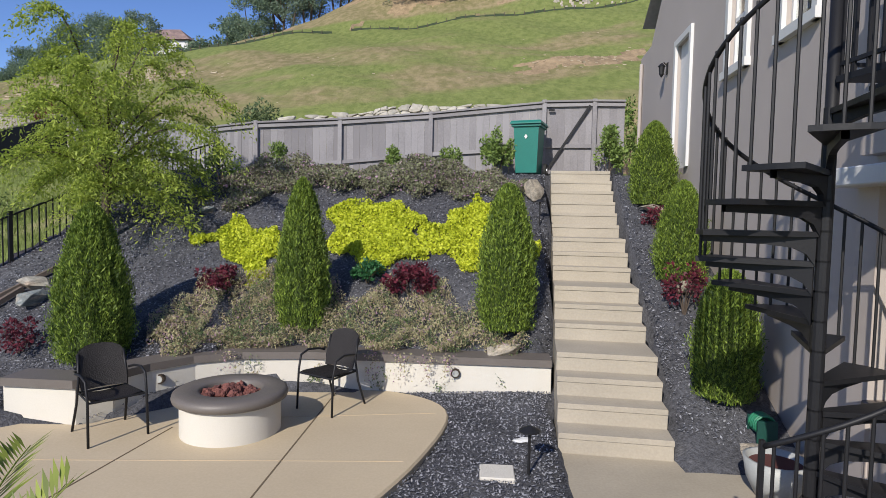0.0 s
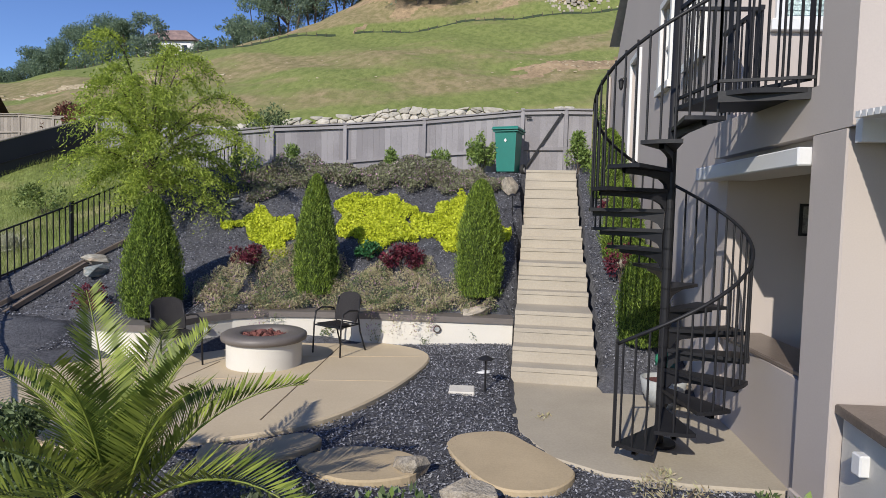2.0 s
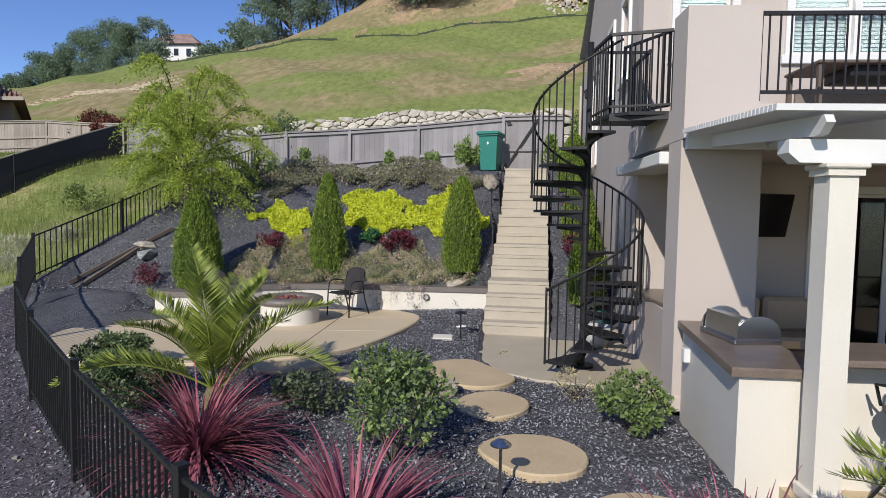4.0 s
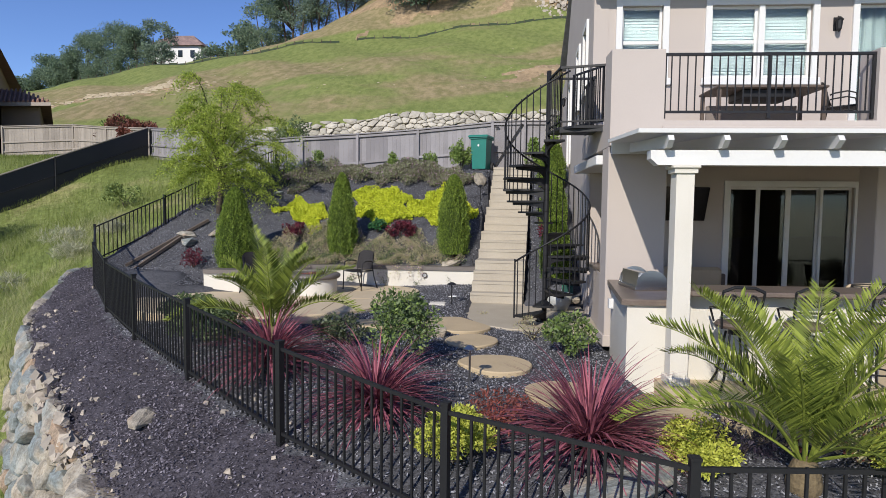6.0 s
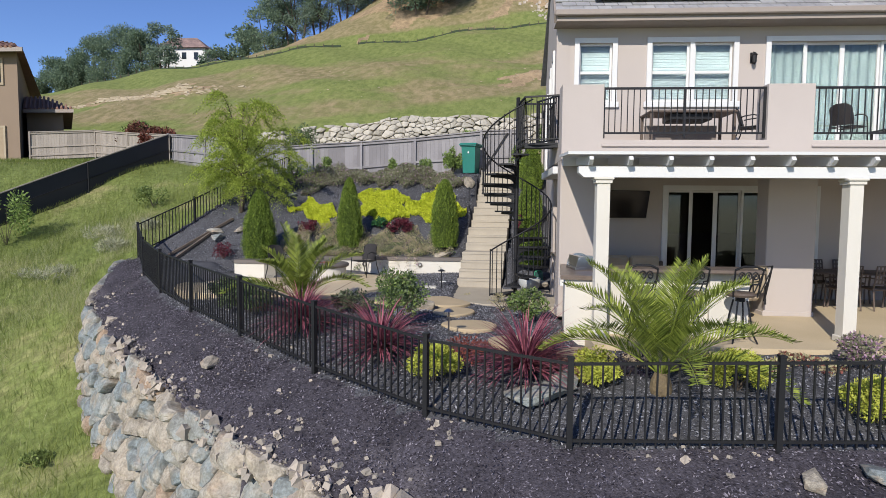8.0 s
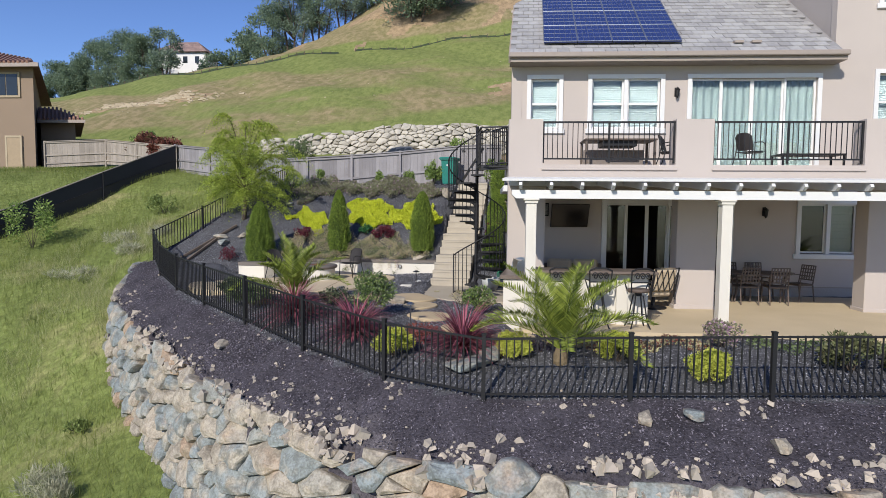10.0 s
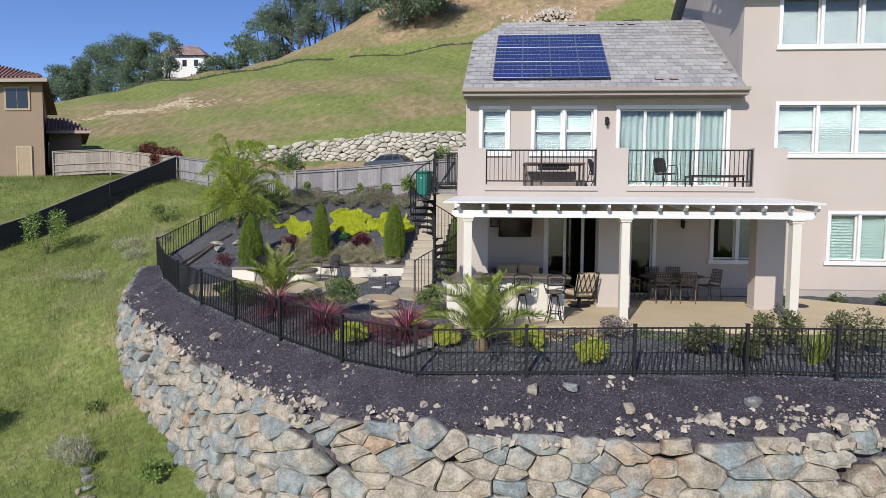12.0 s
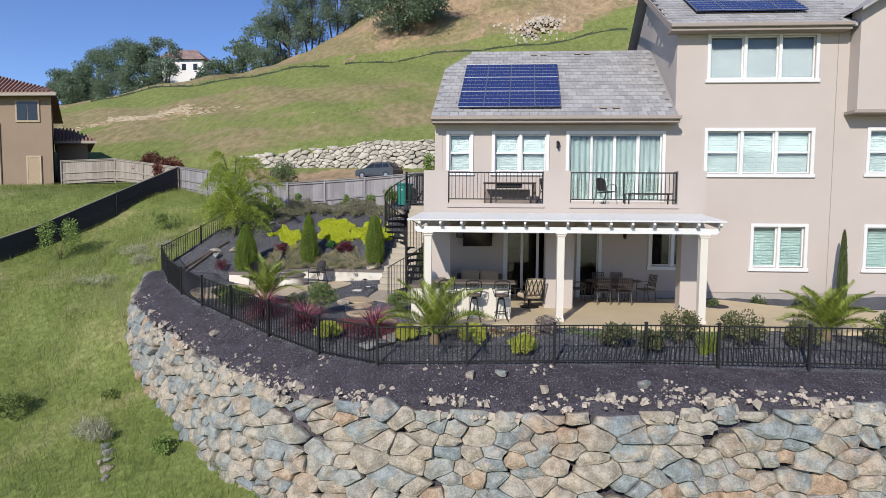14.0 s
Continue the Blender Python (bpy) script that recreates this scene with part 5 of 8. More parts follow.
def weeping_tree(x, y):
    z0 = ground_at(x, y)
    t = thing("weeping_tree", (x, y, z0), "light green weeping tree with feathery drooping foliage", "tree")
    part("trunk", Geo().tube([(0, 0, -0.2), (0.06, -0.04, 0.5), (0.02, 0.05, 1.1), (0.1, 0.0, 1.7)], 0.085, 9, 0.05), BARK, t, smooth=True)
    base_pts, outs = [], []
    for k in range(30):
        a = 2.39996 * k + rng.uniform(-0.25, 0.25)
        level = k / 29
        reach = (0.65 + 1.0 * math.sin(math.pi * (0.25 + 0.6 * level))) * rng.uniform(0.75, 1.12) * (1.0 + 0.2 * math.cos(a))
        rise = -0.25 + 2.25 * level * rng.uniform(0.85, 1.1)
        base = Vector((0.05, 0, 0.8 + 0.8 * level))
        arch = lambda u: base + Vector((math.cos(a) * reach * u, math.sin(a) * reach * u, (rise + 0.55) * math.sin(u * 1.75) - 0.75 * u * u))
        part("limb", Geo().tube([arch(s / 8) for s in range(9)], 0.02, 6, 0.006), BARK, t)
        for j in range(110):
            u = rng.uniform(0.15, 1.05)
            p = arch(u)
            b2 = a + rng.normal(0, 1.1)
            ln = rng.uniform(0.25, 0.75)
            v = np.linspace(0, 1, 17)
            base_pts.append(np.stack([p.x + math.cos(b2) * ln * 0.8 * v, p.y + math.sin(b2) * ln * 0.8 * v, p.z + 0.16 * np.sin(v * 2.2) - ln * 0.95 * v * v], 1))
            outs.append(np.stack([np.full(17, math.cos(b2) * 0.6), np.full(17, math.sin(b2) * 0.6), 0.3 - v * 1.2], 1))
    pts = np.concatenate(base_pts)
    pts = pts + rng.normal(size=pts.shape) * 0.035
    part("foliage", leaf_mesh("foliage", pts, 0.060, L_TREE, 0.34, 0, np.concatenate(outs)), L_TREE, t)
    return t


weeping_tree(-9.85, 4.9)


def palm(x, y, length, n, label, lean=0.0):
    p = thing("palm", (x, y, ground_at(x, y)), label, "palm", "young palms")
    part("trunk", Geo().lathe([(0.0, -0.1), (0.11, -0.1), (0.135, 0.05), (0.12, 0.15), (0.08, 0.25), (0.0, 0.28)], seg=14), mat("palm_boss", (0.19, 0.145, 0.08), 0.9, col2=(0.085, 0.062, 0.036), scale=14, bump=0.8, bump_scale=30), p, "stubby fibrous trunk")
    for k in range(n):
        a = 2.3999 * k + rng.uniform(-0.15, 0.15)
        f = k / n
        up0 = 1.46 - 0.95 * f + rng.uniform(-0.1, 0.1)
        L = length * rng.uniform(0.85, 1.1)
        pos, el = Vector((0.05 * math.cos(a), 0.05 * math.sin(a), 0.25)), up0
        path = [pos.copy()]
        S = 14
        for s in range(S):
            pos = pos + Vector((math.cos(a) * math.cos(el), math.sin(a) * math.cos(el), math.sin(el))) * L / S
            el -= (0.045 + 0.055 * f) * (0.4 + 1.4 * s / S)
            path.append(pos.copy())
        g = Geo().tube(path, 0.014, 5, 0.003)
        side = Vector((-math.sin(a), math.cos(a), 0))
        M = 58
        for i in range(M):
            u = 0.16 + 0.84 * i / M
            idx2 = min(int(u * S), S - 1)
            fr = u * S - idx2
            q = path[idx2].lerp(path[idx2 + 1], fr)
            d = (path[idx2 + 1] - path[idx2]).normalized()
            upv = side.cross(d).normalized()
            if upv.z < 0:
                upv = -upv
            ll = length * 0.225 * math.sin(min(1, (u + 0.12)) * math.pi * 0.92) ** 0.6 * rng.uniform(0.85, 1.1)
            for s in (-1, 1):
                w = (side * s * 0.85 + d * 0.62 + upv * (0.50 + rng.uniform(-0.2, 0.15))).normalized()
                tip = q + w * ll
                th = d * 0.0115
                g.add([q - th, q + w * ll * 0.5 + th * 0.9, tip, q + w * ll * 0.5 - th * 1.3], [(0, 1, 2, 3)])
        part("frond", g, L_PALM, p)
    return p


palm(-5.32, -3.35, 1.38, 15, "young feather palm with arching yellow green fronds in dark mulch")
palm(0.24, -6.7, 1.55, 19, "young feather palm with a stubby trunk behind the iron fence")
palm(10.3, -5.7, 1.35, 20, "young feather palm beside the concrete walk")


def cordyline(x, y, h, n):
    c = thing("cordyline", (x, y, ground_at(x, y)), "burgundy spiky cordyline with long strap leaves", "plant", "red spiky plants")
    part("stem", Geo().tube([(0, 0, -0.05), (0, 0, 0.2)], 0.05, 8, 0.04), BARK, c)
    g = Geo()
    for k in range(n):
        a, el = rng.uniform(0, 6.283), math.acos(rng.uniform(0.02, 1)) * -0.95 + 1.5
        L = h * rng.uniform(0.75, 1.15)
        pos = Vector((0.03 * math.cos(a), 0.03 * math.sin(a), rng.uniform(0.08, 0.22)))
        side = Vector((-math.sin(a), math.cos(a), 0))
        w0 = rng.uniform(0.008, 0.0145)
        vs = []
        S = 6
        for s in range(S + 1):
            u = s / S
            w = w0 * (0.5 + 1.1 * u) if u < 0.35 else w0 * 0.9 * (1 - (u - 0.35) / 0.65) ** 0.8 + 0.001
            vs += [pos - side * w, pos + side * w]
            pos = pos + Vector((math.cos(a) * math.cos(el), math.sin(a) * math.cos(el), math.sin(el))) * L / S
            el -= 0.07 + 0.22 * u * rng.uniform(0.4, 1.2)
        g.add(vs, [(2 * s, 2 * s + 1, 2 * s + 3, 2 * s + 2) for s in range(S)])
    part("leaves", g, L_RED, c)
    return c


cordyline(-4.95, -4.45, 0.85, 420)
cordyline(-3.42, -5.6, 0.80, 400)
cordyline(-1.38, -6.25, 0.92, 460)

# low planting on the slope
cover("golden_ground_cover", [(-8.1, 4.7), (-7.6, 5.15), (-6.75, 4.8), (-6.5, 3.75), (-6.95, 3.65), (-7.3, 4.25)], 0.20, 10000, 0.042, L_GOLD, "bright yellow golden creeper spreading over dark mulch", "ground cover", aspect=0.8, lumps=2.4)
cover("golden_ground_cover", [(-6.1, 5.25), (-5.6, 5.95), (-4.55, 5.6), (-4.35, 4.4), (-4.65, 3.85), (-5.1, 3.8), (-5.7, 4.5)], 0.24, 17000, 0.042, L_GOLD, "bright yellow golden creeper spreading over dark mulch", "ground cover", aspect=0.8, lumps=2.2)
cover("golden_ground_cover", [(-4.4, 5.05), (-3.5, 5.9), (-2.5, 4.7), (-2.75, 4.15), (-3.4, 4.15), (-3.85, 4.0), (-4.25, 4.5)], 0.22, 14000, 0.042, L_GOLD, "bright yellow golden creeper spreading over dark mulch", "ground cover", aspect=0.8, lumps=2.5)
cover("heath_hedge", [(-8.6, 6.2), (-7.85, 6.9), (-6.3, 7.1), (-2.9, 7.0), (-2.45, 6.0), (-3.3, 6.1), (-4.9, 6.05), (-6.9, 6.2), (-7.9, 5.5)], 0.52, 36000, 0.045, L_HEATH, "dusky bronze green heath hedge with tiny pink flowers", "hedge", L_PINK, 0.08, lumps=0.7)
cover("trailing_herb", [(-7.7, 2.2), (-7.6, 3.0), (-6.9, 3.8), (-6.0, 3.85), (-5.5, 3.4), (-4.6, 3.5), (-3.9, 3.45), (-3.2, 3.1), (-2.9, 2.68), (-4.9, 2.64), (-6.5, 2.54), (-7.2, 2.0)], 0.34, 46000, 0.034, L_DRY, "brownish trailing herbs with small pink flowers above the seat wall", "ground cover", L_PINK, 0.10, aspect=0.35, lumps=2.6, up=0.7)
cover("trailing_herb", [(-7.5, 2.4), (-6.9, 3.5), (-6.0, 3.6), (-5.0, 3.3), (-3.9, 3.3), (-3.1, 2.95), (-2.7, 2.66), (-4.9, 2.62), (-6.5, 2.5), (-7.1, 2.05)], 0.36, 15000, 0.034, L_GREEN, "green herb sprigs growing among the trailing herbs", "ground cover", aspect=0.35, lumps=3.1, up=0.7, edge=0.35)
for x, y, r in ((-6.5, 2.28, 0.16), (-4.75, 2.44, 0.10), (-4.4, 2.44, 0.14), (-4.05, 2.44, 0.12), (-3.8, 2.44, 0.08)):
    n = 150
    u = rng.uniform(0, 1, n)
    pts = np.stack([r * 0.8 * np.round(rng.normal(0, 1.2, n)) * 0.5 + rng.normal(0, 0.015, n), -0.05 - 0.05 * rng.uniform(0, 1, n), 0.07 - u * 0.40 * np.abs(np.sin(u * 37 + x)) ** 0.5], 1)
    tv = thing("trailing_plant", (x, y, 0.62), "pink flowering plant trailing over the wall cap", "plant", "trailing plants")
    part("foliage", leaf_mesh("foliage", pts, 0.026, None, 0.5, -0.5, mats=[L_DRY, L_PINK], slots=(rng.uniform(0, 1, n) < 0.35).astype(int)), L_DRY, tv)

MAROON = "maroon barberry shrub in dark mulch"
bush("barberry", -7.15, 3.35, 0.38, 0.42, 900, 0.06, L_MAROON, MAROON, group="maroon shrubs")
bush("barberry", -4.40, 3.50, 0.46, 0.46, 1300, 0.06, L_MAROON, MAROON, group="maroon shrubs")
bush("barberry", -9.30, 2.3, 0.36, 0.45, 700, 0.05, L_MAROON, MAROON, group="maroon shrubs")
bush("barberry", -0.52, 5.1, 0.30, 0.35, 500, 0.05, L_MAROON, MAROON, group="maroon shrubs")
bush("loropetalum", -0.70, 3.05, 0.32, 0.75, 700, 0.05, L_MAROON, "sparse plum coloured upright shrub", group="maroon shrubs")
bush("emerald_shrub", -5.05, 3.68, 0.28, 0.34, 700, 0.06, leaf_mat("emerald_leaf", (0.05, 0.17, 0.06), (0.025, 0.09, 0.035)), "small emerald green rounded shrub")
for x, y, r, h in ((-5.25, 7.35, 0.24, 0.55), (-4.05, 7.5, 0.28, 0.6), (-8.6, 6.7, 0.4, 0.7), (-7.7, 7.3, 0.35, 0.6)):
    bush("fresh_shrub", x, y, r, h, 900, 0.06, L_BRIGHT, "small bright green shrub by the board fence", group="shrubs by the fence")
bush("fresh_shrub", -3.05, 7.7, 0.42, 1.0, 2000, 0.07, L_BRIGHT, "rounded bright green shrub beside the waste bin", group="shrubs by the fence")
bush("fresh_shrub", -0.72, 7.75, 0.42, 1.05, 2000, 0.07, L_BRIGHT, "rounded bright green shrub beside the gate", group="shrubs by the fence")
bush("broadleaf_shrub", -3.38, -4.25, 0.60, 0.95, 3600, 0.05, L_GREEN, "leafy green shrub beside the stepping stones", group="yard shrubs", flowers=L_BRIGHT, share=0.35)
bush("broadleaf_shrub", -1.16, -3.3, 0.44, 0.60, 2400, 0.05, L_GREEN, "leafy green shrub beside the stepping stones", group="yard shrubs", flowers=L_BRIGHT, share=0.35, clumps=11)
bush("broadleaf_shrub", -6.35, -3.2, 0.62, 0.6, 4000, 0.05, L_GREEN, "low leafy green shrub behind the iron fence", group="yard shrubs")
bush("broadleaf_shrub", -7.1, -2.2, 0.5, 0.5, 3000, 0.05, L_GREEN, "low leafy green shrub behind the iron fence", group="yard shrubs")
bush("grey_shrub", -4.35, -3.3, 0.42, 0.45, 1300, 0.05, leaf_mat("grey_green_leaf", (0.13, 0.16, 0.09), (0.07, 0.09, 0.05)), "soft grey green low shrub", group="yard shrubs")
bush("dry_shrub", -1.55, -2.35, 0.36, 0.36, 500, 0.05, L_DRY, "sparse dry twiggy shrub at the landing edge", group="yard shrubs", aspect=0.2)
bush("dry_shrub", -2.35, 0.15 - 0.35, 0.22, 0.25, 260, 0.05, L_DRY, "sparse dry twiggy shrub at the landing edge", group="yard shrubs", aspect=0.2, stems=8)
bush("crimson_ground_shrub", -2.15, -5.75, 0.42, 0.34, 1200, 0.045, leaf_mat("rust_leaf", (0.30, 0.09, 0.07), (0.15, 0.05, 0.04)), "low rusty red feathery shrub", group="yard shrubs", aspect=0.3)
for x, y, r in ((-2.58, -6.35, 0.40), (-0.52, -6.5, 0.36), (1.2, -6.6, 0.42), (2.4, -7.3, 0.40)):
    bush("lime_mound", x, y, r, 0.48, 6500, 0.032, L_LIME, "rounded lime yellow mound shrub in dark mulch", group="lime mounds", clumps=30)
bush("lavender_mound", -0.05, -6.2, 0.42, 0.3, 900, 0.05, mat("dark_purple_leaf", (0.035, 0.025, 0.045), 0.7, bump=0), "low dark purple spiky plant", group="yard shrubs", aspect=0.2, up=0.8)
bush("pink_shrub", 3.15, -5.85, 0.46, 0.46, 1600, 0.05, L_HEATH, "pink flowering heath shrub at the patio edge", flowers=L_PINK, share=0.35, group="yard shrubs")
for x, y, r, h in ((4.75, -6.8, 0.5, 0.7), (5.5, -6.9, 0.4, 0.6), (6.35, -6.35, 0.62, 1.0), (7.9, -6.4, 0.66, 1.0), (9.3, -6.5, 0.5, 0.8), (11.6, -6.0, 0.6, 0.9), (12.7, -6.6, 0.5, 0.7)):
    bush("broadleaf_shrub", x, y, r, h * 0.9, 2200, 0.06, leaf_mat("bronze_green_leaf", (0.17, 0.19, 0.085), (0.085, 0.085, 0.045)), "bronze green leafy shrub behind the iron fence", group="yard shrubs")
for x, y in ((6.75, -6.95), (7.0, -6.8)):
    g = Geo()
    ir = thing("strap_leaf_plant", (x, y, ground_at(x, y)), "clump of upright yellow green strap leaves", "plant", "strap leaf plants")
    for k in range(55):
        a, ln, l0 = rng.uniform(0, 6.283), rng.uniform(0.05, 0.38), rng.uniform(0.35, 0.75)
        s = Vector((-math.sin(a), math.cos(a), 0)) * 0.008
        b0 = Vector((0.08 * math.cos(a), 0.08 * math.sin(a), 0))
        t1 = b0 + Vector((math.cos(a) * ln, math.sin(a) * ln, l0))
        md = b0.lerp(t1, 0.5) + Vector((0, 0, 0.05))
        g.add([b0 - s, b0 + s, md + s, md - s, t1], [(0, 1, 2, 3), (3, 2, 4)])
    part("leaves", g, L_PALM, ir)
for x, y, r in ((10.95, -0.55, 0.30), (12.4, -0.6, 0.38), (9.05, -1.45, 0.26), (13.2, -1.0, 0.4)):
    bush("broadleaf_shrub", x, y, r, 0.45, 1000, 0.06, L_GREEN, "small rounded green shrub by the house wall", group="wall shrubs")
cover("low_herbs", [(0.5, -6.3), (2.9, -6.0), (2.9, -5.5), (0.6, -5.55)], 0.16, 2500, 0.045, L_DRY, "low mixed herbs along the patio edge", "ground cover", flowers=leaf_mat("rust_bloom", (0.25, 0.09, 0.07), (0.15, 0.06, 0.05)), share=0.35)
cover("low_herbs", [(3.7, -6.2), (8.5, -6.0), (8.5, -5.55), (3.7, -5.55)], 0.15, 2500, 0.045, L_GREEN, "low mixed herbs along the patio edge", "ground cover")

# ---- mulch chips, stones and rocks in the yard ----
def scatter_chips(x0, x1, y0, y1, n, size, material, label):
    cx, cy = rng.uniform(x0, x1, n), rng.uniform(y0, y1, n)
    ok = inside(YARD, cx, cy) & ~inside(FIRE_PATIO, cx, cy) & ~inside(land, cx, cy) & ~((cx > -0.6) & (cy > -5.4)) & ~inside([(-2.65, 0.6), (-2.02, 8.4), (-0.85, 8.4), (-1.4, 0.6)], cx, cy)
    ok &= inside(PLANTED, cx, cy) == (material == CHIP2)
    cx, cy = cx[ok], cy[ok]
    pts = np.stack([cx, cy, height(cx, cy) + 0.016], 1)
    flat = np.stack([rng.normal(size=len(cx)), rng.normal(size=len(cx)), 0.15 * rng.normal(size=len(cx))], 1)
    tagged(new("mulch_chips", leaf_mesh("mulch_chips", pts, size, material, 0.45, 0.0, flat * 1.5, flat=0.35)), label, "mulch", kind="stuff")


CHIP = mat("bark_chip", (0.225, 0.205, 0.24), 0.85, col2=(0.028, 0.023, 0.030), scale=3, fine=20, amount=0.5, bump=0, island=1.1, spec=0.35)
CHIP2 = mat("slate_chip", (0.29, 0.295, 0.325), 0.85, col2=(0.052, 0.053, 0.062), scale=3, fine=20, amount=0.5, bump=0, island=1.1, spec=0.35)
scatter_chips(-13, 14, -9.5, -4.6, 150000, 0.030, CHIP, "dark shredded bark mulch chips scattered over the beds")
scatter_chips(-13.0, -5.0, -6.0, 3.4, 80000, 0.030, CHIP, "dark shredded bark mulch chips outside the iron fence")
scatter_chips(-8.0, 14.0, -7.9, -4.8, 90000, 0.030, CHIP2, "slate grey mulch chips in the beds behind the iron fence")
scatter_chips(-9.0, -0.3, -5.0, 2.6, 130000, 0.028, CHIP2, "slate grey mulch chips between the stepping stones")
scatter_chips(-12.2, -0.3, 2.0, 7.6, 90000, 0.032, CHIP2, "slate grey mulch chips on the planted slope")


def rock_mat(name):
    m = mat(name, (1, 1, 1), 0.9, col2=(0.50, 0.485, 0.46), scale=5, fine=30, amount=1.3, bump=1.0, bump_scale=14)
    nt = m.node_tree
    b = nt.nodes["Principled BSDF"]
    old = b.inputs["Base Color"].links[0].from_socket
    info = nt.nodes.new("ShaderNodeObjectInfo")
    ramp = nt.nodes.new("ShaderNodeValToRGB")
    ramp.color_ramp.interpolation = "CONSTANT"
    tones = [(0.0, (0.255, 0.285, 0.285)), (0.22, (0.35, 0.315, 0.262)), (0.40, (0.30, 0.312, 0.292)), (0.56, (0.385, 0.345, 0.285)), (0.70, (0.235, 0.270, 0.280)), (0.86, (0.375, 0.275, 0.195)), (0.91, (0.355, 0.335, 0.29))]
    while len(ramp.color_ramp.elements) < len(tones):
        ramp.color_ramp.elements.new(0.5)
    for e, (p, c) in zip(ramp.color_ramp.elements, tones):
        e.position, e.color = p, (*c, 1)
    nt.links.new(info.outputs["Random"], ramp.inputs["Fac"])
    # stains of ochre and pale lime across the stones
    co = nt.nodes.new("ShaderNodeTexCoord")
    ns = nt.nodes.new("ShaderNodeTexNoise")
    ns.inputs["Scale"].default_value, ns.inputs["Detail"].default_value = 2.6, 9
    nt.links.new(co.outputs["Object"], ns.inputs["Vector"])
    mr = nt.nodes.new("ShaderNodeMapRange")
    mr.inputs["From Min"].default_value, mr.inputs["From Max"].default_value, mr.inputs["To Max"].default_value = 0.50, 0.66, 0.65
    nt.links.new(ns.outputs["Fac"], mr.inputs["Value"])
    st = nt.nodes.new("ShaderNodeMix")
    st.data_type = "RGBA"
    st.inputs["B"].default_value = (0.46, 0.39, 0.295, 1)
    nt.links.new(mr.outputs["Result"], st.inputs["Factor"])
    nt.links.new(ramp.outputs["Color"], st.inputs["A"])
    rust = nt.nodes.new("ShaderNodeTexNoise")
    rust.inputs["Scale"].default_value, rust.inputs["Detail"].default_value, rust.inputs["Roughness"].default_value = 0.9, 10, 0.68
    nt.links.new(co.outputs["Object"], rust.inputs["Vector"])
    rr = nt.nodes.new("ShaderNodeMapRange")
    rr.inputs["From Min"].default_value, rr.inputs["From Max"].default_value, rr.inputs["To Max"].default_value = 0.53, 0.70, 0.75
    nt.links.new(rust.outputs["Fac"], rr.inputs["Value"])
    ro = nt.nodes.new("ShaderNodeMix")
    ro.data_type = "RGBA"
    ro.inputs["B"].default_value = (0.40, 0.27, 0.18, 1)
    nt.links.new(rr.outputs["Result"], ro.inputs["Factor"])
    nt.links.new(st.outputs["Result"], ro.inputs["A"])
    mul = nt.nodes.new("ShaderNodeMix")
    mul.data_type, mul.blend_type = "RGBA", "MULTIPLY"
    mul.inputs["Factor"].default_value = 0.9
    nt.links.new(ro.outputs["Result"], mul.inputs["A"])
    nt.links.new(old, mul.inputs["B"])
    nt.links.new(mul.outputs["Result"], b.inputs["Base Color"])
    return m


ROCK = rock_mat("quarry_rock")


def boulder(seed, npt=22, power=2.6):
    """An angular quarried block, about 1 m across."""
    r2 = np.random.default_rng(seed)
    bm = bmesh.new()
    for i in range(npt):
        v = r2.normal(size=3)
        v /= (np.abs(v) ** power).sum() ** (1 / power)
        v *= r2.uniform(0.80, 1.04)
        bm.verts.new(Vector(v * 0.5))
    res = bmesh.ops.convex_hull(bm, input=bm.verts[:])
    loose = [v for v in bm.verts if not v.link_faces]
    bmesh.ops.delete(bm, geom=loose, context="VERTS")
    bmesh.ops.dissolve_limit(bm, angle_limit=0.10, verts=bm.verts[:], edges=bm.edges[:])
    bmesh.ops.bevel(bm, geom=bm.edges[:], offset=0.016, segments=1, affect="EDGES")
    me = bpy.data.meshes.new("stone")
    bm.to_mesh(me)
    bm.free()
    me.materials.append(ROCK)
    return me


BOULDERS = [boulder(100 + i, 13 + i % 5 * 2, 3.2 + 1.2 * (i % 4)) for i in range(18)]
arc = [0.0]
for a, b in zip(ROCK_TOP, ROCK_TOP[1:]):
    arc.append(arc[-1] + math.hypot(b[0] - a[0], b[1] - a[1]))


def on_wall(u):
    """Place on the lip of the rock wall, and the way out of it."""
    def at(w):
        w = min(max(w, 0.0), arc[-1])
        k = max(i for i in range(len(arc) - 1) if arc[i] <= w or i == 0)
        t = (w - arc[k]) / (arc[k + 1] - arc[k])
        return [ROCK_TOP[k][i] * (1 - t) + ROCK_TOP[k + 1][i] * t for i in range(3)]
    u = min(max(u, 0.0), arc[-1])
    p, q, r = at(u - 0.9), at(u), at(u + 0.9)
    dx, dy = r[0] - p[0], r[1] - p[1]
    L = math.hypot(dx, dy)
    mid = [(p[i] + r[i]) / 4 + q[i] / 2 for i in range(3)]
    return mid, (dy / L, -dx / L), math.degrees(math.atan2(dy, dx))


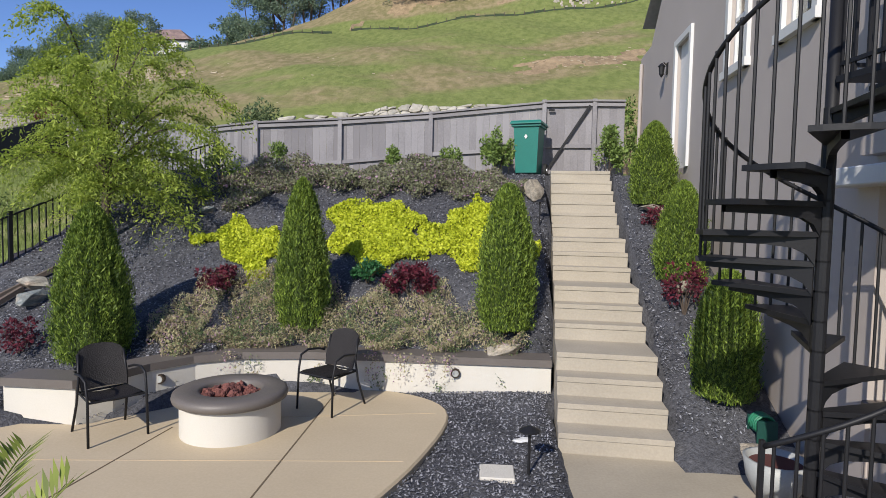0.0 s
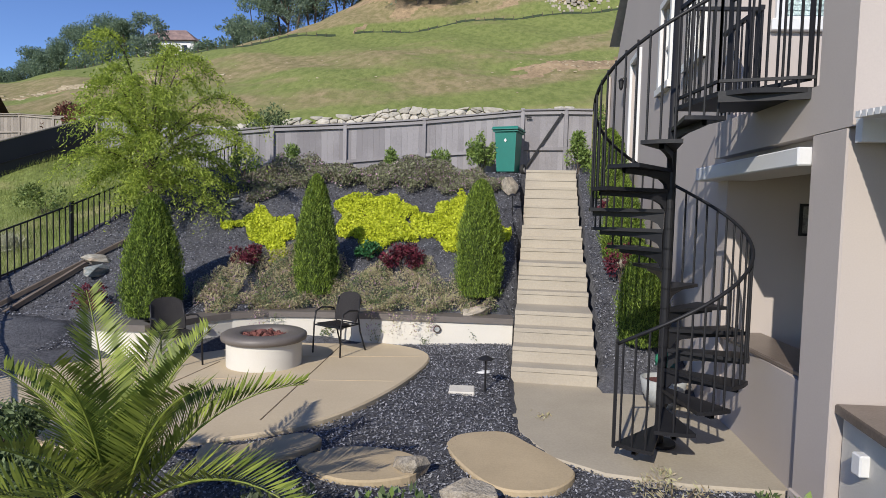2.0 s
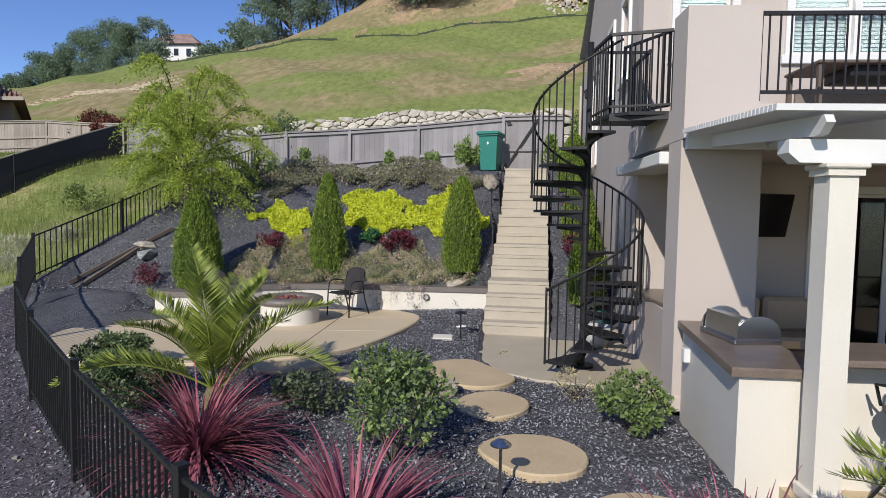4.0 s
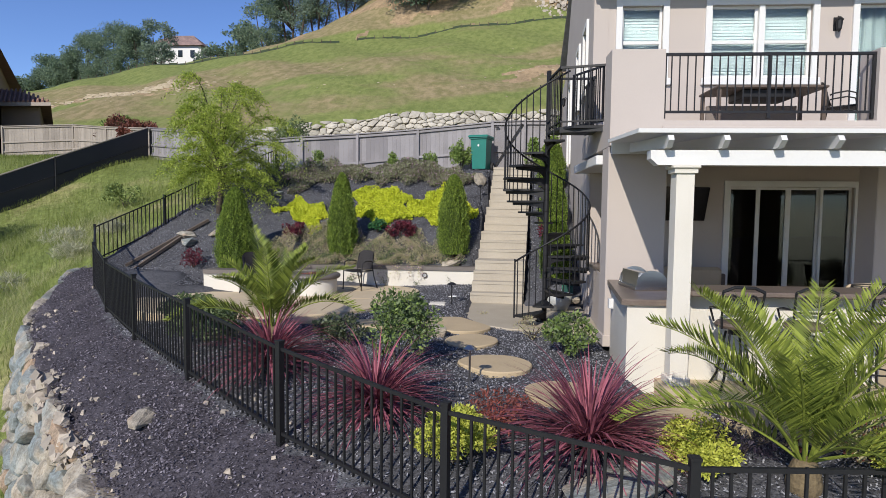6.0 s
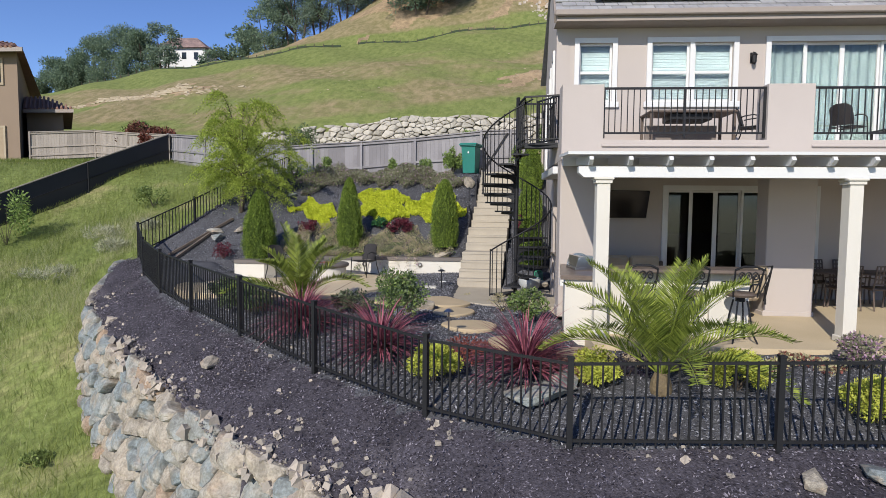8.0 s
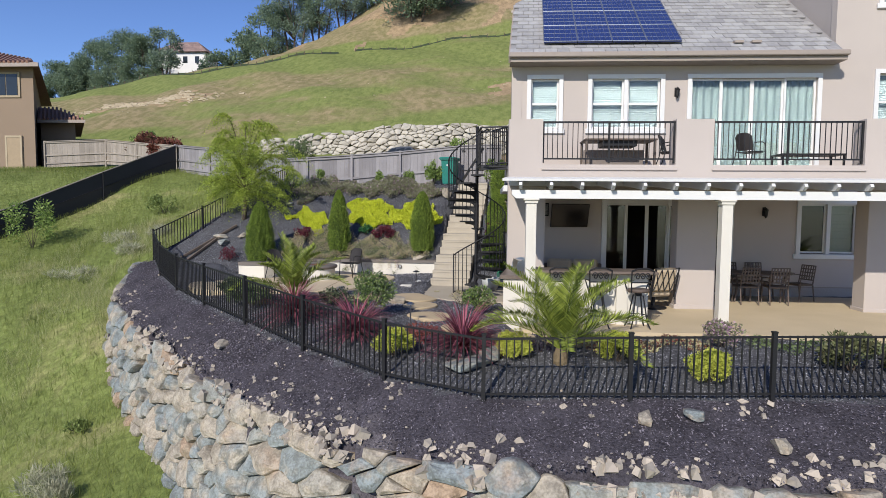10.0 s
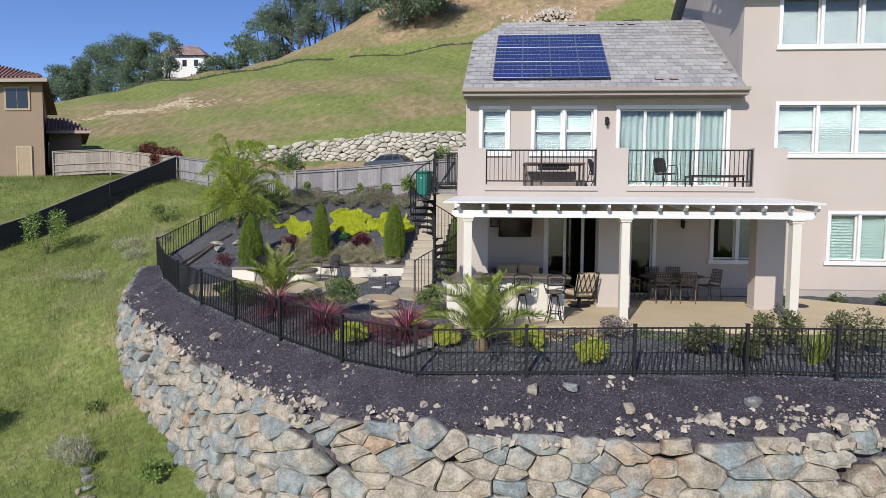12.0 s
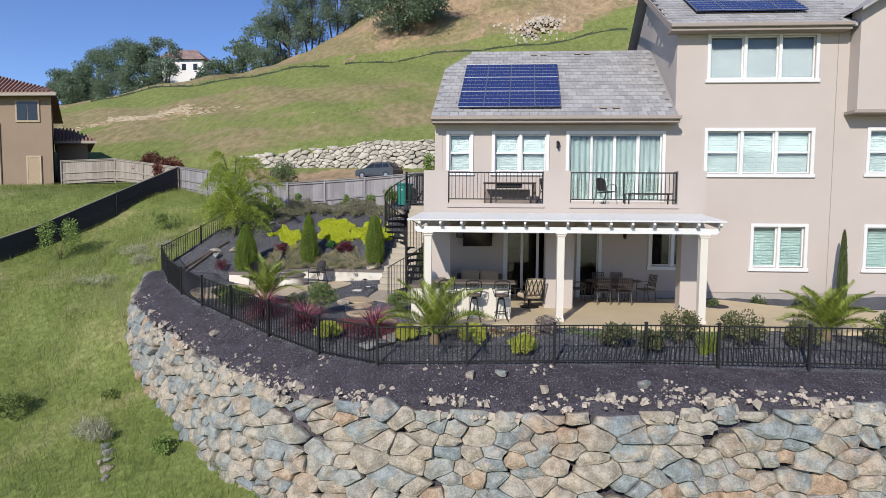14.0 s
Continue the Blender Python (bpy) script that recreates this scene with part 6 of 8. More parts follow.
def fitted_stones(length, depth, wmin, wmax, rowh, seed, gap):
    """Outlines (along, down) of stones of mixed sizes that fit to one another on a wall face."""
    r2 = np.random.default_rng(seed)
    k = 1.8
    seeds, sizes = [], []
    want = int(length * depth / ((wmin + wmax) / 2 * rowh) * 1.15)
    tries = 0
    while len(seeds) < want and tries < want * 60 and tries < 26000:
        tries += 1
        big = r2.uniform() ** 1.7
        sz = (0.45 + 1.00 * big) * rowh * (1.0 - 0.5 * tries / (want * 60))
        p = (r2.uniform(0, length), r2.uniform(-0.12, depth) * k)
        if seeds:
            q = np.array(seeds)
            dist = np.hypot(q[:, 0] - p[0], q[:, 1] - p[1])
            if (dist < (sz + np.array(sizes)) * 0.72).any():
                continue
        seeds.append(p)
        sizes.append(sz)
    S, R = np.array(seeds), np.array(sizes)
    wt = (0.75 * R) ** 2
    out = []
    for i, (u, v) in enumerate(seeds):
        turn = r2.uniform(0, 0.7)
        reach = [R[i] * r2.uniform(1.8, 3.0) for q in range(9)]
        poly = [(u - 1.5, v - 1.5), (u + 1.5, v - 1.5), (u + 1.5, v + 1.5), (u - 1.5, v + 1.5)]
        cuts = [(0.0, -1.0, v + r2.uniform(-0.02, 0.26) * k)] + [(math.cos(turn + 0.698 * q), math.sin(turn + 0.698 * q), reach[q]) for q in range(9)] + [(-1.0, 0.0, u + 0.05), (1.0, 0.0, length + 0.2 - u)]
        near = np.where((np.abs(S[:, 0] - u) < 3) & (np.abs(S[:, 1] - v) < 3))[0]
        for j in near:
            if j != i:
                nx, ny = S[j, 0] - u, S[j, 1] - v
                L = math.hypot(nx, ny)
                cuts.append((nx / L, ny / L, L / 2 + (wt[i] - wt[j]) / (2 * L) - gap / 2))
        for nx, ny, lim in cuts:
            res = []
            for a, b in zip(poly, poly[1:] + poly[:1]):
                da, db = (a[0] - u) * nx + (a[1] - v) * ny - lim, (b[0] - u) * nx + (b[1] - v) * ny - lim
                if da <= 0:
                    res.append(a)
                if da * db < 0:
                    t = da / (da - db)
                    res.append((a[0] + (b[0] - a[0]) * t, a[1] + (b[1] - a[1]) * t))
            poly = res
            if len(poly) < 3:
                break
        if len(poly) >= 3:
            poly = [(a, b / k) for a, b in poly]
            out.append((sum(p[0] for p in poly) / len(poly), sum(p[1] for p in poly) / len(poly), poly))
    return out


def face_stone(u, d, poly, place, thick, bulge, r2):
    """One stone of a wall face: worn uneven outline, broken front and a deep back."""
    rough = []
    for a, b in zip(poly, poly[1:] + poly[:1]):
        L = math.hypot(b[0] - a[0], b[1] - a[1])
        if L < 0.03:
            continue
        rough.append(a)
        for t in ((0.33, 0.68) if L > 0.34 else (0.5,) if L > 0.16 else ()):
            cut = r2.uniform(-0.13, 0.13)
            t += r2.uniform(-0.12, 0.12)
            mx, my = a[0] + (b[0] - a[0]) * t, a[1] + (b[1] - a[1]) * t
            rough.append((mx + (u - mx) * cut, my + (d - my) * cut))
    n = len(rough)
    if n < 4:
        return None
    pts = []
    for i in range(n):
        a, b, c = rough[i - 1], rough[i], rough[(i + 1) % n]
        ka, kc = r2.uniform(0.02, 0.11), r2.uniform(0.02, 0.11)
        pts.append((b[0] + (a[0] - b[0]) * ka, b[1] + (a[1] - b[1]) * ka))
        pts.append((b[0] + (c[0] - b[0]) * kc, b[1] + (c[1] - b[1]) * kc))
    n = len(pts)
    lift = r2.uniform(-0.05, 0.06)
    size = max(math.hypot(a - u, (b - d)) for a, b in pts)
    su, sd = r2.uniform(-0.14, 0.14), r2.uniform(0.02, 0.34)
    facets = []
    for q in range(4):
        turn = r2.uniform(0, 6.283)
        steep = r2.uniform(0.12, 0.55)
        facets.append((steep * math.cos(turn), steep * math.sin(turn), steep * size * r2.uniform(0.10, 0.62)))
    off = Vector((float(r2.uniform(0, 90)), float(r2.uniform(0, 90)), float(r2.uniform(0, 90))))
    rings = []
    for sc, o, nz in ((0.86, -thick, 0.0), (1.04, -0.14, 0.3), (1.03, -0.03, 0.5), (0.99, 0.004, 0.8), (0.955, 0.016, 0.9), (0.76, 0.026, 0.8), (0.54, 0.03 + bulge * 0.3, 0.8), (0.28, 0.03 + bulge * 0.5, 0.8)):
        ring = []
        for a, b in pts:
            ea, eb = (a - u) * sc, (b - d) * sc
            ch = noise.noise(Vector((ea * 2.6, eb * 2.6, sc)) + off) * 0.030 + noise.noise(Vector((ea * 8, eb * 8, sc * 2)) + off) * 0.028
            oo = o + lift + ch * nz
            if o > -thick:
                oo += su * ea + sd * eb + max(-0.16, min([0.0] + [c - p * ea - q * eb for p, q, c in facets]))
            ring.append(place(u + ea, d + eb, oo))
        rings.append(ring)
    g = Geo()
    vs = [p for r in rings for p in r]
    fs = [tuple(range(n))]
    for k in range(len(rings) - 1):
        for i in range(n):
            j = (i + 1) % n
            fs.append((k * n + i, (k + 1) * n + i, (k + 1) * n + j, k * n + j))
    fs.append(tuple(range((len(rings) - 1) * n, len(rings) * n))[::-1])
    return g.add(vs, fs)


def rock_place(u, d, o):
    (x, y, z), (nx, ny), ang = on_wall(u)
    out = 0.06 + 0.20 * max(d, -0.1) + o
    return (x + nx * out, y + ny * out, z - d + 0.25 * o)


rock_wall = thing("rock_wall", (0, 0, 0), "tall retaining wall of stacked blue grey and tan boulders", "retaining wall")
r2 = np.random.default_rng(31)
for u, d, poly in fitted_stones(33.0, 3.7, 0.36, 0.84, 0.32, 11, 0.012):
    x, y, z = rock_place(u, d, 0.0)
    if z > float(meadow(np.array([x]), np.array([y]))[0]) - 0.5:
        g = face_stone(u, d, poly, rock_place, 0.42, 0.05, r2)
        if g:
            part("stone", g, ROCK, rock_wall)

TIMBER = mat("old_timber", (0.15, 0.115, 0.09), 0.9, col2=(0.085, 0.065, 0.052), scale=4, fine=40, bump=0.4, bump_scale=60)
# small broken stones in heaps along the lip
g = Geo()
HEAPS = [(5.8, -9.0, 0.5, 0.2, 60, 0.06), (5.4, -8.6, 0.25, 0.2, 18, 0.05), (4.1, -9.05, 0.35, 0.12, 34, 0.08), (8.7, -8.75, 0.45, 0.15, 34, 0.06), (2.9, -9.15, 0.3, 0.12, 22, 0.07), (2.8, -8.0, 0.2, 0.15, 8, 0.06),
         (0.4, -9.1, 0.5, 0.10, 20, 0.06), (-1.6, -8.7, 0.5, 0.1, 26, 0.06), (-3.6, -7.9, 0.4, 0.2, 34, 0.05), (-4.6, -7.1, 0.3, 0.25, 34, 0.05), (-6.5, -5.6, 0.22, 0.2, 30, 0.045), (-8.1, -4.0, 0.2, 0.2, 30, 0.04), (-9.8, -2.1, 0.25, 0.25, 30, 0.04),
         (-11.2, -0.3, 0.4, 0.5, 36, 0.045), (-6.9, -3.75, 0.35, 0.35, 14, 0.03), (-5.3, -5.2, 0.35, 0.3, 16, 0.034), (-4.3, -6.1, 0.25, 0.2, 14, 0.034), (-2.4, -7.35, 0.4, 0.2, 14, 0.045), (0.2, -7.95, 0.5, 0.15, 12, 0.045), (11.5, -8.5, 0.8, 0.2, 40, 0.07), (7.0, -8.7, 0.4, 0.15, 22, 0.06)]
for hx, hy, sx, sy, cnt, sz in HEAPS + [(1.0, -8.4, 4.5, 0.5, 40, 0.022), (-6.5, -4.6, 2.4, 1.6, 24, 0.02), (9, -8.2, 3, 0.4, 20, 0.025)]:
    for i in range(int(cnt * 1.25)):
        qx, qy = hx + rng.normal(0, sx), hy + rng.normal(0, sy)
        if not inside(YARD, np.array([qx]), np.array([qy]))[0]:
            continue
        s = sz * rng.choice([0.25, 0.35, 0.5, 0.65, 1.0]) * rng.uniform(0.8, 1.15)
        qz = ground_at(qx, qy) + s * 0.45
        rot = pose(qx, qy, qz, rng.uniform(-25, 25), rng.uniform(-25, 25), rng.uniform(0, 360))
        vs = [rot @ Vector((s * (v[0] + rng.uniform(-0.42, 0.42)), s * 0.8 * (v[1] + rng.uniform(-0.42, 0.42)), s * 0.6 * (v[2] + rng.uniform(-0.3, 0.3)))) for v in ((-1, -1, -1), (1, -1, -0.8), (0.9, 1, -1), (-1, 0.8, -0.9), (-0.6, -0.7, 0.8), (0.7, -0.5, 1), (0.5, 0.7, 0.7), (-0.7, 0.6, 0.9))]
        g.add(vs, [(3, 2, 1, 0), (4, 5, 6, 7), (0, 1, 5, 4), (1, 2, 6, 5), (2, 3, 7, 6), (3, 0, 4, 7)])
for i in range(1500):
    along = rng.uniform(6, 32.5)
    (wx, wy, wz), (nx, ny), ang = on_wall(along)
    if rng.uniform(0, 1) > 0.45 + 0.55 * math.sin(along * 1.9 + 2 * math.sin(along * 0.7)):
        continue
    s = 0.034 * rng.choice([0.4, 0.6, 0.9, 1.2, 1.7, 2.3]) * rng.uniform(0.8, 1.2)
    q = 0.12 - abs(rng.normal(0, 0.26 if s < 0.04 else 0.14))
    qx, qy = wx + nx * q, wy + ny * q
    rot = pose(qx, qy, max(ground_at(qx, qy), wz - 0.05) + s * 0.35, *rng.uniform(-30, 30, 2), rng.uniform(0, 360))
    vs = [rot @ Vector((s * (v[0] + rng.uniform(-0.42, 0.42)), s * 0.8 * (v[1] + rng.uniform(-0.42, 0.42)), s * 0.9 * (v[2] + rng.uniform(-0.3, 0.3)))) for v in ((-1, -1, -1), (1, -1, -0.8), (0.9, 1, -1), (-1, 0.8, -0.9), (-0.6, -0.7, 0.8), (0.7, -0.5, 1), (0.5, 0.7, 0.7), (-0.7, 0.6, 0.9))]
    g.add(vs, [(3, 2, 1, 0), (4, 5, 6, 7), (0, 1, 5, 4), (1, 2, 6, 5), (2, 3, 7, 6), (3, 0, 4, 7)])
RUBBLE = mat("rubble_stone", (0.43, 0.37, 0.305), 0.9, col2=(0.27, 0.24, 0.205), scale=3, fine=30, bump=0.3, island=0.8)
solid("rubble", g, RUBBLE, "small pale broken stones along the top of the rock wall", "rubble", kind="stuff")


def field_stone(x, y, sx, sy, sz, k, label="pale rock lying in dark mulch", dz=0.3):
    o = tagged(new("rock", BOULDERS[k % len(BOULDERS)]), label, "rock", "garden rocks")
    o.matrix_basis = pose(x, y, ground_at(x, y) + sz * dz, 4, 5, 37 * k) @ Matrix.Diagonal((sx, sy, sz, 1))


for x, y, sx, sy, sz, k in ((1.2, -8.35, 0.34, 0.26, 0.2, 1), (1.85, -8.2, 0.38, 0.28, 0.18, 2), (2.75, -8.75, 0.34, 0.24, 0.2, 3), (4.9, -8.6, 0.3, 0.3, 0.2, 4), (-3.07, 2.72, 0.5, 0.3, 0.24, 5), (-2.42, 6.2, 0.45, 0.4, 0.5, 6),
                            (-9.9, 3.35, 0.7, 0.4, 0.22, 7), (-9.45, 3.7, 0.5, 0.35, 0.2, 8), (-10.2, 3.75, 0.6, 0.4, 0.2, 9), (-0.42, 5.55, 0.5, 0.3, 0.2, 10), (-0.5, 3.5, 0.55, 0.3, 0.22, 11), (-3.1, -2.35, 0.36, 0.5, 0.25, 12),
                            (-3.6, -1.95, 0.3, 0.3, 0.25, 13), (-0.55, 1.0, 0.6, 0.3, 0.2, 14), (-1.25, -6.85, 1.0, 0.6, 0.36, 15), (-0.9, -6.6, 0.4, 0.4, 0.3, 16), (-6.2, -5.1, 0.5, 0.3, 0.15, 17), (-8.3, 5.5, 0.3, 0.25, 0.15, 5)):
    field_stone(x, y, sx, sy, sz, k)

STONES = [[(-3.34, -1.25), (-3.2, -0.95), (-2.78, -0.84), (-2.55, -1.1), (-2.25, -1.55), (-2.2, -1.8), (-2.45, -2.1), (-2.85, -2.12), (-3.15, -1.75)],
          [(-2.88, -2.85), (-2.8, -2.5), (-2.45, -2.3), (-2.15, -2.5), (-2.1, -2.8), (-2.3, -3.1), (-2.6, -3.2)],
          [(-2.65, -4.0), (-2.4, -3.65), (-1.95, -3.65), (-1.7, -4.0), (-1.85, -4.4), (-2.3, -4.45)],
          [(-1.85, -4.85), (-1.5, -4.6), (-1.05, -4.75), (-0.95, -5.15), (-1.25, -5.45), (-1.7, -5.3)],
          [(-0.85, -5.4), (-0.5, -5.15), (-0.1, -5.4), (-0.1, -5.85), (-0.5, -6.05), (-0.85, -5.8)],
          [(0.05, -5.5), (0.35, -5.3), (0.8, -5.35), (0.95, -5.75), (0.55, -6.05), (0.15, -5.95)],
          [(-4.6, -1.95), (-4.35, -1.6), (-3.9, -1.55), (-3.55, -1.75), (-3.6, -2.1), (-4.1, -2.25)],
          [(-5.5, -1.75), (-5.2, -1.75), (-4.75, -1.4), (-4.5, -1.5), (-4.6, -1.8), (-5.0, -2.15), (-5.4, -2.1)]]
for s in STONES:
    gx0, gy0 = sum(p[0] for p in s) / len(s), sum(p[1] for p in s) / len(s)
    zt = ground_at(gx0, gy0)
    solid("stepping_stone", Geo().prism(smooth_loop(s, 5), zt - 0.1, zt + 0.055, inset=0.015), FLAG, "rounded tan concrete stepping stone in dark mulch", "stepping stone", "stepping stones")


def path_light(x, y, h, r, material):
    p = thing("path_light", (x, y, ground_at(x, y)), "low garden path light with a mushroom hat", "light", "path lights")
    part("stem", Geo().tube([(0, 0, -0.05), (0, 0, h)], 0.013, 8), material, p)
    part("hat", Geo().lathe([(0.0, h + 0.05), (0.03, h + 0.045), (r, h + 0.01), (r, h), (0.0, h)], seg=20), material, p)


path_light(-2.95, 0.45, 0.42, 0.10, IRON)
path_light(-2.40, 5.3, 0.4, 0.09, IRON)
path_light(-2.48, -4.75, 0.42, 0.08, STEEL)
solid("valve_box_lid", Geo().box(-3.40, -3.08, 0.28, 0.58, 0.0, 0.085, c=0.01), STUCCO2, "pale square concrete box lid in the mulch", "box lid")
solid("white_pebbles", rock_geo(5, 0.09, 0.06, 0.02, 0.4), WHITE, "small patch of white pebbles", "pebbles").location = (-2.95, 1.12, 0.12)
for (ax, ay), (bx, by) in (((-11.2, 2.6), (-9.9, 4.35)), ((-10.9, 2.3), (-10.3, 3.6))):
    solid("landscape_timber", Geo().bar((ax, ay, ground_at(ax, ay) + 0.08), (bx, by, ground_at(bx, by) + 0.09), 0.075, 0.07), TIMBER, "weathered brown landscape timber lying on the slope", "timber", "timbers")

# ---- spiral stair ----
spiral = thing("spiral_staircase", (-1.22, -0.90, 0.0), "black steel spiral staircase up to the balcony", "staircase")
R_SP, N_TR, A0, DA = 0.77, 17, 236, 26.4
RZ = 3.34 / N_TR
part("centre_pole", Geo().tube([(0, 0, -0.02), (0, 0, 4.42)], 0.04, 16), IRON, spiral, smooth=True)
part("base_plate", Geo().lathe([(0.0, 0.03), (0.16, 0.03), (0.16, 0.0)], seg=20), IRON, spiral)


def polar(r, deg, z=0.0):
    return (r * math.cos(radians(deg)), r * math.sin(radians(deg)), z)


for i in range(N_TR - 1):
    a, z = A0 + DA * i, RZ * (i + 1)
    tr = Geo()
    rim = [polar(R_SP, a - 13.2 + 26.4 * k / 5) for k in range(6)]
    outline = [polar(0.05, a - 40)[:2], *[p[:2] for p in rim], polar(0.05, a + 40)[:2]]
    tr.prism(outline, z - 0.035, z)
    t = part("tread", tr, IRON, spiral)
    wedge = Geo()
    n2 = Vector(polar(1, a + 90)) * 0.02
    curve = [(0.05, 0.19), (0.10, 0.115), (0.18, 0.075), (0.35, 0.055), (R_SP * 0.95, 0.045)]
    vs = []
    for r, d in curve:
        q = Vector(polar(r, a, z - 0.035))
        vs += [q - n2, q + n2, q + n2 - Vector((0, 0, d)), q - n2 - Vector((0, 0, d))]
    fs = []
    for k in range(len(curve) - 1):
        for e in range(4):
            fs.append((4 * k + e, 4 * k + (e + 1) % 4, 4 * k + 4 + (e + 1) % 4, 4 * k + 4 + e))
    part("bracket", wedge.add(vs, fs + [(3, 2, 1, 0)]), IRON, t)
    for k in range(3):
        ab = a - 10 + 9 * k
        zt = z + 1.02 + RZ * ((ab - a) / DA)
        part("baluster", Geo().tube([polar(R_SP - 0.02, ab, z - 0.03), polar(R_SP - 0.02, ab, zt)], 0.0105, 6), IRON, spiral)
    part("tread_collar", Geo().tube([(0, 0, z - 0.20), (0, 0, z + 0.01)], 0.044, 14), IRON, t)
hand = [polar(R_SP - 0.02, A0 - 14 + (DA * (N_TR - 1) + 6) * k / 90, RZ + 1.02 - 14 / DA * RZ + RZ * (N_TR - 1) * k / 90) for k in range(91)]
part("handrail", Geo().tube(hand, 0.017, 8), IRON, spiral, smooth=True)
part("newel", Geo().box(-0.014, 0.014, -0.014, 0.014, RZ - 0.06, RZ + 0.95), IRON, spiral).location = polar(R_SP - 0.02, A0 - 15)
land_sp = [(-0.02, -0.06), (0.10, -0.78), (0.30, -0.95), (0.78, -1.0), (0.78, -0.05)]
part("landing", Geo().prism(land_sp, 3.30, 3.34), IRON, spiral)
part("landing_edge", Geo().bar((0.1, -0.80, 3.29), (0.78, -1.0, 3.29), 0.02, 0.09), IRON, spiral)
for p, q in (((0.02, -0.05), (0.10, -0.80)), ((0.10, -0.80), (0.78, -0.99)), ((0.1, -0.02), (0.78, -0.02))):
    part("landing_rail", Geo().bar((*p, 4.28), (*q, 4.28), 0.035), IRON, spiral)
    part("landing_bottom_rail", Geo().bar((*p, 3.42), (*q, 3.42), 0.025), IRON, spiral)
    L = math.hypot(q[0] - p[0], q[1] - p[1])
    for k in range(int(L / 0.105) + 1):
        f = k / int(L / 0.105)
        part("landing_baluster", Geo().box(-0.008, 0.008, -0.008, 0.008, 3.34, 4.28), IRON, spiral).location = (p[0] + (q[0] - p[0]) * f, p[1] + (q[1] - p[1]) * f, 0)
ga = thing("balcony_gate", (-0.46, -1.86, 3.36), "black iron gate standing open at the balcony edge", "gate", rz=118)
part("gate_frame", Geo().box(0, 0.8, -0.015, 0.015, 0.04, 0.07).box(0, 0.8, -0.015, 0.015, 0.9, 0.93).box(0, 0.03, -0.015, 0.015, 0.04, 0.93).box(0.77, 0.8, -0.015, 0.015, 0.04, 0.93), IRON, ga)
gb = Geo().box(-0.008, 0.008, -0.008, 0.008, 0.07, 0.9).mesh("gate_bar", IRON)
for k in range(1, 8):
    part("gate_bar", gb, IRON, ga).location = (0.1 * k, 0, 0)
side_rail = thing("balcony_railing", (-0.43, -0.9, 3.40), "short black iron railing on the balcony side", "railing", "balcony railings", rz=90)
part("top_rail", Geo().box(0, 0.88, -0.02, 0.02, 0.89, 0.93), IRON, side_rail)
part("bottom_rail", Geo().box(0, 0.88, -0.016, 0.016, 0.05, 0.085), IRON, side_rail)
for k in range(9):
    part("baluster", Geo().box(-0.008, 0.008, -0.008, 0.008, 0.0, 0.9), IRON, side_rail).location = (0.02 + 0.105 * k, 0, 0)


# ---- waste bin ----
def wheelie_bin(x, y, z, rz, k=1.0):
    b = thing("waste_bin", (x, y, z), "green plastic wheeled waste bin with a closed lid", "bin", "waste bins", rz=rz)
    vs = []
    for w, d, h in ((0.21, 0.22, 0.06), (0.25, 0.29, 0.95), (0.29, 0.33, 0.96), (0.29, 0.33, 1.0)):
        vs += [(-w * k, -d * k, h * k), (w * k, -d * k, h * k), (w * k, d * k, h * k), (-w * k, d * k, h * k)]
    fs = [(3, 2, 1, 0), (12, 13, 14, 15)] + [(4 * j + e, 4 * j + (e + 1) % 4, 4 * j + 4 + (e + 1) % 4, 4 * j + 4 + e) for j in range(3) for e in range(4)]
    part("body", Geo().add(vs, fs), BINMAT, b)
    part("lid", Geo().prism([(-0.31 * k, -0.37 * k), (0.31 * k, -0.37 * k), (0.31 * k, 0.36 * k), (-0.31 * k, 0.36 * k)], 1.005 * k, 1.07 * k, inset=0.04 * k), BINMAT, b)
    for s in (-1, 1):
        wh = part("wheel", Geo().tube([(s * 0.26 * k, 0.26 * k, 0.13 * k), (s * 0.32 * k, 0.26 * k, 0.13 * k)], 0.13 * k, 18), RUBBER, b)
        part("hub", Geo().tube([(s * 0.321 * k, 0.26 * k, 0.13 * k), (s * 0.328 * k, 0.26 * k, 0.13 * k)], 0.06 * k, 12), STEEL, wh)
    part("handle", Geo().tube([(-0.24 * k, 0.40 * k, 0.98 * k), (0.24 * k, 0.40 * k, 0.98 * k)], 0.016 * k, 8), BINMAT, b)
    part("marking", Geo().add([(-0.035, -0.296 * k, 0.80), (0, -0.296 * k, 0.75), (0.035, -0.296 * k, 0.80), (0, -0.296 * k, 0.85)], [(0, 1, 2, 3)]), WHITE, b, "pale printed diamond")
    return b


wheelie_bin(-2.40, 7.75, 3.26, -18, 1.05)
wheelie_bin(-29.2, 21.2, ground_at(-29.2, 21.2) - 0.25, 20)
wheelie_bin(-28.4, 21.4, ground_at(-28.4, 21.4) - 0.25, 10)

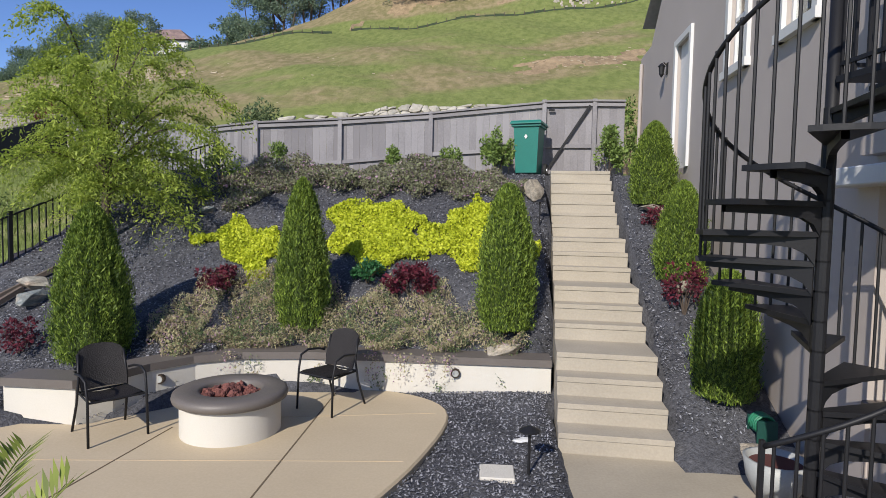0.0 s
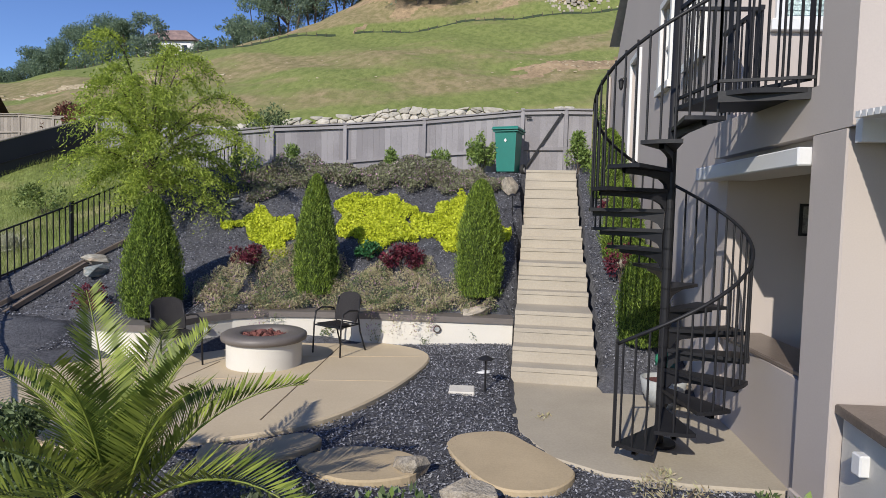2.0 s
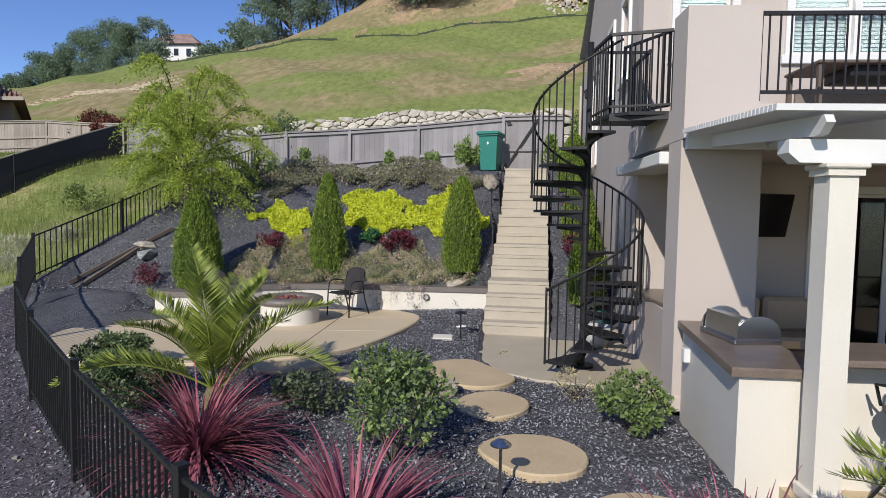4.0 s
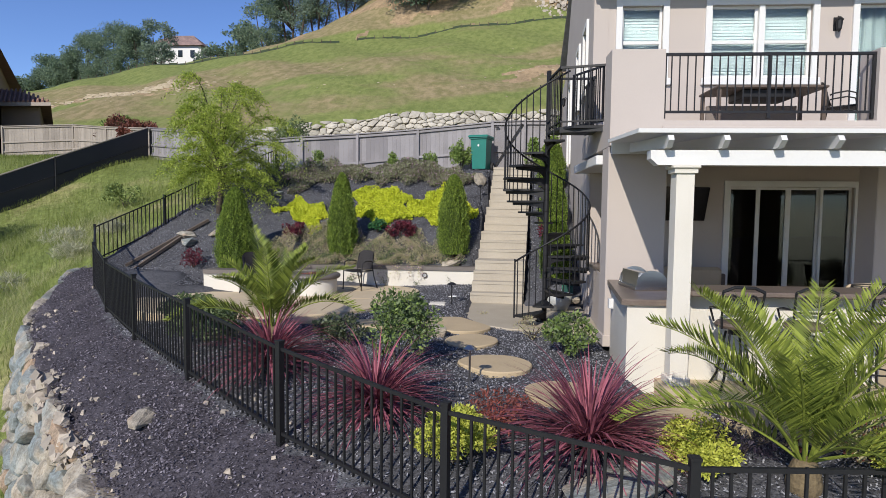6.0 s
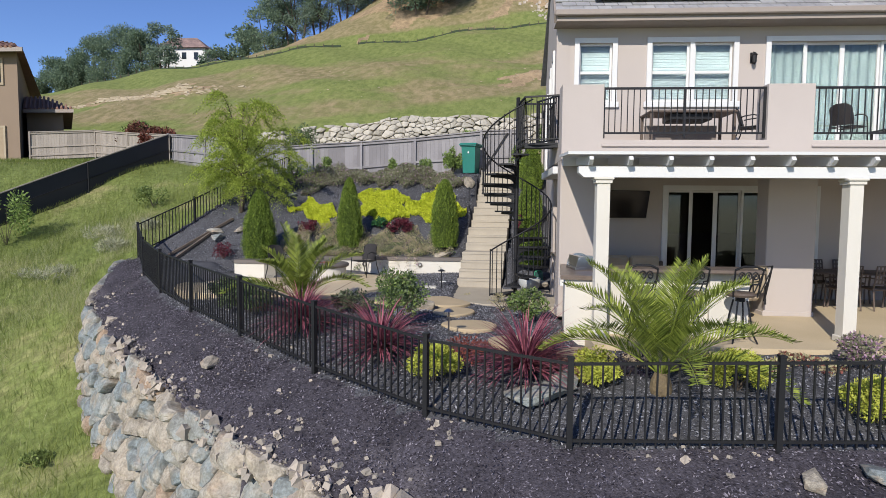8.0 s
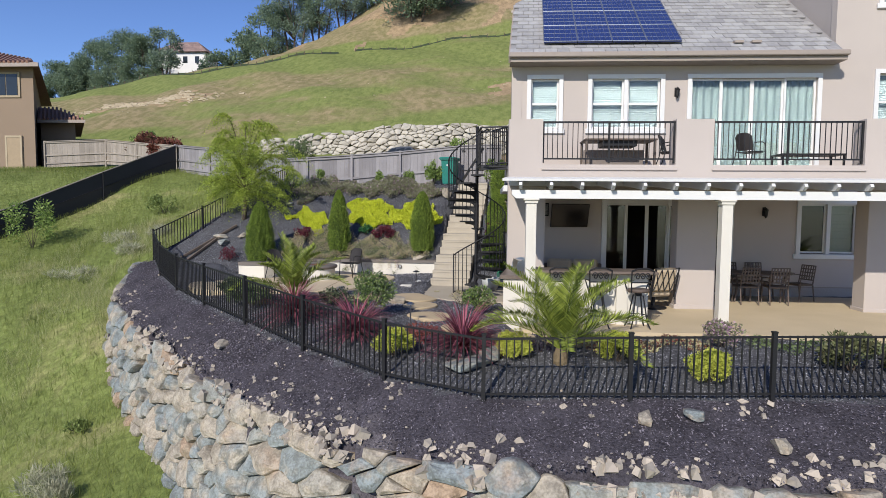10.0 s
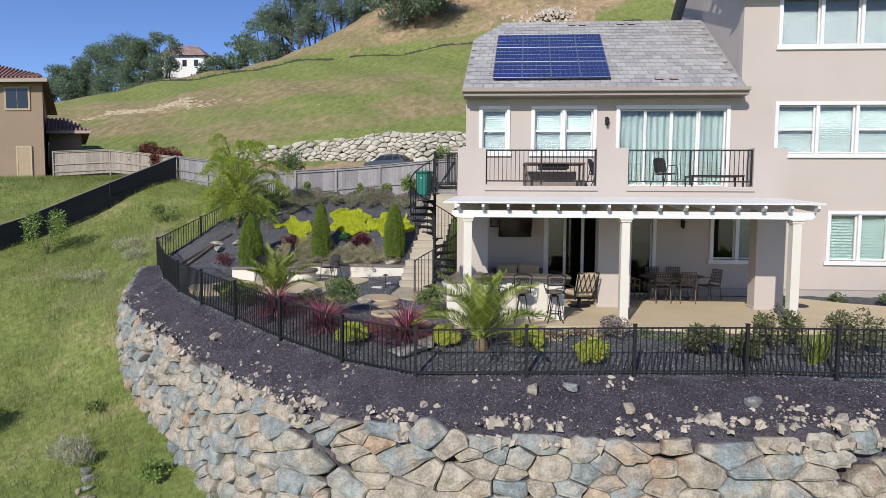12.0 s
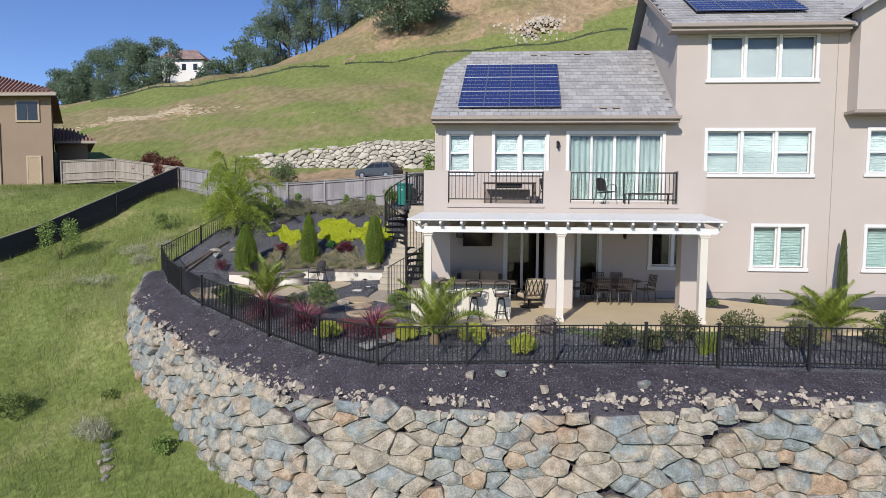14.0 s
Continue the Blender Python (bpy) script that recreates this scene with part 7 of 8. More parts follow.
# ---- pergola ----
pergola = thing("pergola", (0, 0, 0), "white painted patio pergola with slatted top on square columns", "pergola")
for x in (-0.12, 3.60, 7.49):
    c = part("column", Geo().box(x - 0.098, x + 0.098, -4.76, -4.56, -0.0, 2.49), STUCCO2, pergola)
    part("capital", Geo().box(x - 0.15, x + 0.15, -4.81, -4.51, 2.45, 2.49, c=0.01).box(x - 0.125, x + 0.125, -4.785, -4.535, 2.40, 2.45), STUCCO2, c)
    part("plinth", Geo().box(x - 0.125, x + 0.125, -4.785, -4.535, 0.0, 0.10, c=0.01), STUCCO2, c)
part("beam", Geo().add([(-0.50, -4.74, 2.56), (-0.50, -4.74, 2.655), (-0.42, -4.74, 2.49), (7.9, -4.74, 2.56), (7.9, -4.74, 2.655), (7.82, -4.74, 2.49), (-0.50, -4.58, 2.56), (-0.50, -4.58, 2.655), (-0.42, -4.58, 2.49), (7.9, -4.58, 2.56), (7.9, -4.58, 2.655), (7.82, -4.58, 2.49)],
     [(0, 2, 5, 3, 4, 1), (7, 10, 9, 11, 8, 6), (1, 4, 10, 7), (2, 8, 11, 5), (0, 1, 7, 6), (0, 6, 8, 2), (3, 9, 10, 4), (3, 5, 11, 9)]), WHITE, pergola)
part("ledger", Geo().box(-0.45, 8.3, -2.53, -2.455, 2.83, 3.0), WHITE, pergola)
for k in range(15):
    x = -0.33 + 8.2 * k / 14
    za, zb = 2.85, 2.66
    g = Geo()
    pr = [(-2.53, za + 0.0), (-2.53, za + 0.13), (-4.93, zb + 0.135), (-4.97, zb + 0.08), (-4.88, zb + 0.01), (-4.80, zb + 0.005)]
    vs = [(x + SK * (y + 4.7) + s * 0.03, y, z) for s in (-1, 1) for y, z in pr]
    g.add(vs, [(5, 4, 3, 2, 1, 0), (6, 7, 8, 9, 10, 11)] + [(i, (i + 1) % 6, 6 + (i + 1) % 6, 6 + i) for i in range(6)])
    part("rafter", g, WHITE, pergola)
slats = Geo().box(-0.68, 8.02, -0.024, 0.024, 0, 0.045).mesh("slat", WHITE)
for k in range(32):
    y = -2.58 - 0.0755 * k
    o = part("slat", slats, WHITE, pergola)
    o.matrix_basis = pose(SK * (y + 4.7), y, 2.99 + (y + 2.53) * (0.19 / 2.69), 4, 0, 0)


# ---- cooking island and bar ----
island = thing("cooking_island", (0, 0, 0), "cream stucco barbecue island with a brown concrete counter", "outdoor kitchen")
foot = [(-0.63, -4.43), (-0.02, -4.45), (0.18, -2.42), (-0.38, -2.42)]
part("base", Geo().prism(foot, -0.25, 0.87), STUCCO2, island, "cream stucco base")
top = [(-0.71, -4.48), (-0.02, -4.50), (0.24, -2.41), (-0.44, -2.41)]
part("countertop", Geo().prism(top, 0.87, 0.94, inset=0.015), COUNTER, island, "brown stained concrete countertop")
part("outlet_box", Geo().box(-0.49, -0.40, -2.80, -2.70, 0.55, 0.7, c=0.01), WHITE, island)
grill = thing("grill", (-0.16, -3.30, 0.94), "stainless steel barbecue grill with a rounded hood", "grill", rz=96)
hood, NB = Geo(), 12
prof = [(0.20 - 0.40 * math.sin(math.pi * 0.5 * k / NB), 0.06 + 0.22 * math.cos(math.pi * 0.5 * k / NB) ** 0.7) for k in range(NB + 1)] + [(0.22, 0.06)]
vs = [(s * 0.36, y, z) for s in (-1, 1) for y, z in prof]
m = len(prof)
hood.add(vs, [tuple(range(m)), tuple(range(m, 2 * m))[::-1]] + [(k, (k + 1) % m, m + (k + 1) % m, m + k) for k in range(m)])
part("hood", hood, STEEL, grill)
part("body", Geo().box(-0.40, 0.40, -0.26, 0.26, 0.0, 0.06, c=0.01), STEEL, grill)
for sg in (-1, 1):
    rim = [(0.25 * math.cos(math.pi * k / 14), 0.06 + 0.25 * math.sin(math.pi * k / 14) ** 0.8) for k in range(15)]
    cheek = Geo().add([(sg * 0.385 + e, y - 0.01, z) for e in (0.0, 0.018) for y, z in rim], [tuple(range(15)), tuple(range(15, 30))[::-1]] + [(k, k + 1, 16 + k, 15 + k) for k in range(14)])
    part("side_shield", cheek, STEEL, grill, "rounded bright steel side shield")
part("handle", Geo().tube([(-0.30, -0.25, 0.17), (0.30, -0.25, 0.17)], 0.013, 8), STEEL, grill)
for k in range(4):
    part("knob", Geo().tube([(-0.27 + 0.18 * k, -0.26, 0.03), (-0.27 + 0.18 * k, -0.29, 0.03)], 0.02, 10), RUBBER, grill)
grill.matrix_basis = grill.matrix_basis @ Matrix.Scale(0.84, 4)
bar = thing("bar_counter", (0, 0, 0), "raised outdoor bar with cream wall and brown concrete top", "bar")
part("bar_wall", Geo().box(0.0, 2.24, -4.46, -4.22, -0.02, 1.02), STUCCO2, bar, "cream stucco bar wall")
for x in (0.95, 1.72):
    part("bar_pilaster", Geo().box(x - 0.11, x + 0.11, -4.53, -4.46, -0.02, 1.0), STUCCO2, bar)
part("bar_top", Geo().box(0.0, 2.36, -4.74, -4.06, 1.02, 1.08, c=0.015), COUNTER, bar, "brown stained concrete bar top")


def bar_stool(x, y, rz):
    s = thing("bar_stool", (x, y, 0.0), "dark cast metal swivel bar stool with scrolled back", "bar stool", "stools at the bar", rz=rz)
    part("seat", Geo().lathe([(0.0, 0.70), (0.20, 0.70), (0.215, 0.73), (0.19, 0.76), (0.0, 0.765)], seg=24), BROWN, s, "brown padded seat")
    part("swivel", Geo().lathe([(0.0, 0.62), (0.07, 0.62), (0.07, 0.70), (0.0, 0.70)], seg=16), IRON, s)
    for k in range(4):
        a = 45 + 90 * k
        part("leg", Geo().tube([polar(0.10, a, 0.64), polar(0.15, a, 0.4), polar(0.19, a, 0.15), polar(0.27, a, 0.0)], 0.014, 7), IRON, s)
    part("foot_ring", Geo().tube([polar(0.185, 15 * k, 0.24) for k in range(24)], 0.010, 6, closed=True), IRON, s)
    for sg in (-1, 1):
        part("back_post", Geo().tube([(sg * 0.18, 0.14, 0.70), (sg * 0.20, 0.20, 0.95), (sg * 0.21, 0.24, 1.12)], 0.013, 7), IRON, s)
        part("armrest", Geo().tube([(sg * 0.20, 0.20, 0.93), (sg * 0.25, 0.05, 0.93), (sg * 0.24, -0.10, 0.90), (sg * 0.19, -0.12, 0.74)], 0.012, 6), IRON, s)
    part("top_rail", Geo().tube([(-0.21, 0.24, 1.12), (-0.1, 0.25, 1.17), (0.1, 0.25, 1.17), (0.21, 0.24, 1.12)], 0.018, 7), IRON, s)
    part("lower_rail", Geo().tube([(-0.19, 0.19, 0.90), (0.19, 0.19, 0.90)], 0.014, 6), IRON, s)
    for u in (-0.10, 0.0, 0.10):
        part("scroll", Geo().tube([(u + 0.055 * math.cos(t * 0.7) * (1 - t / 16), 0.225, 1.02 + 0.075 * math.sin(t * 0.7) * (1 - t / 16)) for t in range(15)], 0.012, 5), IRON, s)
    return s


bar_stool(1.20, -4.80, 178)
bar_stool(1.96, -4.80, 184)
bar_stool(0.46, -4.80, 175)


# ---- lounge and dining furniture on the patio ----
def lounge_chair(x, y, rz):
    c = thing("lounge_chair", (x, y, 0.0), "dark framed swivel lounge chair with tan cushions", "chair", rz=rz)
    part("seat_cushion", Geo().box(-0.30, 0.30, -0.32, 0.28, 0.30, 0.46, c=0.05), FABRIC, c, "tan seat cushion")
    m4 = pose(0, 0.30, 0.44, -14)
    part("back_cushion", Geo().box(-0.29, 0.29, -0.08, 0.07, 0.0, 0.55, m=m4, c=0.05), FABRIC, c, "tan back cushion")
    fr = Geo()
    for s in (-1, 1):
        fr.tube([(s * 0.33, -0.32, 0.2), (s * 0.35, -0.34, 0.58), (s * 0.35, 0.0, 0.62), (s * 0.34, 0.32, 0.58), (s * 0.32, 0.36, 0.24)], 0.022, 7)
    part("arm_frame", fr, IRON, c)
    bk = Geo().tube([(-0.31, 0.34, 0.3), (-0.31, 0.50, 0.98), (0.31, 0.50, 0.98), (0.31, 0.34, 0.3)], 0.02, 7)
    part("back_frame", bk, IRON, c)
    for k in range(4):
        part("lattice_bar", Geo().bar((-0.30 + 0.15 * k, 0.40, 0.45), (-0.15 + 0.15 * k, 0.51, 0.95), 0.018), IRON, c)
        part("lattice_bar", Geo().bar((-0.15 + 0.15 * k, 0.40, 0.45), (-0.30 + 0.15 * k, 0.51, 0.95), 0.018), IRON, c)
    part("swivel_base", Geo().lathe([(0.0, 0.0), (0.30, 0.0), (0.31, 0.03), (0.05, 0.07), (0.05, 0.30), (0.0, 0.30)], seg=24), IRON, c)
    return c


lounge_chair(2.95, -2.35, 200)
sofa = thing("outdoor_sofa", (1.35, -0.65, 0), "brown wicker outdoor sofa with tan cushions against the wall", "sofa")
part("frame", Geo().box(-0.80, 0.80, -0.38, 0.40, 0.10, 0.34, c=0.02).box(-0.80, -0.68, -0.38, 0.40, 0.34, 0.62, c=0.02).box(0.68, 0.80, -0.38, 0.40, 0.34, 0.62, c=0.02).box(-0.80, 0.80, 0.30, 0.40, 0.34, 0.85, c=0.02), BROWN, sofa)
for s in (-1, 1):
    part("seat_cushion", Geo().box(-0.33, 0.33, -0.38, 0.28, 0.34, 0.50, c=0.04), FABRIC, sofa, "tan seat cushion").location = (s * 0.34, 0, 0)
    part("back_cushion", Geo().box(-0.32, 0.32, 0.10, 0.28, 0.50, 0.98, c=0.05), FABRIC, sofa, "tan back cushion").location = (s * 0.34, 0, 0)
    for t in (-0.3, 0.3):
        part("leg", Geo().box(-0.03, 0.03, -0.03, 0.03, 0, 0.1), BROWN, sofa).location = (s * 0.72, t, 0)
tv = thing("television", (1.25, -0.32, 1.80), "black flat television tilted on a wall bracket", "television")
part("screen", Geo().box(-0.52, 0.52, -0.03, 0.03, 0.03, 0.66, m=pose(0, 0, 0, 14, 0, 12), c=0.008), mat("tv_screen", (0.008, 0.008, 0.01), 0.15, bump=0), tv)
part("bracket", Geo().box(-0.06, 0.06, 0.02, 0.33, 0.22, 0.34), IRON, tv)
table = thing("dining_table", (5.92, -0.88, 0), "oval dark metal outdoor dining table", "table")
part("tabletop", Geo().prism([(0.95 * math.cos(2 * math.pi * k / 28), 0.52 * math.sin(2 * math.pi * k / 28)) for k in range(28)], 0.70, 0.735, inset=0.01), BROWN, table)
for sx in (-1, 1):
    for sy in (-1, 1):
        part("leg", Geo().tube([(sx * 0.62, sy * 0.3, 0.0), (sx * 0.55, sy * 0.26, 0.4), (sx * 0.6, sy * 0.3, 0.7)], 0.022, 7), BROWN, table)


def dining_chair(x, y, rz):
    c = thing("dining_chair", (x, y, 0), "dark cast metal dining chair with a lattice back", "chair", "chairs round the dining table", rz=rz)
    part("seat", Geo().box(-0.23, 0.23, -0.23, 0.22, 0.41, 0.46, c=0.015), BROWN, c)
    for sx in (-1, 1):
        part("front_leg", Geo().tube([(sx * 0.22, -0.22, 0), (sx * 0.22, -0.20, 0.43)], 0.015, 6), BROWN, c)
        part("back_leg", Geo().tube([(sx * 0.21, 0.28, 0), (sx * 0.21, 0.21, 0.45), (sx * 0.20, 0.30, 0.92)], 0.015, 6), BROWN, c)
        part("armrest", Geo().tube([(sx * 0.21, 0.24, 0.66), (sx * 0.26, 0.0, 0.66), (sx * 0.24, -0.2, 0.62), (sx * 0.22, -0.21, 0.44)], 0.013, 6), BROWN, c)
    for h in (0.55, 0.64, 0.73, 0.82, 0.91):
        part("back_bar", Geo().bar((-0.20, 0.215 + (h - 0.45) * 0.18, h), (0.20, 0.215 + (h - 0.45) * 0.18, h), 0.012, 0.028), BROWN, c)
    for u in (-0.14, -0.07, 0.0, 0.07, 0.14):
        part("back_slat", Geo().bar((u, 0.232, 0.55), (u, 0.30, 0.91), 0.028, 0.012), BROWN, c)
    return c


for x, y, rz in ((5.46, -1.40, 180), (6.17, -1.40, 176), (5.58, -0.38, 4), (6.19, -0.38, -3), (7.05, -0.80, -70), (4.72, -0.85, 95)):
    dining_chair(x, y, rz)

pic = thing("picture_frame", (0.62, 0.0, 2.11), "small dark framed print hung on the patio wall", "picture")
part("frame", Geo().box(-0.13, 0.13, -0.024, -0.002, 0.0, 0.03).box(-0.13, 0.13, -0.024, -0.002, 0.33, 0.36).box(-0.13, -0.10, -0.024, -0.002, 0.03, 0.33).box(0.10, 0.13, -0.024, -0.002, 0.03, 0.33), IRON, pic)
part("print", Geo().box(-0.10, 0.10, -0.012, -0.004, 0.03, 0.33), mat("grey_print", (0.25, 0.24, 0.22), 0.8, col2=(0.09, 0.085, 0.08), scale=14, fine=40, amount=1.2, bump=0), pic)

# balcony furniture
bt = thing("balcony_table", (2.32, -1.05, 3.33), "dark rectangular table with a taupe panel on the balcony", "table")
TAUPE = mat("taupe_panel", (0.20, 0.168, 0.15), 0.85, col2=(0.16, 0.134, 0.12), scale=3, fine=30, amount=0.8, bump=0.1, bump_scale=30)
part("tabletop", Geo().box(-0.88, 0.88, -0.42, 0.42, 0.68, 0.72, c=0.01), BROWN, bt)
part("burner_box", Geo().box(-0.42, 0.42, -0.30, 0.30, 0.54, 0.68, c=0.015), IRON, bt, "black box under the top")
part("panel", Geo().box(-0.80, 0.72, 0.24, 0.30, 0.02, 0.50, c=0.01), TAUPE, bt, "taupe panel")
for sx in (-1, 1):
    for sy in (-1, 1):
        part("leg", Geo().box(-0.028, 0.028, -0.028, 0.028, 0, 0.68), BROWN, bt).location = (sx * 0.83, sy * 0.36, 0)
ch = fire_chair((3.66, -1.0, 3.33), 60)
tagged(ch, "dark wicker armchair on the balcony", "chair", "chairs on the balcony")
ch = fire_chair((5.55, -1.1, 3.33), 120)
tagged(ch, "dark wicker armchair on the balcony", "chair", "chairs on the balcony")
lg = thing("balcony_bench", (7.0, -1.0, 3.33), "low dark metal lounger on the balcony", "lounger")
part("frame", Geo().box(-0.75, 0.75, -0.3, 0.3, 0.34, 0.38), IRON, lg)
for sx in (-1, 1):
    for sy in (-1, 1):
        part("leg", Geo().box(-0.02, 0.02, -0.02, 0.02, 0, 0.34), IRON, lg).location = (sx * 0.72, sy * 0.27, 0)


# ---- wall lanterns ----
def lantern(x, y, z, rz=0.0):
    l = thing("wall_lantern", (x, y, z), "dark bronze wall lantern", "lantern", "wall lanterns", rz=rz)
    part("back_plate", Geo().box(-0.045, 0.045, -0.02, 0, -0.12, 0.12, c=0.008), IRON, l)
    part("arm", Geo().tube([(0, -0.02, 0.05), (0, -0.08, 0.12), (0, -0.12, 0.08)], 0.010, 6), IRON, l)
    part("cage", Geo().lathe([(0.02, 0.10), (0.075, 0.04), (0.06, 0.03), (0.045, -0.12), (0.02, -0.16), (0.0, -0.18)], (0, -0.12, 0), 8), IRON, l)


lantern(4.06, 0, 5.45)
lantern(6.47, 0, 2.28)
lantern(-0.29 + SK * 7.25, 7.25, 5.4, -90)

# ---- hose reel and pot by the foot of the stair ----
pot = thing("planter_pot", (-0.80, 0.35, 0.0), "pale weathered planter pot under the spiral stair", "planter")
part("bowl", Geo().lathe([(0.0, 0.0), (0.16, 0.0), (0.24, 0.16), (0.27, 0.34), (0.24, 0.34), (0.22, 0.28), (0.0, 0.27)], seg=28), CERAMIC, pot, smooth=True)
part("soil", Geo().lathe([(0.0, 0.29), (0.23, 0.29)], seg=20), mat("pot_soil", (0.10, 0.03, 0.025), 0.95), pot, "reddish soil")
hose = thing("hose", (-0.50, 1.25, 0.2), "coiled green garden hose on a small reel", "hose")
part("coil", Geo().tube([(0.10 * math.cos(k * 0.5) , -0.08 + 0.16 * k / 60, 0.14 + 0.10 * math.sin(k * 0.5)) for k in range(61)], 0.012, 6), mat("green_hose", (0.03, 0.22, 0.12), 0.5), hose)
part("reel", Geo().tube([(0, -0.1, 0.14), (0, 0.1, 0.14)], 0.05, 12).box(-0.1, 0.1, -0.12, -0.1, -0.05, 0.2).box(-0.1, 0.1, 0.1, 0.12, -0.05, 0.2), mat("dark_green_plastic", (0.012, 0.07, 0.055), 0.5), hose)

# ---- solar panels ----
PITCH = math.atan(0.7)


def on_roof(u, d, lift=0.0):
    """A place on the low roof: u along the eave, d up the slope."""
    y = -0.5 + d * math.cos(PITCH)
    z = 6.36 + d * math.sin(PITCH)
    return Vector((u + SK * y - math.sin(0) * lift, y - math.sin(PITCH) * lift, z + math.cos(PITCH) * lift))


def solar_array(name, origin, ex, ey, nx, ny, w, h):
    s = thing(name, (0, 0, 0), "dark blue solar panel array mounted on the roof", "solar panels", "solar arrays")
    nrm = ex.cross(ey).normalized()
    for i in range(nx):
        for j in range(ny):
            o = origin + ex * (i * w) + ey * (j * h)
            a, b = ex * (w - 0.02), ey * (h - 0.02)
            q = [o, o + a, o + a + b, o + b]
            g = Geo().add([p for p in q] + [p + nrm * 0.04 for p in q], [(3, 2, 1, 0), (4, 5, 6, 7), (0, 1, 5, 4), (1, 2, 6, 5), (2, 3, 7, 6), (3, 0, 4, 7)])
            p = part("panel", g, SOLAR, s)
            fr = Geo()
            up = nrm * 0.045
            for e0, e1 in ((q[0], q[1]), (q[1], q[2]), (q[2], q[3]), (q[3], q[0])):
                fr.bar(e0 + up, e1 + up, 0.022, 0.012)
            for k in range(1, 6):
                fr.bar(o + a * k / 6 + up * 0.93, o + a * k / 6 + b + up * 0.93, 0.006, 0.004)
            for k in range(1, 4):
                fr.bar(o + b * k / 4 + up * 0.93, o + b * k / 4 + a + up * 0.93, 0.005, 0.004)
            part("panel_frame", fr, ALU, p)
    return s


ex = Vector((1, 0, 0))
ey = (on_roof(0, 1) - on_roof(0, 0)).normalized()
solar_array("solar_array", on_roof(0.52, 0.50, 0.10), ex, ey, 4, 3, 0.905, 1.29)
ey2 = Vector((SK, 5.45, 3.48)).normalized()
solar_array("solar_array", Vector((8.85, 0.4, 10.12)), ex, ey2, 4, 2, 0.95, 1.2)

# ---- roof tiles ----
def tile_field(name, corner, ex, ey, rows, cols, tw, th, clip, parent):
    nrm = ex.cross(ey).normalized()
    g = Geo()
    for r in range(rows):
        for c in range(cols):
            u0 = c * tw + (tw / 2 if r % 2 else 0)
            p = corner + ex * u0 + ey * (r * th)
            if not clip(p + ex * tw / 2 + ey * th / 2):
                continue
            a, b = ex * (tw - 0.012), ey * (th + 0.03)
            lo, hi = nrm * 0.012, nrm * 0.042
            j = nrm * float(rng.uniform(-0.004, 0.006))
            vs = [p + lo + j, p + a + lo + j, p + a + b + lo, p + b + lo, p + hi + j, p + a + hi + j, p + a + b + nrm * 0.016, p + b + nrm * 0.016]
            g.add(vs, [(4, 5, 6, 7), (0, 1, 5, 4), (1, 2, 6, 5), (3, 0, 4, 7)])
    tagged(part(name, g, TILE, parent), kind="stuff")


TILE = mat("slate_grey_tile", (0.36, 0.355, 0.355), 0.85, col2=(0.25, 0.245, 0.25), scale=1.0, fine=10, amount=0.8, bump=0.15, bump_scale=60, island=0.28)
tile_field("roof_tiles", on_roof(-0.36, 0.0), ex, ey, 19, 28, 0.31, 0.32, lambda p: p.x < 8.0 + SK * p.y and p.x > -0.32 + SK * p.y and (p.y < 3.1 or p.x > -0.10 + (p.y - 3.1) * 0.79), house)
tile_field("roof_tiles", Vector((7.72, -0.45, 9.42)), ex, ey2, 16, 21, 0.31, 0.32, lambda p: p.x > 7.76 + SK * p.y and p.x < 13.6 + p.y * 0.75, house)
for x in (3.2, 3.6, 5.6, 6.05):
    d0 = 5.6 if x < 4 else 5.65
    if x > 5:
        d0 = 0.55 if x < 6.2 and x > 5.5 else 5.6
    part("roof_vent", Geo().box(-0.12, 0.12, -0.08, 0.08, 0, 0.06), FASCIA, house).location = on_roof(x, d0, 0.03)
for x in (5.0, 5.4):
    part("roof_vent", Geo().box(-0.12, 0.12, -0.08, 0.08, 0, 0.06), FASCIA, house).location = on_roof(x, 5.65, 0.03)

# ---- hillside: stone wall, car, trees, houses ----
PALEROCK = mat("pale_quarry_rock", (0.46, 0.43, 0.37), 0.9, col2=(0.30, 0.28, 0.235), scale=0.9, fine=6, amount=0.8, bump=0.4, bump_scale=5, rnd=0.5)
hw = thing("hill_retaining_wall", (0, 0, 0), "pale stacked boulder wall at the foot of the hill", "retaining wall")


def hill_place(u, d, o):
    topz = 7.75 + 1.70 * min(1, max(0, (u - 5) / 15.5)) + 0.12 * math.sin(u * 1.1)
    return (u - 27.5, 33.8 - 0.1 * d - o * 1.4, topz - d)


r2 = np.random.default_rng(5)
for u, d, poly in fitted_stones(31.0, 2.3, 0.42, 0.95, 0.37, 23, 0.035):
    if hill_place(u, d, 0)[2] > 6.6 and u > 5.2:
        g = face_stone(u, d, poly, hill_place, 0.4, 0.03, r2)
        if g:
            part("stone", g, PALEROCK, hw)

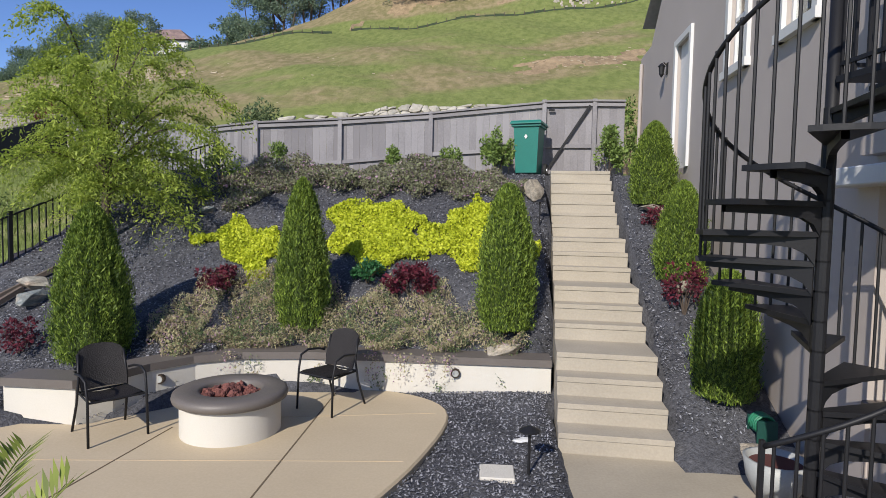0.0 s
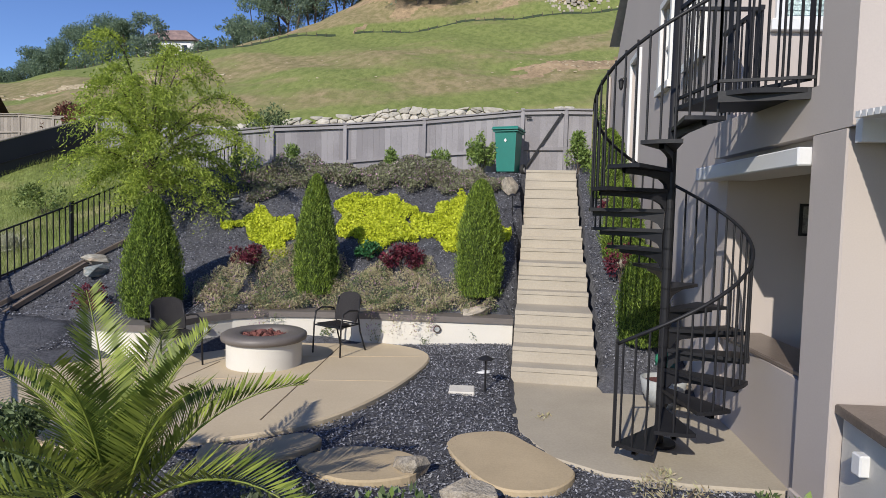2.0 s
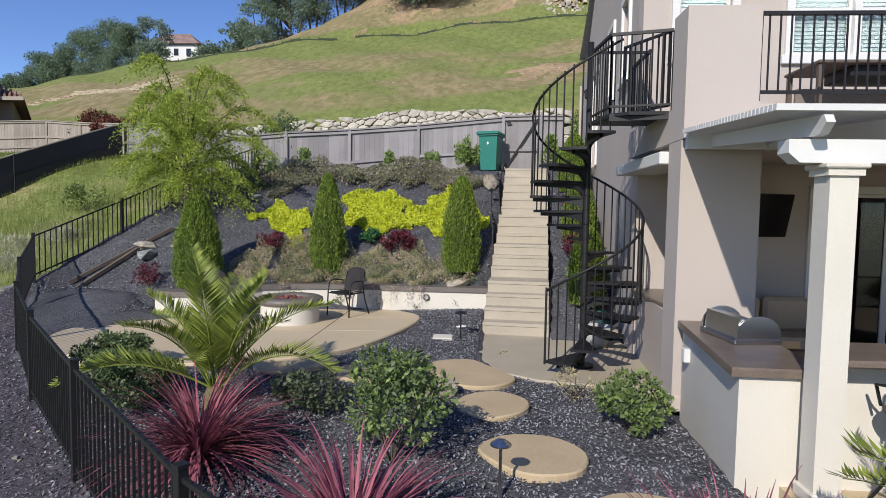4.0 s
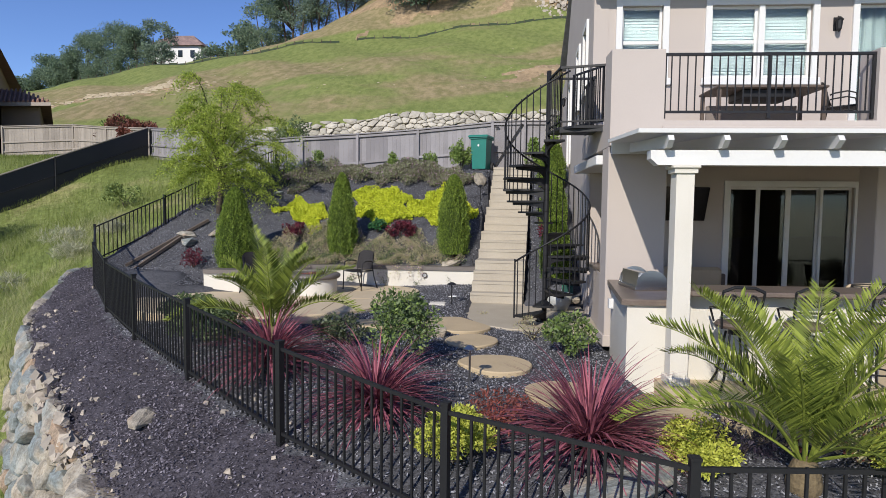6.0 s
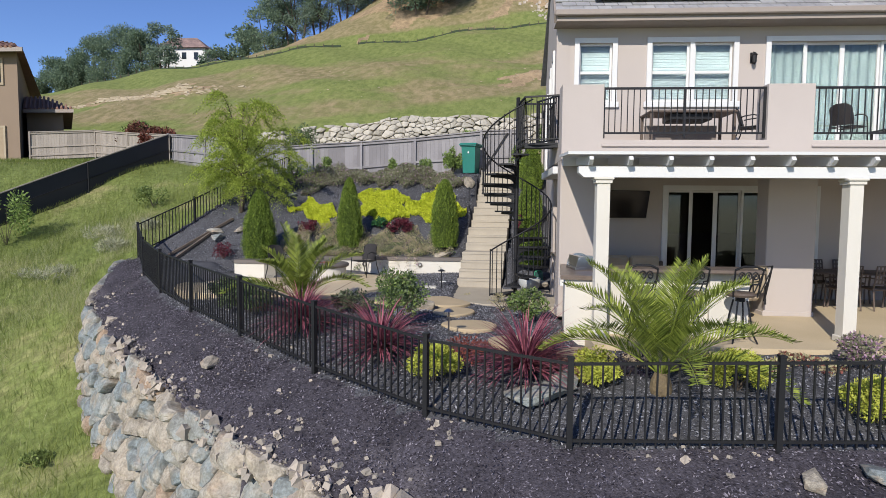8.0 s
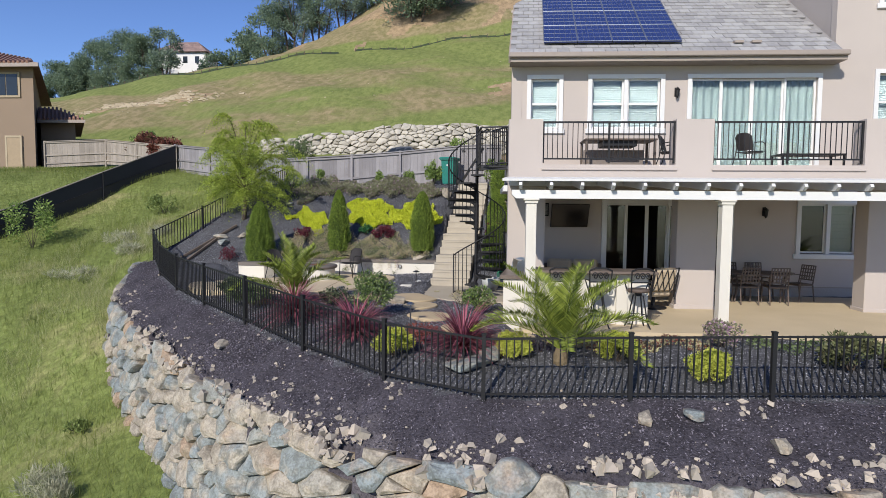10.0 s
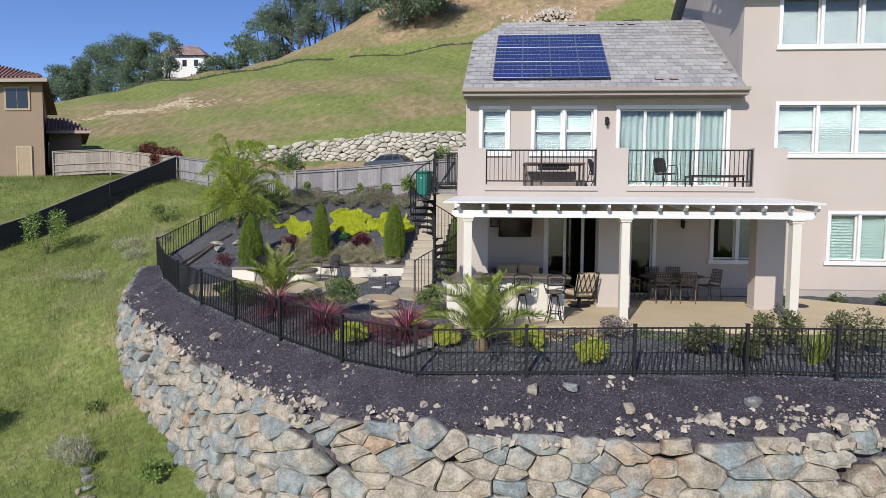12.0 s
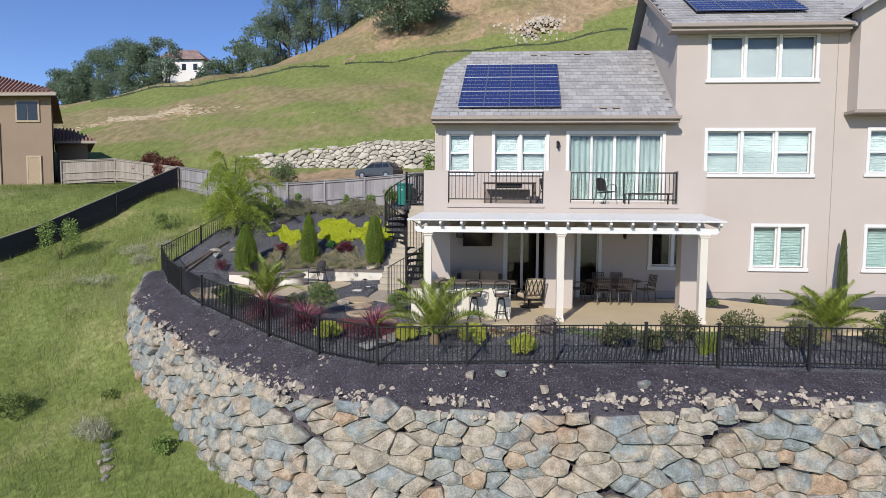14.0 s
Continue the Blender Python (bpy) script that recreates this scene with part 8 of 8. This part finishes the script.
car = thing("parked_car", (-7.4, 29.2, ground_at(-7.4, 29.2) + 0.02), "dark grey sport utility car on the road below the stone wall", "car", rz=-24)
car.scale = (0.84, 0.84, 0.84)
PAINT = mat("car_paint", (0.022, 0.026, 0.036), 0.4, 0.0, (0.04, 0.045, 0.055), bump=0, coat=0.8)
prof = [(-2.25, 0.32), (-2.32, 0.60), (-2.2, 0.92), (-1.2, 1.08), (2.2, 1.12), (2.32, 0.85), (2.28, 0.32)]
cabin = [(-1.25, 1.07), (-0.45, 1.58), (0.4, 1.68), (1.5, 1.64), (2.15, 1.11)]
CARGLASS = mat("car_glass", (0.02, 0.025, 0.03), 0.08, bump=0)
for nm, pr, w0, w1 in (("body", prof, 0.93, 0.93), ("cabin", cabin, 0.88, 0.70)):
    n = len(pr)
    zs = [z for x, z in pr]
    wd = lambda z: w0 + (w1 - w0) * (z - min(zs)) / (max(zs) - min(zs))
    part(nm, Geo().add([(x, -wd(z), z) for x, z in pr] + [(x, wd(z), z) for x, z in pr], [tuple(range(n)), tuple(range(n, 2 * n))[::-1]] + [(i, i + n, (i + 1) % n + n, (i + 1) % n) for i in range(n)]), PAINT, car)
for x0, x1, u0, u1 in ((-1.0, -0.02, -0.42, -0.02), (0.06, 0.95, 0.06, 0.9), (1.02, 1.85, 0.98, 1.45)):
    part("side_window", Geo().add([(x0, -0.882, 1.10), (x1, -0.882, 1.12), (u1, -0.735, 1.56), (u0, -0.735, 1.55)], [(0, 1, 2, 3)]), CARGLASS, car)
part("rear_window", Geo().add([(2.10, -0.65, 1.2), (2.10, 0.65, 1.2), (1.66, 0.6, 1.57), (1.66, -0.6, 1.57)], [(0, 1, 2, 3)]), CARGLASS, car)
for x in (-1.45, 1.45):
    for s in (-1, 1):
        wh = part("wheel", Geo().tube([(x, s * 0.72, 0.36), (x, s * 0.95, 0.36)], 0.36, 20), RUBBER, car)
        part("rim", Geo().tube([(x, s * 0.951, 0.36), (x, s * 0.962, 0.36)], 0.22, 14), ALU, wh)
for s in (-1, 1):
    part("tail_light", Geo().box(2.2, 2.27, s * 0.72 - 0.12, s * 0.72 + 0.12, 0.92, 1.08), mat("tail_lens", (0.35, 0.02, 0.02), 0.3, bump=0), car)


def far_tree(x, y, h, r, n=4200, label="dark green oak on the hillside", trunks=1, size=0.5, z=None, lift=0.08, material=None, clumps=46):
    """A ragged crown of many small clumps, with gaps, over forking limbs."""
    z0 = ground_at(x, y) if z is None else z
    t = thing("oak_tree", (x, y, z0), label, "tree", "trees on the hill")
    for k in range(trunks):
        ox = (k - (trunks - 1) / 2) * r * 0.5
        part("trunk", Geo().tube([(ox * 0.4, 0, -0.5), (ox * 0.7 + 0.2, 0, h * 0.25), (ox, 0.2, h * 0.5), (ox * 1.2, 0, h * 0.8)], h * 0.014, 7, h * 0.004), BARK, t)
    w = rng.uniform(0, 1, clumps)
    a = rng.uniform(0, 6.283, clumps)
    girth = np.sin(np.pi * np.clip(0.16 + 0.80 * w, 0, 1)) ** 0.7
    rr = r * girth * np.sqrt(rng.uniform(0.15, 1.05, clumps))
    c = np.stack([rr * np.cos(a), rr * np.sin(a), h * (lift + (0.97 - lift) * w)], 1)
    rad = r * rng.uniform(0.20, 0.44, clumps)
    for k in range(0, clumps, 5):
        q = c[k]
        part("limb", Geo().tube([(0, 0, h * 0.2), (q[0] * 0.45, q[1] * 0.45, h * 0.2 + (q[2] - h * 0.2) * 0.6), tuple(q)], h * 0.010, 6, h * 0.003), BARK, t)
    pick = rng.choice(clumps, n, p=rad ** 2 / (rad ** 2).sum())
    g = rng.normal(size=(n, 3))
    g /= np.linalg.norm(g, axis=1)[:, None]
    p = c[pick] + g * (rad[pick] * rng.uniform(0.35, 1.08, n))[:, None] * np.array([1, 1, 0.8])
    p[:, 2] = np.maximum(p[:, 2], 0.15)
    part("crown", leaf_mesh("crown", p, size, material or L_OAK_HAZED, 0.6, 0.1, g), material or L_OAK_HAZED, t)


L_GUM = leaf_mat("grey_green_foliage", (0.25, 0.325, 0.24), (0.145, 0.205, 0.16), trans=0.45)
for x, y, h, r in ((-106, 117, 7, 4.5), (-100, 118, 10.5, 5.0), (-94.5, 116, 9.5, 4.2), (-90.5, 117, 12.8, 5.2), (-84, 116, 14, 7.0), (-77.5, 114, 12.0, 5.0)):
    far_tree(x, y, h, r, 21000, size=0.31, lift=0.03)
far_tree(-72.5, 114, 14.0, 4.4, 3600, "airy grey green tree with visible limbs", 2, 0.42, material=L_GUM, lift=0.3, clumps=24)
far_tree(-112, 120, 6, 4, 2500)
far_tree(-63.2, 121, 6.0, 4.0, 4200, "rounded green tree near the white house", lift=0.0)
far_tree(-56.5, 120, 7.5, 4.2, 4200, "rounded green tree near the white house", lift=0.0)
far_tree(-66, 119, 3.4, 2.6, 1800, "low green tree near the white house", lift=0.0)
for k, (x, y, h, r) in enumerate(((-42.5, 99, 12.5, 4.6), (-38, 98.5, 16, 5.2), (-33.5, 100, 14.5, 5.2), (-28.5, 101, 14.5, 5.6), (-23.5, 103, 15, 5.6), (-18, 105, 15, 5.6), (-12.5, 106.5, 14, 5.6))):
    far_tree(x, y, h, r, 14000, "dense grey green tree with several pale trunks", 3, 0.30, lift=0.16, material=L_GUM if k % 2 else L_OAK_HAZED)
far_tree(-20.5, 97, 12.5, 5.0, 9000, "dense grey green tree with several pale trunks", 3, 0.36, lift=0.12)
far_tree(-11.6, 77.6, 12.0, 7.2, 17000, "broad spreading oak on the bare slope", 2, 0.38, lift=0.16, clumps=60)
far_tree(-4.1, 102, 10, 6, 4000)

SILT_X, SILT_Y = (-60, -40, -27, -19, -9, 1, 12, 22), (69, 68.6, 68.2, 69.6, 69.6, 68.4, 67.8, 66)
sf = thing("silt_fence", (0, 0, 0), "low green silt fence across the hillside", "fence")
SILT = mat("silt_fabric", (0.03, 0.05, 0.02), 0.8, bump=0.1)
xs = np.linspace(-60, 22, 70)
for k in range(len(xs) - 1):
    if -22.2 < xs[k] < -20.6:
        continue
    ya, yb = [float(np.interp(v, SILT_X, SILT_Y)) for v in (xs[k], xs[k + 1])]
    za, zb = ground_at(xs[k], ya), ground_at(xs[k + 1], yb)
    hh = 0.24 + 0.09 * math.sin(k * 1.7)
    part("fabric", Geo().add([(xs[k], ya, za - 0.2), (xs[k + 1], yb, zb - 0.2), (xs[k + 1], yb, zb + hh), (xs[k], ya, za + hh)], [(0, 1, 2, 3)]), SILT, sf)
    part("stake", Geo().box(-0.035, 0.035, -0.035, 0.035, -0.2, 0.45), BARK, sf).location = (xs[k], ya - 0.05, za)


def hip_roof(g, x0, x1, y0, y1, z, h):
    m = (y1 - y0) / 2
    g.add([(x0, y0, z), (x1, y0, z), (x1, y1, z), (x0, y1, z), (x0 + m, y0 + m, z + h), (x1 - m, y0 + m, z + h)], [(0, 1, 5, 4), (1, 2, 5), (2, 3, 4, 5), (3, 0, 4), (3, 2, 1, 0)])
    return g


wh = thing("hill_house", (0, 0, 0), "distant white house with a grey brown tiled roof", "house")
FARROOF = mat("weathered_roof_tile", (0.30, 0.205, 0.18), 0.85, col2=(0.15, 0.105, 0.098), scale=0.8, fine=3, amount=1.0, bump=0.3, bump_scale=4)
part("wall", Geo().box(-79.3, -66.8, 127, 134, 33, 40.4), WHITE, wh)
part("roof", hip_roof(Geo(), -80.1, -66.0, 126.2, 134.8, 40.4, 3.4), FARROOF, wh)
part("wing_wall", Geo().box(-82.8, -79.3, 126.4, 132, 31, 35.8), WHITE, wh)
part("wing_roof", hip_roof(Geo(), -83.5, -78.9, 125.8, 132.6, 35.8, 1.2), FARROOF, wh)
part("terrace_wall", Geo().box(-80.3, -65.3, 124.6, 125.0, 30, 34.6), WHITE, wh)
for x in (-77.7, -74.9, -71.9, -68.9):
    part("window", Geo().box(x - 0.55, x + 0.55, 126.95, 127.05, 37.8, 39.4), CARGLASS, wh)
for x in (-82.0, -80.6):
    part("window", Geo().box(x - 0.4, x + 0.4, 126.35, 126.45, 33.4, 35.0), CARGLASS, wh)
wh.location = (-2.6, 0, 0.2)

nb = thing("neighbour_house", (0, 0, 0), "tan stucco neighbouring house with terracotta tiled roof", "house")
part("wall", Geo().box(-44, -29.9, 20.2, 34, 3.5, 11.2), NBRWALL, nb)
part("roof", hip_roof(Geo(), -44.8, -28.9, 19.4, 34.8, 11.25, 3.4), NBRROOF, nb)
part("garage", Geo().box(-29.6, -27.1, 23.0, 31, 3.5, 8.1), NBRWALL, nb)
part("garage_roof", Geo().add([(-29.8, 22.3, 8.15), (-26.4, 22.3, 8.15), (-26.4, 31.5, 8.15), (-29.8, 31.5, 8.15), (-29.8, 24.5, 9.4), (-28.3, 24.5, 9.2), (-29.8, 31.5, 9.4)], [(0, 1, 5, 4), (1, 2, 3, 6, 5), (4, 5, 6), (3, 2, 1, 0)]), NBRROOF, nb)
tiles = Geo()
for k in range(52):
    x = -44.6 + 0.3 * k
    t = min(1.0, (x + 44.8) / 7.7, (-29.2 - x) / 7.7)
    if t > 0.02:
        tiles.tube([(x, 19.35, 11.29), (x, 19.35 + 7.75 * t, 11.29 + 3.4 * t)], 0.10, 6)
for k in range(11):
    x = -29.6 + 0.3 * k
    t = min(1.0, (-26.4 - x) / 1.9)
    tiles.tube([(x, 22.25, 8.19), (x, 22.25 + 2.2 * t, 8.19 + 1.15 * t)], 0.09, 6)
tagged(part("roof_tiles", tiles, NBRROOF, nb), kind="stuff")
part("garage_fascia", Geo().box(-29.8, -26.4, 22.24, 22.3, 7.95, 8.15), FASCIA, nb)
w = part("window", Geo().box(-32.6, -30.75, 20.12, 20.2, 9.25, 10.85), mat("tan_trim", (0.36, 0.29, 0.2), 0.8, bump=0), nb)
part("pane", Geo().box(-32.45, -31.7, 20.09, 20.13, 9.4, 10.72).box(-31.64, -30.9, 20.09, 20.13, 9.4, 10.72), CARGLASS, w)
d = part("door", Geo().box(-31.75, -30.85, 20.1, 20.2, 4.6, 6.7), mat("tan_door", (0.33, 0.25, 0.16), 0.7, bump=0.05), nb)
part("door_trim", Geo().box(-31.87, -31.75, 20.08, 20.2, 4.6, 6.82).box(-30.85, -30.73, 20.08, 20.2, 4.6, 6.82).box(-31.75, -30.85, 20.08, 20.2, 6.7, 6.82), mat("door_trim_tan", (0.40, 0.33, 0.23), 0.8, bump=0), d)
part("downspout", Geo().tube([(-33.9, 20.12, 4.2), (-33.9, 20.12, 9.2)], 0.07, 8), mat("spout_tan", (0.36, 0.29, 0.2), 0.7, bump=0), nb)
part("fascia", Geo().box(-44.8, -28.9, 19.38, 19.45, 11.02, 11.26), FASCIA, nb)

for o in nb.children_recursive:
    for v in o.data.vertices:
        v.co.x -= max(0.0, v.co.y - 20.2) * 0.74


bush("red_hedge", -19.6, 17.4, 1.3, 1.9, 3000, 0.14, leaf_mat("copper_leaf", (0.21, 0.07, 0.05), (0.11, 0.045, 0.03)), "copper red hedge shrub behind the fence corner")
bush("red_hedge", -22.1, 20.6, 1.9, 2.3, 5200, 0.13, leaf_mat("copper_leaf_b", (0.22, 0.085, 0.06), (0.11, 0.05, 0.035)), "copper red hedge shrub behind the fence corner")
bush("hill_shrub", -23.5, 22, 1.2, 2.4, 2200, 0.16, L_BRIGHT, "light green shrub behind the neighbour fence", group="hill shrubs")
bush("hill_shrub", -10.8, 14.5, 1.0, 1.9, 2600, 0.10, L_GREEN, "green shrub behind the board fence", group="hill shrubs")
bush("hill_shrub", 0.6, 11.5, 0.45, 2.0, 1500, 0.08, L_BRIGHT, "upright green shrub behind the gate", group="hill shrubs", z=3.6)
bush("hill_shrub", -2.9, 30.4, 0.9, 2.0, 1500, 0.15, L_BRIGHT, "light green shrub by the road", group="hill shrubs")
L_MEADOW = leaf_mat("meadow_bush_leaf", (0.24, 0.30, 0.095), (0.14, 0.19, 0.055))
bush("meadow_sapling", -19.3, 6.4, 1.15, 2.1, 2300, 0.085, L_BRIGHT, "wispy green sapling in the meadow", group="meadow shrubs", clumps=14)
bush("meadow_bush", -13.2, -4.2, 0.8, 0.8, 3000, 0.06, L_MEADOW, "dark green bush low in the meadow", group="meadow shrubs")
bush("meadow_bush", -15.0, 8.7, 0.8, 0.9, 1800, 0.07, L_MEADOW, "dark green bush in the meadow", group="meadow shrubs")
bush("meadow_bush", -6.8, -6.9, 0.4, 0.4, 700, 0.07, L_BRIGHT, "low green weed at the foot of the rock wall", group="meadow shrubs")
bush("meadow_bush", -10.4, -3.6, 0.35, 0.3, 600, 0.06, L_MEADOW, "low green weed at the foot of the rock wall", group="meadow shrubs")
PALE = leaf_mat("dry_weed", (0.50, 0.49, 0.36), (0.34, 0.35, 0.24))
for x, y, r in ((-15.2, 3.2, 1.0), (-15.0, 5.6, 0.9), (-13.9, 4.3, 0.7), (-9.6, -5.6, 0.6), (-9.0, -6.1, 0.4), (-13.4, 5.4, 0.5)):
    bush("dry_weed", x, y, r, 0.50, 800, 0.18, PALE, "pale dry weed tuft in the green meadow", "weed", "dry weeds", aspect=0.06, up=1.2, stems=0)
for k, (x, y, s) in enumerate(((-8.75, -6.3, 0.35), (-8.5, -6.6, 0.4), (-8.3, -6.9, 0.3), (-8.1, -7.25, 0.38), (-8.45, -6.95, 0.25), (-7.95, -7.6, 0.3))):
    field_stone(x, y, s, s * 0.8, s * 0.6, k + 3, "pale rock showing through the meadow grass", 0.15)

# outcrops of pale rock on the hill
g = Geo()
for i in range(620):
    k = (0, 0, 0, 0, 0, 0, 1, 2)[i % 8]
    if k == 0:
        x, s = rng.normal(-40.5, 4.2), rng.uniform(0.06, 0.30) ** 1.15
        y = rng.normal(50.9, 0.8) + 0.9 * math.sin(x * 0.8)
    elif k == 1:
        x, y, s = rng.normal(4.5, 3), rng.normal(45.3, 1.6), rng.uniform(0.03, 0.10)
    else:
        x, y, s = rng.uniform(-45, 12), rng.uniform(38, 58), rng.uniform(0.03, 0.08)
    z = ground_at(x, y)
    vs = [(x + s * (a + rng.uniform(-0.4, 0.4)) * 1.5, y + s * (b + rng.uniform(-0.4, 0.4)), z + s * 0.4 * (c + rng.uniform(-0.3, 0.3))) for a, b, c in ((-1, -1, -1), (1, -1, -1), (1, 1, -1), (-1, 1, -1), (-0.7, -0.6, 0.9), (0.6, -0.7, 1), (0.7, 0.5, 0.8), (-0.5, 0.7, 1))]
    g.add(vs, [(3, 2, 1, 0), (4, 5, 6, 7), (0, 1, 5, 4), (1, 2, 6, 5), (2, 3, 7, 6), (3, 0, 4, 7)])
solid("rock_outcrops", g, mat("outcrop_stone", (0.40, 0.335, 0.235), 0.95, col2=(0.28, 0.23, 0.15), scale=0.5, fine=4, bump=0.4, bump_scale=5, island=0.5), "pale tan rock outcrops scattered over the hill", "rocks", kind="stuff")
g = Geo()
for i in range(260):
    a, rr = rng.uniform(0, 6.28), abs(rng.normal(0, 2.0))
    x, y, s = 10.1 + rr * math.cos(a) * 1.5, 73.2 + rr * math.sin(a), rng.uniform(0.08, 0.26)
    z = ground_at(x, y) + max(0, 1.5 - rr * 0.6)
    vs = [(x + s * (p + rng.uniform(-0.4, 0.4)), y + s * (q + rng.uniform(-0.4, 0.4)), z + s * (c + rng.uniform(-0.3, 0.3))) for p, q, c in ((-1, -1, -1), (1, -1, -1), (1, 1, -1), (-1, 1, -1), (-0.7, -0.6, 0.9), (0.6, -0.7, 1), (0.7, 0.5, 0.8), (-0.5, 0.7, 1))]
    g.add(vs, [(3, 2, 1, 0), (4, 5, 6, 7), (0, 1, 5, 4), (1, 2, 6, 5), (2, 3, 7, 6), (3, 0, 4, 7)])
solid("rubble_heap", g, RUBBLE, "heap of broken rock on the bare slope", "rubble", kind="stuff")

# meadow grass, thinning out away from the wall
n = 800000
X, Y = rng.uniform(-34, 24, n), rng.uniform(-30, 20, n)
near = np.exp(-(np.clip(np.hypot(np.maximum(-22 - X, 0) + np.maximum(X - 1, 0), np.maximum(-13 - Y, 0)) / 7, 0, 9)) ** 2)
keep = ~inside(YARD, X, Y) & (rng.uniform(0, 1, n) < near) & ~((X > -9.5) & (Y > 7.6)) & ~((X < -22.5 + 0.4 * (Y + 0.8)) & (Y < 3))
X, Y = X[keep], Y[keep]
tuft = 0.5 + 0.5 * np.sin(X * 1.7 + 1.9 * np.sin(Y * 0.9)) * np.sin(Y * 1.3 + 1.4 * np.sin(X * 0.7))
Z = height(X, Y)
me = leaf_mesh("meadow_grass", np.stack([X, Y, Z + 0.06 + 0.06 * tuft], 1), 0.18 + 0.09 * tuft, L_GRASS, 0.032, 3.4, bend=0.2)
tagged(new("meadow_grass", me), "long green meadow grass on the slope beside the wall", "grass", kind="stuff")
STALK = leaf_mat("dry_grass_stalk", (0.42, 0.41, 0.22), (0.27, 0.29, 0.13))
n = 26000
X = np.concatenate([rng.normal(-13.0, 1.0, n // 3), rng.normal(-14.6, 1.6, n // 3), rng.uniform(-20, -9, n - 2 * (n // 3))])
Y = np.concatenate([rng.normal(1.6, 2.2, n // 3), rng.normal(4.8, 1.6, n // 3), rng.uniform(-7, 9, n - 2 * (n // 3))])
keep = ~inside(YARD, X, Y) & (np.sin(X * 2.1 + 1.3 * np.sin(Y)) + np.sin(Y * 1.6 + X) > -0.3)
X, Y = X[keep], Y[keep]
me = leaf_mesh("dry_grass", np.stack([X, Y, height(X, Y) + 0.12], 1), 0.26, STALK, 0.018, 3.0, bend=0.3)
tagged(new("dry_grass", me), "pale dry grass stalks among the green meadow grass", "grass", kind="stuff")
